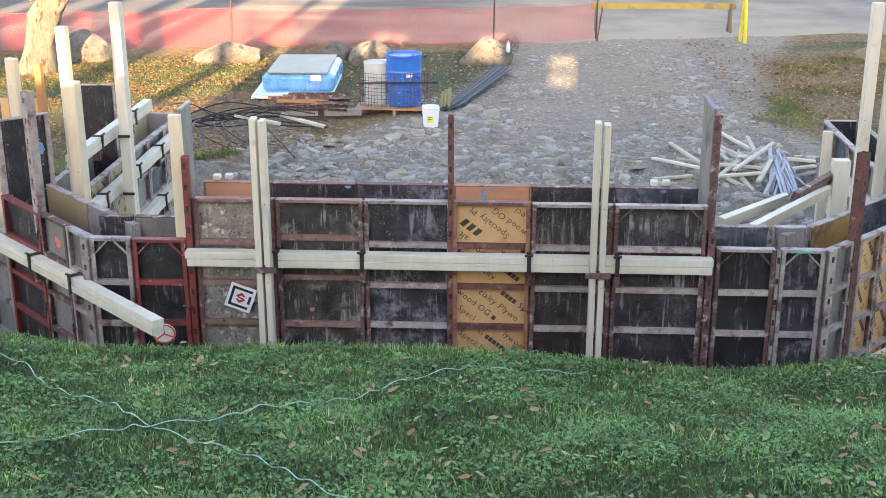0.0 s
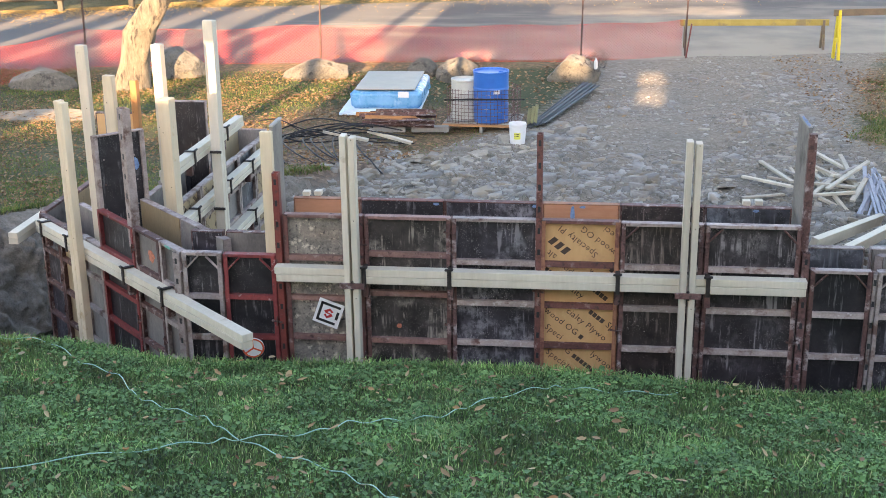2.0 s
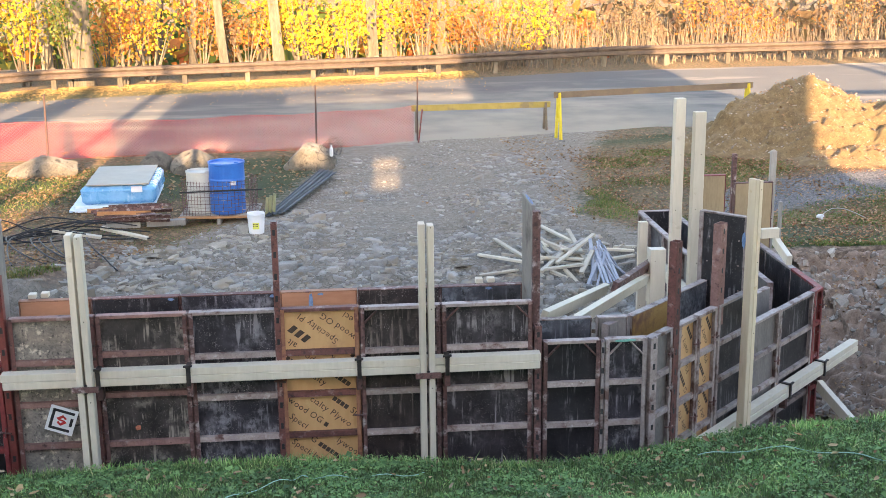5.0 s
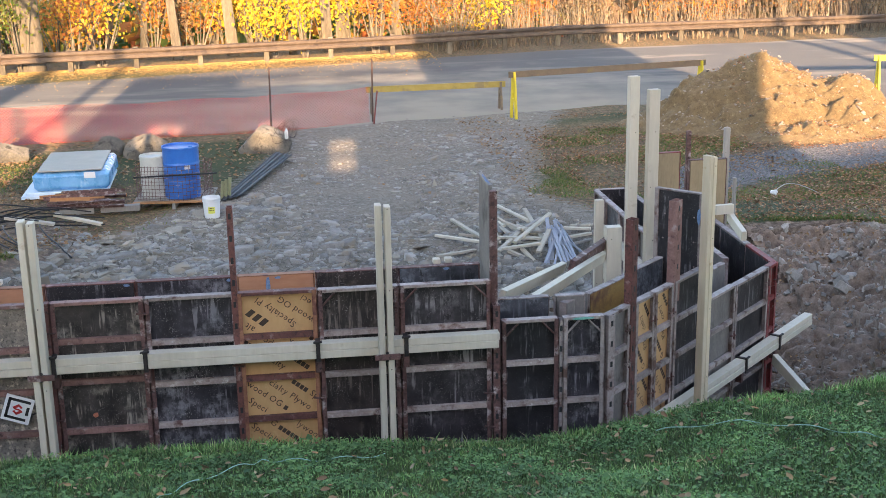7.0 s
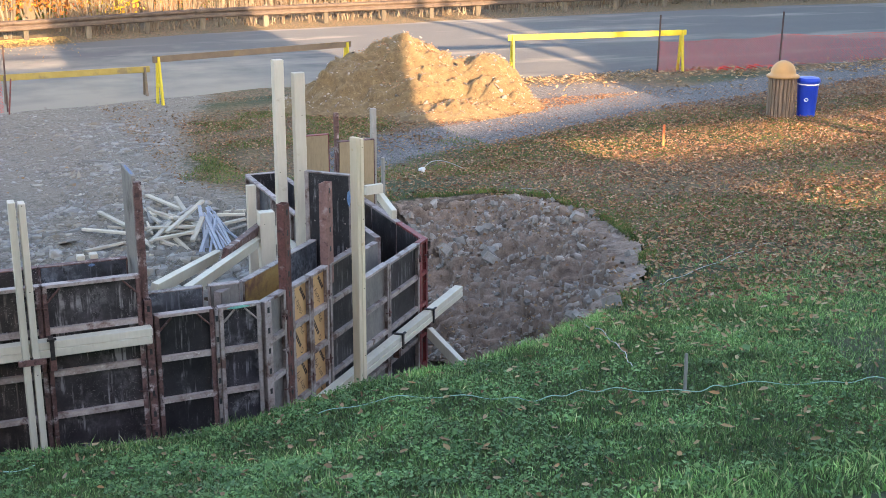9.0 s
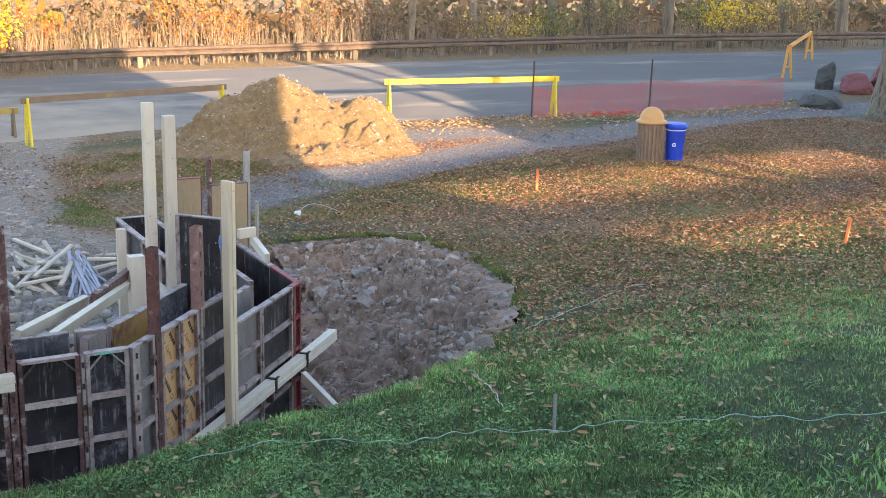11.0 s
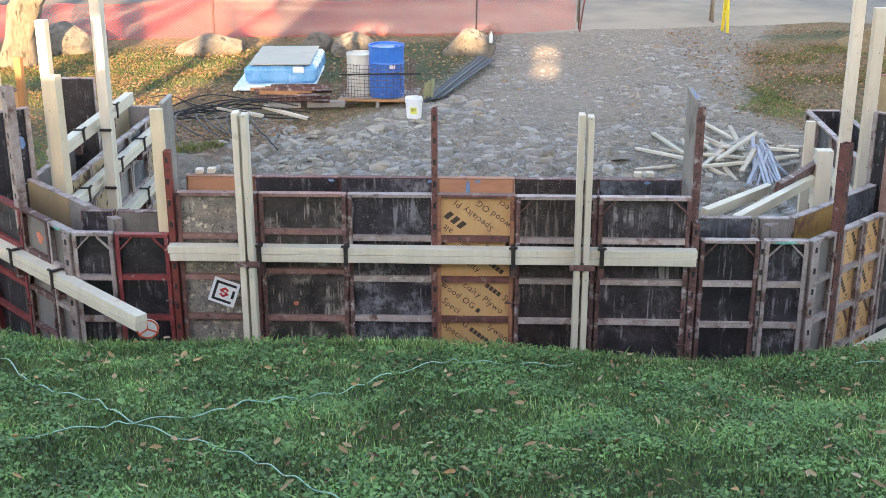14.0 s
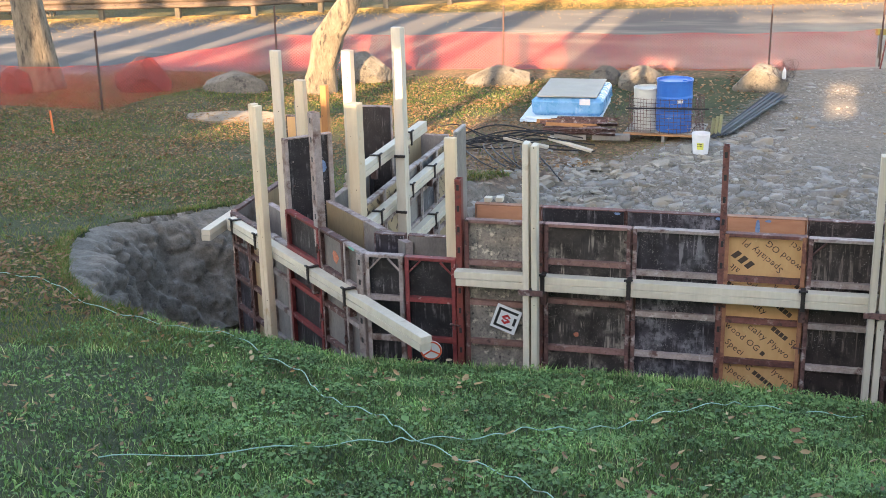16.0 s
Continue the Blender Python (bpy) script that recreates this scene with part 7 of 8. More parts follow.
# ---- trees ----
def tree(x, y, pts, radii, bark, leaves, label, seed, crown_c, crown_r, n_leaf, limbs=5, leaf=0.10, z=None):
    r = random.Random(seed)
    z0 = gz(x, y) - 0.1 if z is None else z
    e = thing("tree", label, "tree", pose(x, y, z0))
    bm = tube(bmesh.new(), pts, radii, 14, 0.28)
    # root flare
    part("trunk", bm, bark, e, smooth=True)
    top = Vector(pts[-1])
    tips = []
    for k in range(limbs):
        a = 2 * math.pi * k / limbs + r.uniform(-0.4, 0.4)
        base = Vector(pts[-1]) * 0.75 + Vector(pts[-2]) * 0.25 if k % 2 else Vector(pts[-1])
        d = Vector((math.cos(a), math.sin(a), r.uniform(0.5, 1.1)))
        lp = [base, base + d * crown_r * 0.35, base + d * crown_r * 0.7 + Vector((0, 0, 0.3))]
        tips += lp[1:]
        part("limb", tube(bm_ := bmesh.new(), lp, [radii[-1] * 0.7, radii[-1] * 0.4, radii[-1] * 0.15], 8, 0.2), bark, e, smooth=True)
    g = np.random.default_rng(seed)
    clumps = g.normal(size=(max(6, n_leaf // 60), 3))
    clumps /= np.linalg.norm(clumps, axis=1, keepdims=True)
    clumps = clumps * g.uniform(0.3, 1.0, (len(clumps), 1)) * np.array([1, 1, 0.75]) * crown_r + np.array(crown_c)
    c = clumps[g.integers(0, len(clumps), n_leaf)] + g.normal(size=(n_leaf, 3)) * crown_r * 0.16
    ob = new("crown", leaf_mesh("crown", c, g.uniform(0.6, 1.3, n_leaf) * leaf, leaves, g))
    ob.parent = e
    return e


# leaning tree on the verge, and two more at the edges
tree(-8.72, 22.7, [(0, 0, 0), (0.03, 0, 0.2), (0.10, 0, 0.6), (0.24, 0, 1.15), (0.44, 0.02, 1.5), (0.75, 0.05, 1.95), (1.05, 0.1, 2.6), (1.2, 0.2, 4.4)],
     [0.44, 0.33, 0.29, 0.31, 0.25, 0.22, 0.20, 0.16], "bark", "leaf_orange", "leaning sunlit tree with furrowed tan bark and a broken stub", 3, (1.0, 0.2, 6.2), 2.6, 900, 6, 0.12)
tree(-14.6, 22.2, [(0, 0, 0), (-0.02, 0, 0.3), (-0.08, 0, 1.0), (-0.18, 0, 2.0), (-0.2, 0.1, 3.4), (-0.1, 0.2, 5)],
     [0.56, 0.42, 0.36, 0.32, 0.28, 0.2], "bark", "leaf_orange", "stout tree with mottled grey bark behind the orange fence", 4, (-0.1, 0.2, 7), 2.8, 900, 6, 0.12)
tree(26.9, 23.2, [(0, 0, 0), (0.02, 0, 0.3), (0.08, 0, 1.2), (0.25, 0, 2.4), (0.3, 0.1, 4), (0.35, 0.2, 5.5)],
     [0.62, 0.46, 0.40, 0.36, 0.30, 0.22], "bark", "leaf_brown", "stout tree with grey lichen-spotted bark on the leafy lawn", 5, (0.3, 0.2, 7.5), 3.0, 900, 6, 0.12)
# the woods behind the guardrail
WOODS = [(-7.47, 39.6, 0.42, 0), (-9.0, 42, 0.2, 1), (-5.6, 43.0, 0.14, 0), (-6.4, 45.0, 0.22, 2), (-4.4, 42.5, 0.12, 1), (-3.2, 41.8, 0.16, 0), (-2.2, 45.0, 0.18, 0), (-1.4, 42.6, 0.20, 0),
         (-0.6, 44.5, 0.14, 0), (0.6, 42.4, 0.14, 1), (1.8, 43.3, 0.20, 0), (2.4, 44.8, 0.26, 0), (3.4, 42.8, 0.28, 2), (4.4, 45.5, 0.2, 1), (-11.5, 40, 0.26, 0), (-14, 38.5, 0.2, 1), (-17.5, 37.0, 0.3, 0),
         (-21, 36.0, 0.2, 0), (-25, 35.0, 0.28, 2), (6.5, 47, 0.16, 1), (9, 50, 0.15, 3), (13, 51, 0.14, 3), (17, 52, 0.16, 3), (21, 50, 0.15, 3), (25.5, 48.5, 0.2, 3), (29, 49, 0.2, 4), (32, 47, 0.24, 3),
         (35.5, 48, 0.22, 4), (38.5, 47.0, 0.26, 3), (41.5, 46.5, 0.24, 4), (45, 46, 0.28, 3), (50, 47, 0.3, 4), (-30, 35, 0.3, 1), (36.8, 51, 0.3, 4), (43, 50, 0.26, 3)]
LEAVES = ["leaf_yellow", "leaf_yellow", "leaf_green", "leaf_brown", "leaf_green"]
for i, (x, y, rad, k) in enumerate(WOODS):
    g = random.Random(i + 50)
    lean = g.uniform(-0.35, 0.35)
    tree(x, y, [(0, 0, 0), (lean * 0.1, 0, 0.4), (lean * 0.5, 0, 2.0), (lean, 0.1, 4.5), (lean * 1.2, 0.2, 7)], [rad * 1.25, rad, rad * 0.9, rad * 0.75, rad * 0.5], "bark_woods", LEAVES[k],
         ("pale straight trunk with yellow autumn leaves behind the guardrail", "slender tree with yellow leaves behind the guardrail", "dark-green leaved tree behind the guardrail",
          "thin bare brownish tree behind the guardrail", "tree with thin yellow-green leaves behind the guardrail")[k], i + 200, (lean, 0.2, 7.5), 2.4, 420, 4, 0.16)


def shrub(x, y, w, h, leaves, n, label, seed, leaf=0.11, twigs=10):
    g = np.random.default_rng(seed)
    r = random.Random(seed)
    z = gz(x, y)
    e = thing("shrub", label, "shrub", pose(x, y, z))
    tips = []
    for k in range(twigs):
        a, s = r.uniform(0, 6.28), r.uniform(0.3, 1.0)
        p = [(0.1 * math.cos(a), 0.1 * math.sin(a), -0.05), (0.3 * s * w * math.cos(a), 0.3 * s * w * math.sin(a), h * 0.5), (0.5 * s * w * math.cos(a), 0.5 * s * w * math.sin(a), h * r.uniform(0.75, 1.05))]
        tips += [p[1], p[2], tuple((np.array(p[1]) + np.array(p[2])) / 2)]
        part("stem", tube(bmesh.new(), p, [0.03, 0.018, 0.006], 5), "bark_woods", e)
    tips = np.array(tips)
    c = tips[g.integers(0, len(tips), n)] + g.normal(size=(n, 3)) * np.array([w * 0.13, w * 0.13, h * 0.12])
    c[:, 2] = np.maximum(c[:, 2], 0.05)
    ob = new("foliage", leaf_mesh("foliage", c, g.uniform(0.6, 1.3, n) * leaf, leaves, g))
    ob.parent = e
    return e


g = random.Random(77)
for i in range(20):
    x = -9.5 + i * 0.85 + g.uniform(-0.4, 0.4)
    y = float(np.interp(x, *zip(*RAIL))) + 1.2 + g.uniform(0, 4.5)
    kind = ("leaf_yellow", "leaf_yellow", "leaf_green", "leaf_yellow", "leaf_orange", "leaf_brown")[g.randrange(6)]
    if 4.0 < x < 6.0:
        kind = "leaf_orange"
    shrub(x, y, g.uniform(1.6, 2.8), g.uniform(1.8, 3.2), kind, 520, {"leaf_yellow": "bushy sapling with bright yellow autumn leaves", "leaf_green": "low olive-green bush in the woods",
          "leaf_orange": "bush with sunlit-tinted orange autumn leaves", "leaf_brown": "dry brown bush in the woods"}[kind], 300 + i)
for i in range(26):
    x = 6.5 + i * 1.6 + g.uniform(-0.6, 0.6)
    y = float(np.interp(x, *zip(*RAIL))) + 1.3 + g.uniform(0, 5)
    kind = ("leaf_brown", "leaf_brown", "leaf_green", "leaf_orange", "leaf_brown")[g.randrange(5)] if x < 28 else ("leaf_green", "leaf_brown", "leaf_yellow")[g.randrange(3)]
    shrub(x, y, g.uniform(1.8, 3.0), g.uniform(1.3, 2.4), kind, 420, {"leaf_yellow": "bush with yellow-green leaves behind the guardrail", "leaf_green": "olive-green bush behind the guardrail",
          "leaf_orange": "bush with russet leaves behind the guardrail", "leaf_brown": "dry brown brush behind the guardrail"}[kind], 400 + i, 0.09, 14)
for i in range(13):
    x = -13 - i * 1.7 + g.uniform(-0.5, 0.5)
    y = float(np.interp(x, *zip(*RAIL))) + 1.2 + g.uniform(0, 3)
    kind = ("leaf_green", "leaf_yellow", "leaf_green")[i % 3]
    shrub(x, y, 2.4, g.uniform(1.2, 2.2), kind, 420, "low yellow-green bush behind the guardrail", 500 + i)

# distant wooded slope: brush and leaf masses past the trees
bd = np.random.default_rng(21)
n = 26000
x = bd.uniform(-60, 80, n)
y = bd.uniform(49, 72, n)
c = np.stack([x, y, np.interp(y, SLOPE_Y, SLOPE_Z) + np.abs(bd.normal(size=n)) * 1.6], -1)
left = x < 12
for nm, sel, mat, lab in (("far_brush", (~left), "leaf_brown", "far brown brush on the slope below the road"), ("far_foliage", left & (bd.uniform(size=n) < 0.55), "leaf_green", "far dark green undergrowth on the slope"),
                          ("far_leaves", left & (bd.uniform(size=n) < 0.5), "leaf_orange", "far russet leaves on the wooded slope")):
    tagged(new(nm, leaf_mesh(nm, c[sel], bd.uniform(0.25, 0.6, int(sel.sum())), mat, bd)), lab, "undergrowth", kind="stuff")
n = 2600
x = bd.uniform(5, 48, n)
y = np.interp(x, *zip(*RAIL)) + bd.uniform(0.5, 7, n)
z0 = ground_z(x, y)
ln = bd.uniform(0.5, 1.9, n)
dx, dy = bd.normal(size=n) * 0.22, bd.normal(size=n) * 0.2
w = 0.018
V = np.stack([np.stack([x - w, y, z0], -1), np.stack([x + w, y, z0], -1), np.stack([x + dx, y + dy, z0 + ln], -1)], 1).reshape(-1, 3)
tagged(new("dry_stalks", tri_mesh("dry_stalks", V, np.arange(n * 3).reshape(-1, 3), "twig")), "thin dry stalks and twigs behind the guardrail", "brush", kind="stuff")

# ---- grass ----
def blades(name, x, y, h, w, mat, label, seed, lean=0.5):
    g = np.random.default_rng(seed)
    n = len(x)
    z = ground_z(x, y) - 0.01
    a = g.uniform(0, 2 * np.pi, n)
    l = g.normal(size=n) * lean * h
    b = g.uniform(0, 2 * np.pi, n)
    tx, ty = np.cos(b) * l, np.sin(b) * l
    wx, wy = np.cos(a) * w / 2, np.sin(a) * w / 2
    v = np.empty((n, 5, 3))
    v[:, 0] = np.stack([x - wx, y - wy, z], -1)
    v[:, 1] = np.stack([x + wx, y + wy, z], -1)
    v[:, 2] = np.stack([x - wx * 0.8 + tx * 0.4, y - wy * 0.8 + ty * 0.4, z + h * 0.6], -1)
    v[:, 3] = np.stack([x + wx * 0.8 + tx * 0.4, y + wy * 0.8 + ty * 0.4, z + h * 0.6], -1)
    v[:, 4] = np.stack([x + tx, y + ty, z + h], -1)
    f = (np.arange(n)[:, None] * 5 + np.array([[0, 1, 3, 0, 3, 2, 2, 3, 4]])).reshape(-1, 3)
    return tagged(new(name, tri_mesh(name, v.reshape(-1, 3), f, mat)), label, "grass", kind="stuff")


def lawn_ok(x, y):
    return inside(x, y, DIG) < 0.02


def pick(n, x0, x1, y0, y1, seed, want=None):
    g = np.random.default_rng(seed)
    x, y = g.uniform(x0, x1, n), g.uniform(y0, y1, n)
    ok = lawn_ok(x, y)
    if want is not None:
        ok &= want(x, y) > g.uniform(0, 1, n)
    return x[ok], y[ok]


gg = np.random.default_rng(9)
NEAR = lambda x, y: np.where((x < -2.6 - 0.35 * (y - 4)) | (x > 4.2 + 0.55 * (y - 3)), 0.25, 1.0)
x, y = pick(200000, -4.8, 8.2, 3.6, 8.2, 31, lambda x, y: NEAR(x, y) * np.clip(0.6 + 0.75 * rough(x, y, 0.35, 1), 0.12, 1))
blades("lawn_grass", x, y, gg.uniform(0.018, 0.050, len(x)) * (1 + 0.55 * rough(x, y, 0.5, 2)), gg.uniform(0.0035, 0.007, len(x)), "grass", "lush green lawn grass with uneven tufts", 32, 0.9)
# Short turf whose darker colour also stands for shade under the longer blades.
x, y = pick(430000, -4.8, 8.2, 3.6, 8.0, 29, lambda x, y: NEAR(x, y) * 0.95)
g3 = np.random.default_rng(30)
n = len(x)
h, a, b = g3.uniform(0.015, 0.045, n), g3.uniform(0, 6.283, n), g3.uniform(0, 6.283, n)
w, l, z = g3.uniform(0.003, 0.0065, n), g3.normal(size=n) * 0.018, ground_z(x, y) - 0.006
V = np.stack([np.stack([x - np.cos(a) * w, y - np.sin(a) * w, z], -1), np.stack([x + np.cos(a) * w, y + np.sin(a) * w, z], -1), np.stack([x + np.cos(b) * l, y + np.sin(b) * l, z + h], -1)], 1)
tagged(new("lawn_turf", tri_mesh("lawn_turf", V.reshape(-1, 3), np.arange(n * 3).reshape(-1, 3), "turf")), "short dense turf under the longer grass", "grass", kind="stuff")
x, y = pick(190000, -13, -3.5, 6.5, 16, 33, lambda x, y: np.clip(0.6 + 0.5 * rough(x, y, 1.1, 1), 0.1, 1) * np.interp(y, [7, 11], [1, 0.7]))
blades("lawn_grass", x, y, gg.uniform(0.025, 0.06, len(x)), gg.uniform(0.006, 0.012, len(x)), "grass_dry", "yellowing lawn grass under fallen leaves", 34, 0.9)
x, y = pick(185000, 4.8, 13, 6.4, 13, 35, lambda x, y: np.clip(0.65 + 0.6 * rough(x, y, 0.7, 1), 0.1, 1) * np.interp(y - 0.25 * (x - 6), [7, 8.2, 9.5, 12], [0.85, 0.5, 0.12, 0.03]))
blades("lawn_grass", x, y, gg.uniform(0.02, 0.055, len(x)), gg.uniform(0.005, 0.009, len(x)), "grass", "thinning lawn grass under fallen leaves", 36, 0.9)
x, y = pick(210000, 5.0, 14, 7.2, 13, 48, lambda x, y: np.clip(0.5 + 0.8 * rough(x, y, 0.8, 0), 0.1, 1) * np.interp(y, [7.0, 8.2, 11, 13], [0.1, 0.75, 0.55, 0.35]))
blades("lawn_grass", x, y, gg.uniform(0.02, 0.05, len(x)), gg.uniform(0.005, 0.010, len(x)), "grass_dry", "olive and straw lawn grass under fallen leaves", 49, 1.0)
x, y = pick(170000, 6, 22, 10.5, 21.8, 37, lambda x, y: np.clip(0.45 + 0.9 * rough(x, y, 1.2, 2) + 0.8 * np.clip(1.4 - np.hypot((x - 12.5) / 3.6, (y - 19.6) / 1.5), 0, 1), 0.05, 1) * (y < np.interp(x, [5, 8, 11, 15, 24], [17, 19.3, 20.3, 22.2, 24.5])))
blades("lawn_grass", x, y, gg.uniform(0.02, 0.05, len(x)), gg.uniform(0.009, 0.016, len(x)), "grass_dry", "thin olive lawn grass among leaves", 38, 1.0)
x, y = pick(110000, -14, -1.5, 16, 25, 44, lambda x, y: np.clip(0.45 + 0.6 * rough(x, y, 1.4, 2) + 0.5 * np.clip(1.3 - np.hypot((x + 6.5) / 3.2, (y - 22.3) / 1.8), 0, 1), 0.03, 1) * np.where(x > np.interp(y, [16, 18, 20.5, 25], [-6.5, -5.5, -4.6, -3.0]), 0.12, 1))
blades("verge_grass", x, y, gg.uniform(0.025, 0.065, len(x)), gg.uniform(0.008, 0.014, len(x)), "grass_dry", "patchy yellow-green verge grass", 45, 0.9)
x, y = pick(90000, 3.8, 9.8, 17.2, 25.5, 46, lambda x, y: np.clip(1.6 * rough(x, y, 1.2, 0), 0.02, 1) * (x + 0.5 * rough(x, y, 0.6, 1) > np.interp(y, [17, 19, 24, 28], [4.7, 4.3, 5.2, 6.7])))
blades("verge_grass", x, y, gg.uniform(0.025, 0.06, len(x)), gg.uniform(0.008, 0.014, len(x)), "grass_dry", "green grass patches between the drive and the soil mound", 47, 0.9)
x, y = pick(60000, -14, 14, -2.6, 4.2, 65)
blades("lawn_grass", x, y, gg.uniform(0.03, 0.07, len(x)), gg.uniform(0.012, 0.022, len(x)), "grass", "green lawn grass running up to the house", 66, 0.9)
# clover and small weeds in the near lawn
x, y = pick(210000, -4.8, 8.0, 3.6, 7.4, 39, lambda x, y: NEAR(x, y) * np.interp(x, [2.0, 4.5], [1, 0.4]) * np.clip(0.42 + 0.6 * rough(x, y, 0.38, 0) + 0.7 * rough(x, y, 0.13, 1), 0.02, 1))
c = np.stack([x, y, ground_z(x, y) + gg.uniform(0.012, 0.042, len(x))], -1)
tagged(new("clover", leaf_mesh("clover", c, 0.008 + gg.gamma(2.0, 0.0040, len(x)), "clover", gg, 0.6, 1.15)), "small round clover leaves among the grass", "clover", kind="stuff")
# fringe of longer blades over the edge of the dig
t = gg.uniform(0, 1, 9000)
ex = np.interp(t, [0, 0.5, 0.8, 1.0], [-4.4, 3.2, 4.6, 5.3])
ey = np.interp(ex, [-4.4, -4.0, 3.2, 3.7, 4.5, 5.1, 6.1, 6.7], [7.7, 7.33, 7.33, 7.55, 7.80, 8.05, 8.9, 9.6]) - np.abs(gg.normal(size=9000)) * 0.07
blades("edge_grass", ex, ey, gg.uniform(0.03, 0.085, 9000), gg.uniform(0.004, 0.008, 9000), "grass", "longer grass fringe along the edge of the dig", 41, 0.6)

# ragged grass along the far rims of the dig
rims = []
for (xa, ya), (xb, yb) in zip(DIG, DIG[1:]):
    if (xa < -4.4 or xa > 4.9) and ya < 15.7:
        n = int(900 * math.hypot(xb - xa, yb - ya))
        t = gg.uniform(0, 1, n)
        d = gg.normal(size=n) * 0.07
        ln = math.hypot(xb - xa, yb - ya)
        rims.append(np.stack([xa + (xb - xa) * t - (yb - ya) / ln * d, ya + (yb - ya) * t + (xb - xa) / ln * d], -1))
rims = np.concatenate(rims)
rims = rims[(inside(rims[:, 0], rims[:, 1], DIG) < 0.03) & (rough(rims[:, 0], rims[:, 1], 0.5, 1) > -0.25)]
blades("edge_grass", rims[:, 0], rims[:, 1], gg.uniform(0.03, 0.09, len(rims)), gg.uniform(0.006, 0.011, len(rims)), "grass_dry", "ragged dry grass hanging over the rim of the dig", 42, 0.9)

# ---- fallen leaves ----
def fallen(name, n, x0, x1, y0, y1, size, mat, label, seed, want=None, lift=0.03):
    g = np.random.default_rng(seed)
    x, y = pick(n, x0, x1, y0, y1, seed, want)
    c = np.stack([x, y, ground_z(x, y) + g.uniform(0.005, lift, len(x))], -1)
    return tagged(new(name, curled_leaves(name, c, g.uniform(0.6, 1.3, len(x)) * size * 1.15, mat, g)), label, "fallen leaves", kind="stuff")


fallen("fallen_leaves", 560, -4.6, 7, 4.2, 7.6, 0.036, "litter_bright", "scattered tan and orange leaves on the lawn", 51, lift=0.085)
fallen("fallen_leaves", 2600, -4.6, 7, 4.0, 7.5, 0.026, "litter_dull", "small dry brown scraps in the lawn", 58, lambda x, y: np.clip(0.3 + 1.2 * rough(x, y, 0.4, 2), 0, 1), 0.045)
PATH_Y = lambda x: np.interp(x, [5, 8, 11, 15, 24], [18, 20.3, 21.3, 23.2, 25.5])
fallen("fallen_leaves", 150000, 5.0, 26, 7.5, 24.5, 0.038, "litter", "thick carpet of brown and orange fallen leaves", 52,
       lambda x, y: np.clip(np.interp(x - 0.35 * (y - 8), [4, 7.5, 9], [0.35, 0.7, 0.9]) * np.interp(y, [6.5, 9, 12], [0.06, 0.6, 1]) + 0.45 * rough(x, y, 1.2, 0), 0.01, 1)
       * np.where(np.abs(y - PATH_Y(x)) < 0.9, 0.10, 1), 0.05)
fallen("fallen_leaves", 3000, 4.6, 14, 6.5, 11.5, 0.038, "litter_bright", "loose tan leaves on the thinning lawn", 59, None, 0.06)
fallen("fallen_leaves", 1300, 5.5, 26, 10, 22, 0.055, "litter_bright", "brighter tan leaves over the brown carpet", 60, lambda x, y: np.where(np.abs(y - PATH_Y(x)) < 0.9, 0.15, np.clip(0.5 + rough(x, y, 1.0, 1), 0, 1)), 0.06)
fallen("fallen_leaves", 74000, -16, -3.0, 7.4, 25, 0.037, "litter_dull", "brown leaves strewn over the yellowing lawn", 53, lambda x, y: np.clip(0.5 + 0.8 * rough(x, y, 1.1, 1), 0.05, 1), 0.05)
fallen("fallen_leaves", 9000, 4.0, 9.5, 17.0, 27.5, 0.042, "litter_dull", "brown leaves drifted beside the drive", 54, lambda x, y: np.clip(0.45 + 0.9 * rough(x, y, 0.8, 2), 0, 1), 0.04)
fallen("fallen_leaves", 5000, 12.4, 28, 24.0, 27.8, 0.07, "litter_bright", "orange leaves drifted along the road edge", 61, lambda x, y: np.clip(1 - np.abs(y - np.interp(x, *zip(*ROAD_NEAR)) + 0.7) / 1.3, 0.08, 1), 0.06)
spots = [on_bank.randrange(len(bank)) for k in range(4200)]
spots = [k for k in spots if noise.noise(bank[k] * 1.1 + Vector((5, 0, 0))) > on_bank.uniform(-0.5, 0.45)]
tagged(new("fallen_leaves", leaf_mesh("fallen_leaves", np.array([tuple(bank[k] + Vector((0, 0, 0.022))) for k in spots]), gg.uniform(0.018, 0.045, len(spots)), "litter_dull", gg, 0.6)), "brown leaves caught on the dug bank", "fallen leaves", kind="stuff")
n = 1600
x, y = rng.uniform(9.6, 13.4, n), rng.uniform(22.8, 26.5, n)
tagged(new("fallen_leaves", leaf_mesh("fallen_leaves", np.array([(a, b, pile_z(a, b) + 0.02) for a, b in zip(x, y)]), gg.uniform(0.025, 0.06, n), "litter", gg, 0.6)), "dry leaves blown onto the soil mound", "fallen leaves", kind="stuff")
n = 30000
g2 = np.random.default_rng(55)
x = g2.uniform(-28, 5, n)
y = np.interp(x, *zip(*RAIL)) - g2.exponential(0.75, n) + 0.5
tagged(new("fallen_leaves", leaf_mesh("fallen_leaves", np.stack([x, y, np.interp(y, SLOPE_Y, SLOPE_Z) + 0.09], -1), g2.uniform(0.025, 0.05, n), "litter_gold", g2, 0.7)), "golden leaves drifted along the guardrail", "fallen leaves", kind="stuff")
x, y = pick(6000, -6.0, 2.8, 16.5, 27, 56, lambda x, y: np.where(x < np.interp(y, [17, 19, 22, 27], [-2.6, -2.2, -0.6, 0.5]), np.clip(0.5 + rough(x, y, 0.7, 2), 0, 1), 0.02))
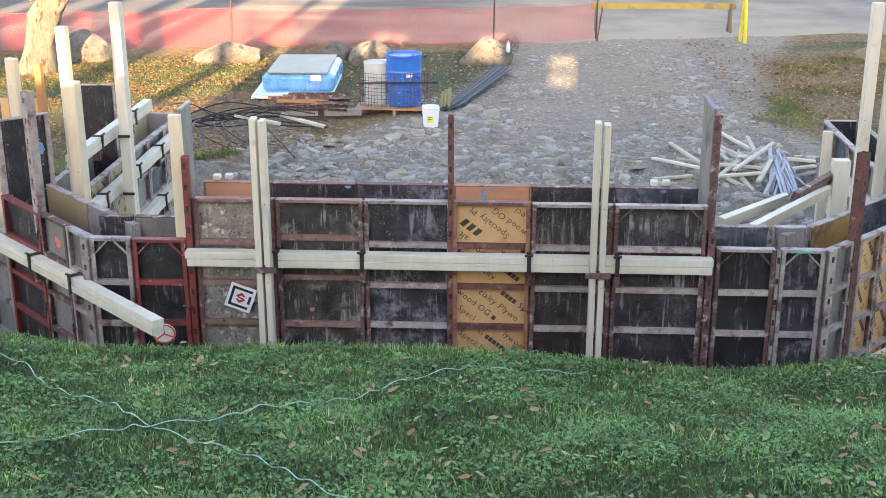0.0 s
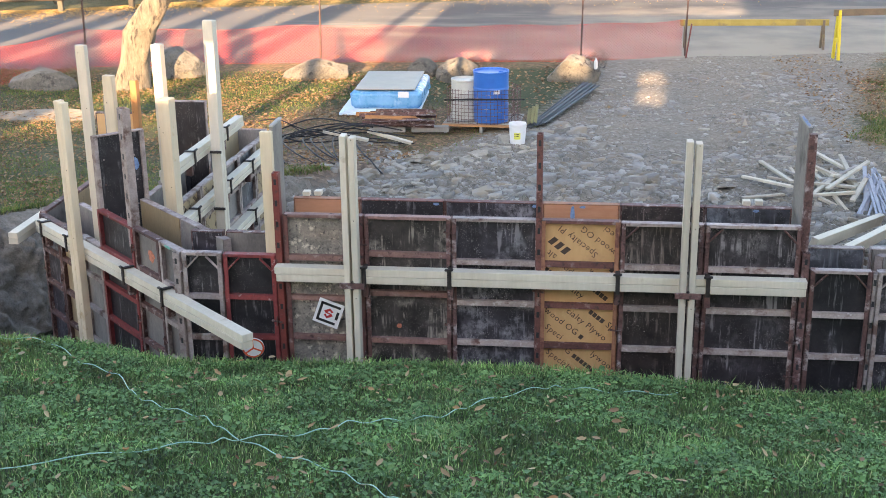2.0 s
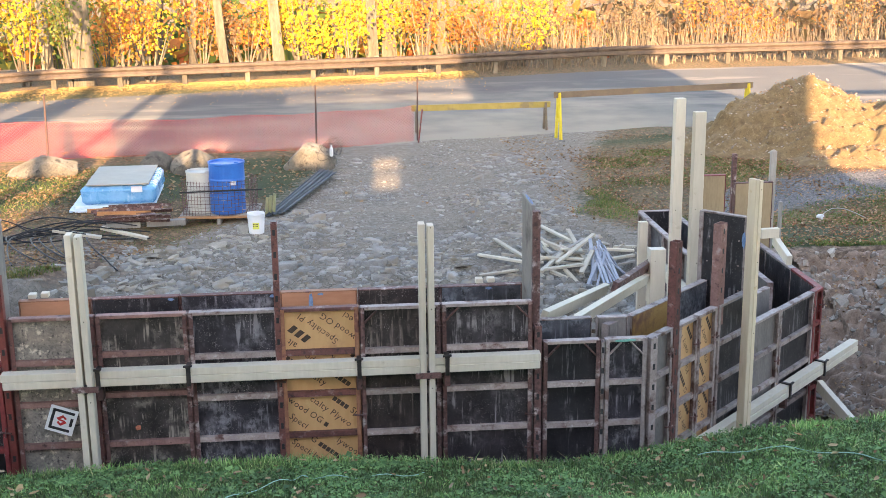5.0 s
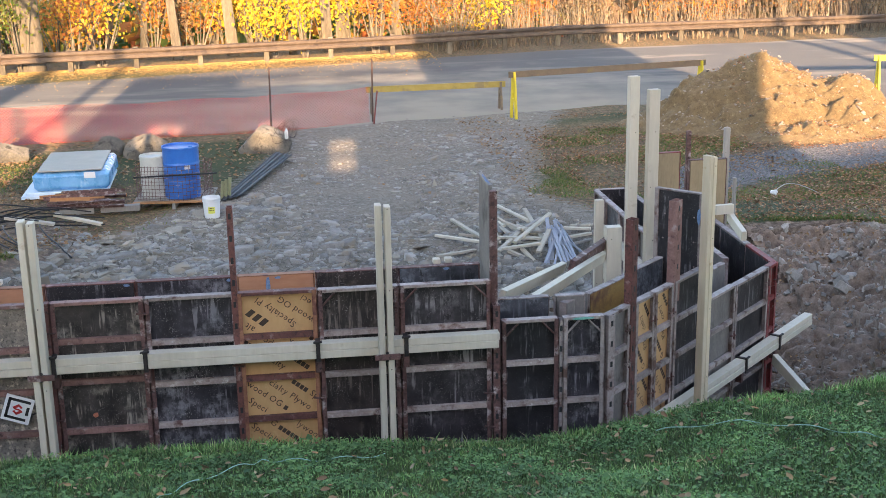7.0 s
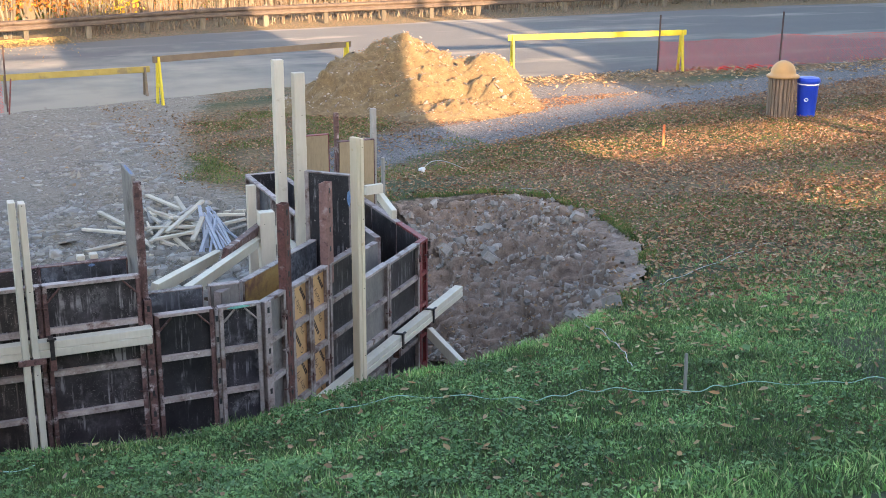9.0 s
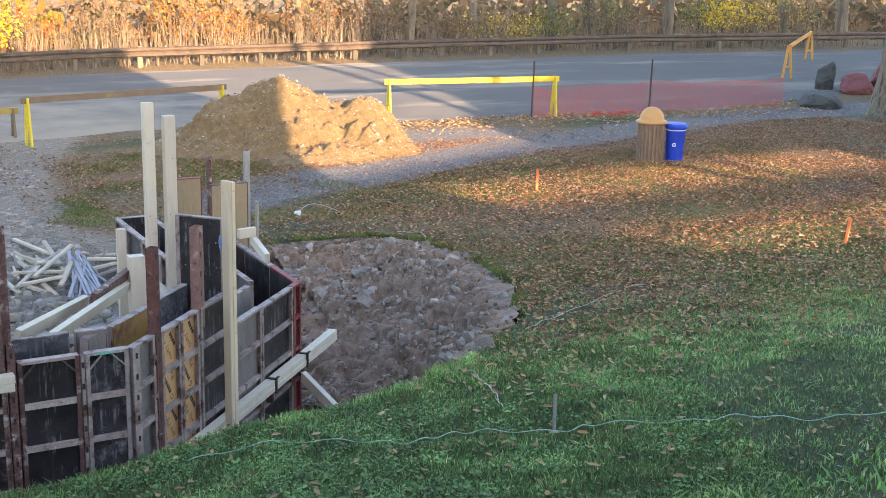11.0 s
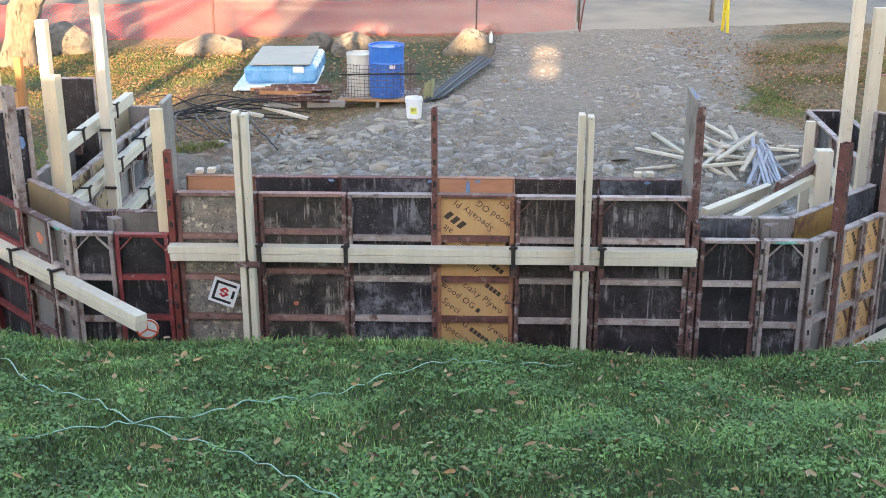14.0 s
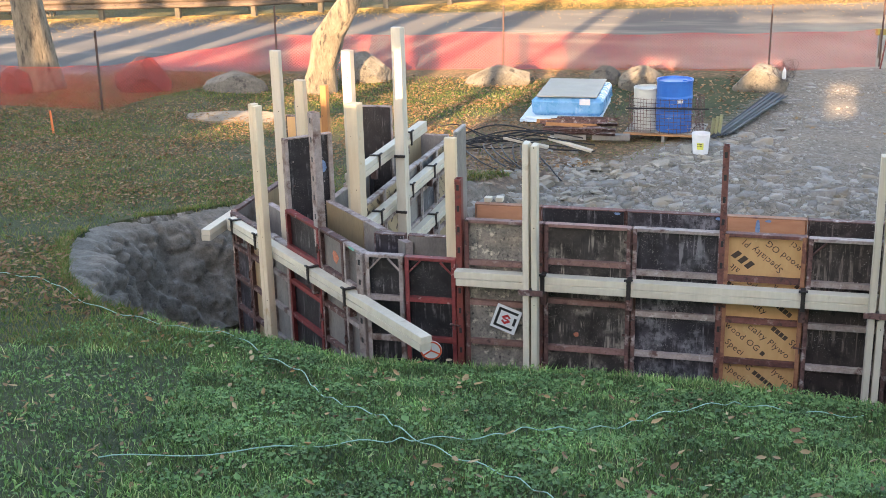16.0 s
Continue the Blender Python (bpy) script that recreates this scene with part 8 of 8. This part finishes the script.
tagged(new("fallen_leaves", leaf_mesh("fallen_leaves", np.stack([x, y, ground_z(x, y) + 0.03], -1), gg.uniform(0.035, 0.075, len(x)), "litter_dull", gg, 0.7)), "brown leaves round the pallet and boulders", "fallen leaves", kind="stuff")

# ---- unseen house walls, garage and trees, added behind the camera to shade the yard ----
def pierced_wall(e, x0, x1, z0, z1, holes):
    """A wall in the plane y = -3.4 to -3.0 with openings (x0, x1, z0, z1) that let sun patches through."""
    cuts = sorted({x0, x1, *(h[0] for h in holes), *(h[1] for h in holes)})
    for a, b in zip(cuts, cuts[1:]):
        z = z0
        for h in sorted((h for h in holes if h[0] <= a and h[1] >= b), key=lambda h: h[2]):
            part("wall", new_box(a, b, -3.4, -3.0, z, h[2]), "siding", e)
            z = h[3]
        part("wall", new_box(a, b, -3.4, -3.0, z, z1), "siding", e)


def wall_of(e, pts, y0=-3.4, y1=-3.0, mat="siding"):
    """An upright wall whose outline in x and z is given."""
    bm = bmesh.new()
    a, b = [bm.verts.new((x, y0, z)) for x, z in pts], [bm.verts.new((x, y1, z)) for x, z in pts]
    bm.faces.new(a)
    bm.faces.new(list(reversed(b)))
    for i in range(len(pts)):
        j = (i + 1) % len(pts)
        bm.faces.new((a[j], a[i], b[i], b[j]))
    bmesh.ops.recalc_face_normals(bm, faces=bm.faces)
    return part("wall", bm, mat, e)


def house():
    e = thing("house", "unseen two-part house wall added to shape the yard's shade", "house", pose(0, 0, 0))
    # Heights and openings of this added blocker follow the wanted sun patches.
    pierced_wall(e, -6.0, -3.0, 0.5, 5.1, [(-4.3, -3.7, 3.30, 3.80)])
    pierced_wall(e, -3.0, 2.2, 0.5, 4.8, [(-0.40, 0.10, 2.78, 3.03), (-0.40, 0.10, 3.10, 3.32), (-0.75, -0.40, 2.55, 2.61), (-2.42, -2.12, 2.42, 2.49), (-1.95, -1.40, 3.25, 3.75)])
    wall_of(e, [(2.2, 0.5), (8.4, 0.5), (8.4, 2.75), (9.1, 5.1), (9.1, 6.7), (2.2, 6.7)])
    part("roof", new_box(-6.2, 2.2, -3.6, -2.95, 5.1, 5.2), "roofing", e)
    part("roof", new_box(2.1, 9.0, -3.6, -2.95, 6.7, 6.85), "roofing", e)
    return e


house()
# Added wall out of view; its steps set where shade on the lawn ends.
e = thing("shade_wall", "unseen low wall added to keep sun off the lawn", "wall", pose(0, 0, 0))
part("wall", new_box(-11.0, -6.0, -3.4, -3.1, 0.5, 2.35), "siding", e)
part("wall", new_box(-40, -11.0, -3.4, -3.1, 0.5, 3.45), "siding", e)
part("wall", new_box(8.9, 40, -3.4, -3.1, 0.5, 1.62), "siding", e)
# Added blocker out of view: its outline cuts the sun patches by the mound.
e = thing("garage", "unseen slope-edged wall added to shape the shade on the right", "garage", pose(0, 0, 0))
wall_of(e, [(20, 0.5), (60, 0.5), (60, 14.5), (21.5, 14.5), (20.5, 9.2), (18.2, 6.2), (17.1, 4.8), (15.65, 3.8), (14.9, 3.75), (14.4, 3.05), (8.2, 2.68), (8.2, 2.52), (14.4, 2.58), (20, 2.62)])
# Post and beam only close gaps where sun would streak the lawn.
part("porch_post", new_box(8.4, 9.8, -3.5, -3.41, 0.5, 2.52), "siding", e)
part("porch_beam", new_box(9.8, 20.0, -3.5, -3.41, 2.06, 2.28), "siding", e)
# Trees out of view, added so their trunks throw shade streaks.
for i, (x, rad) in enumerate(((-7.2, 0.16), (-9.3, 0.30), (-11.0, 0.26), (-12.5, 0.3), (-13.9, 0.42), (-15.2, 0.35), (-16.6, 0.5), (-18.2, 0.4), (-20, 0.4), (-22, 0.6), (-25, 0.6))):
    tree(x, -8.0, [(0, 0, 0), (0.05, 0, 1.5), (0.1, 0, 4), (0.0, 0, 8), (0.1, 0, 10)], [rad * 1.3, rad, rad, rad * 0.9, rad * 0.7], "bark_woods", "leaf_brown", "unseen bare-stemmed tree added to streak the road with shade", 700 + i, (0, 0, 12), 2.4, 300, 5, 0.16, z=1.2)
for i, (x, rad) in enumerate(((15.2, 0.20), (16.3, 0.14))):
    tree(x, -8.0, [(0, 0, 0), (0.05, 0, 1.5), (0.1, 0, 4), (0.0, 0, 8), (0.1, 0, 12)], [rad * 1.3, rad, rad, rad * 0.9, rad * 0.7], "bark_woods", "leaf_brown", "unseen thin tree added to streak the right side with shade", 730 + i, (0, 0, 14), 2.4, 200, 5, 0.16, z=1.2)
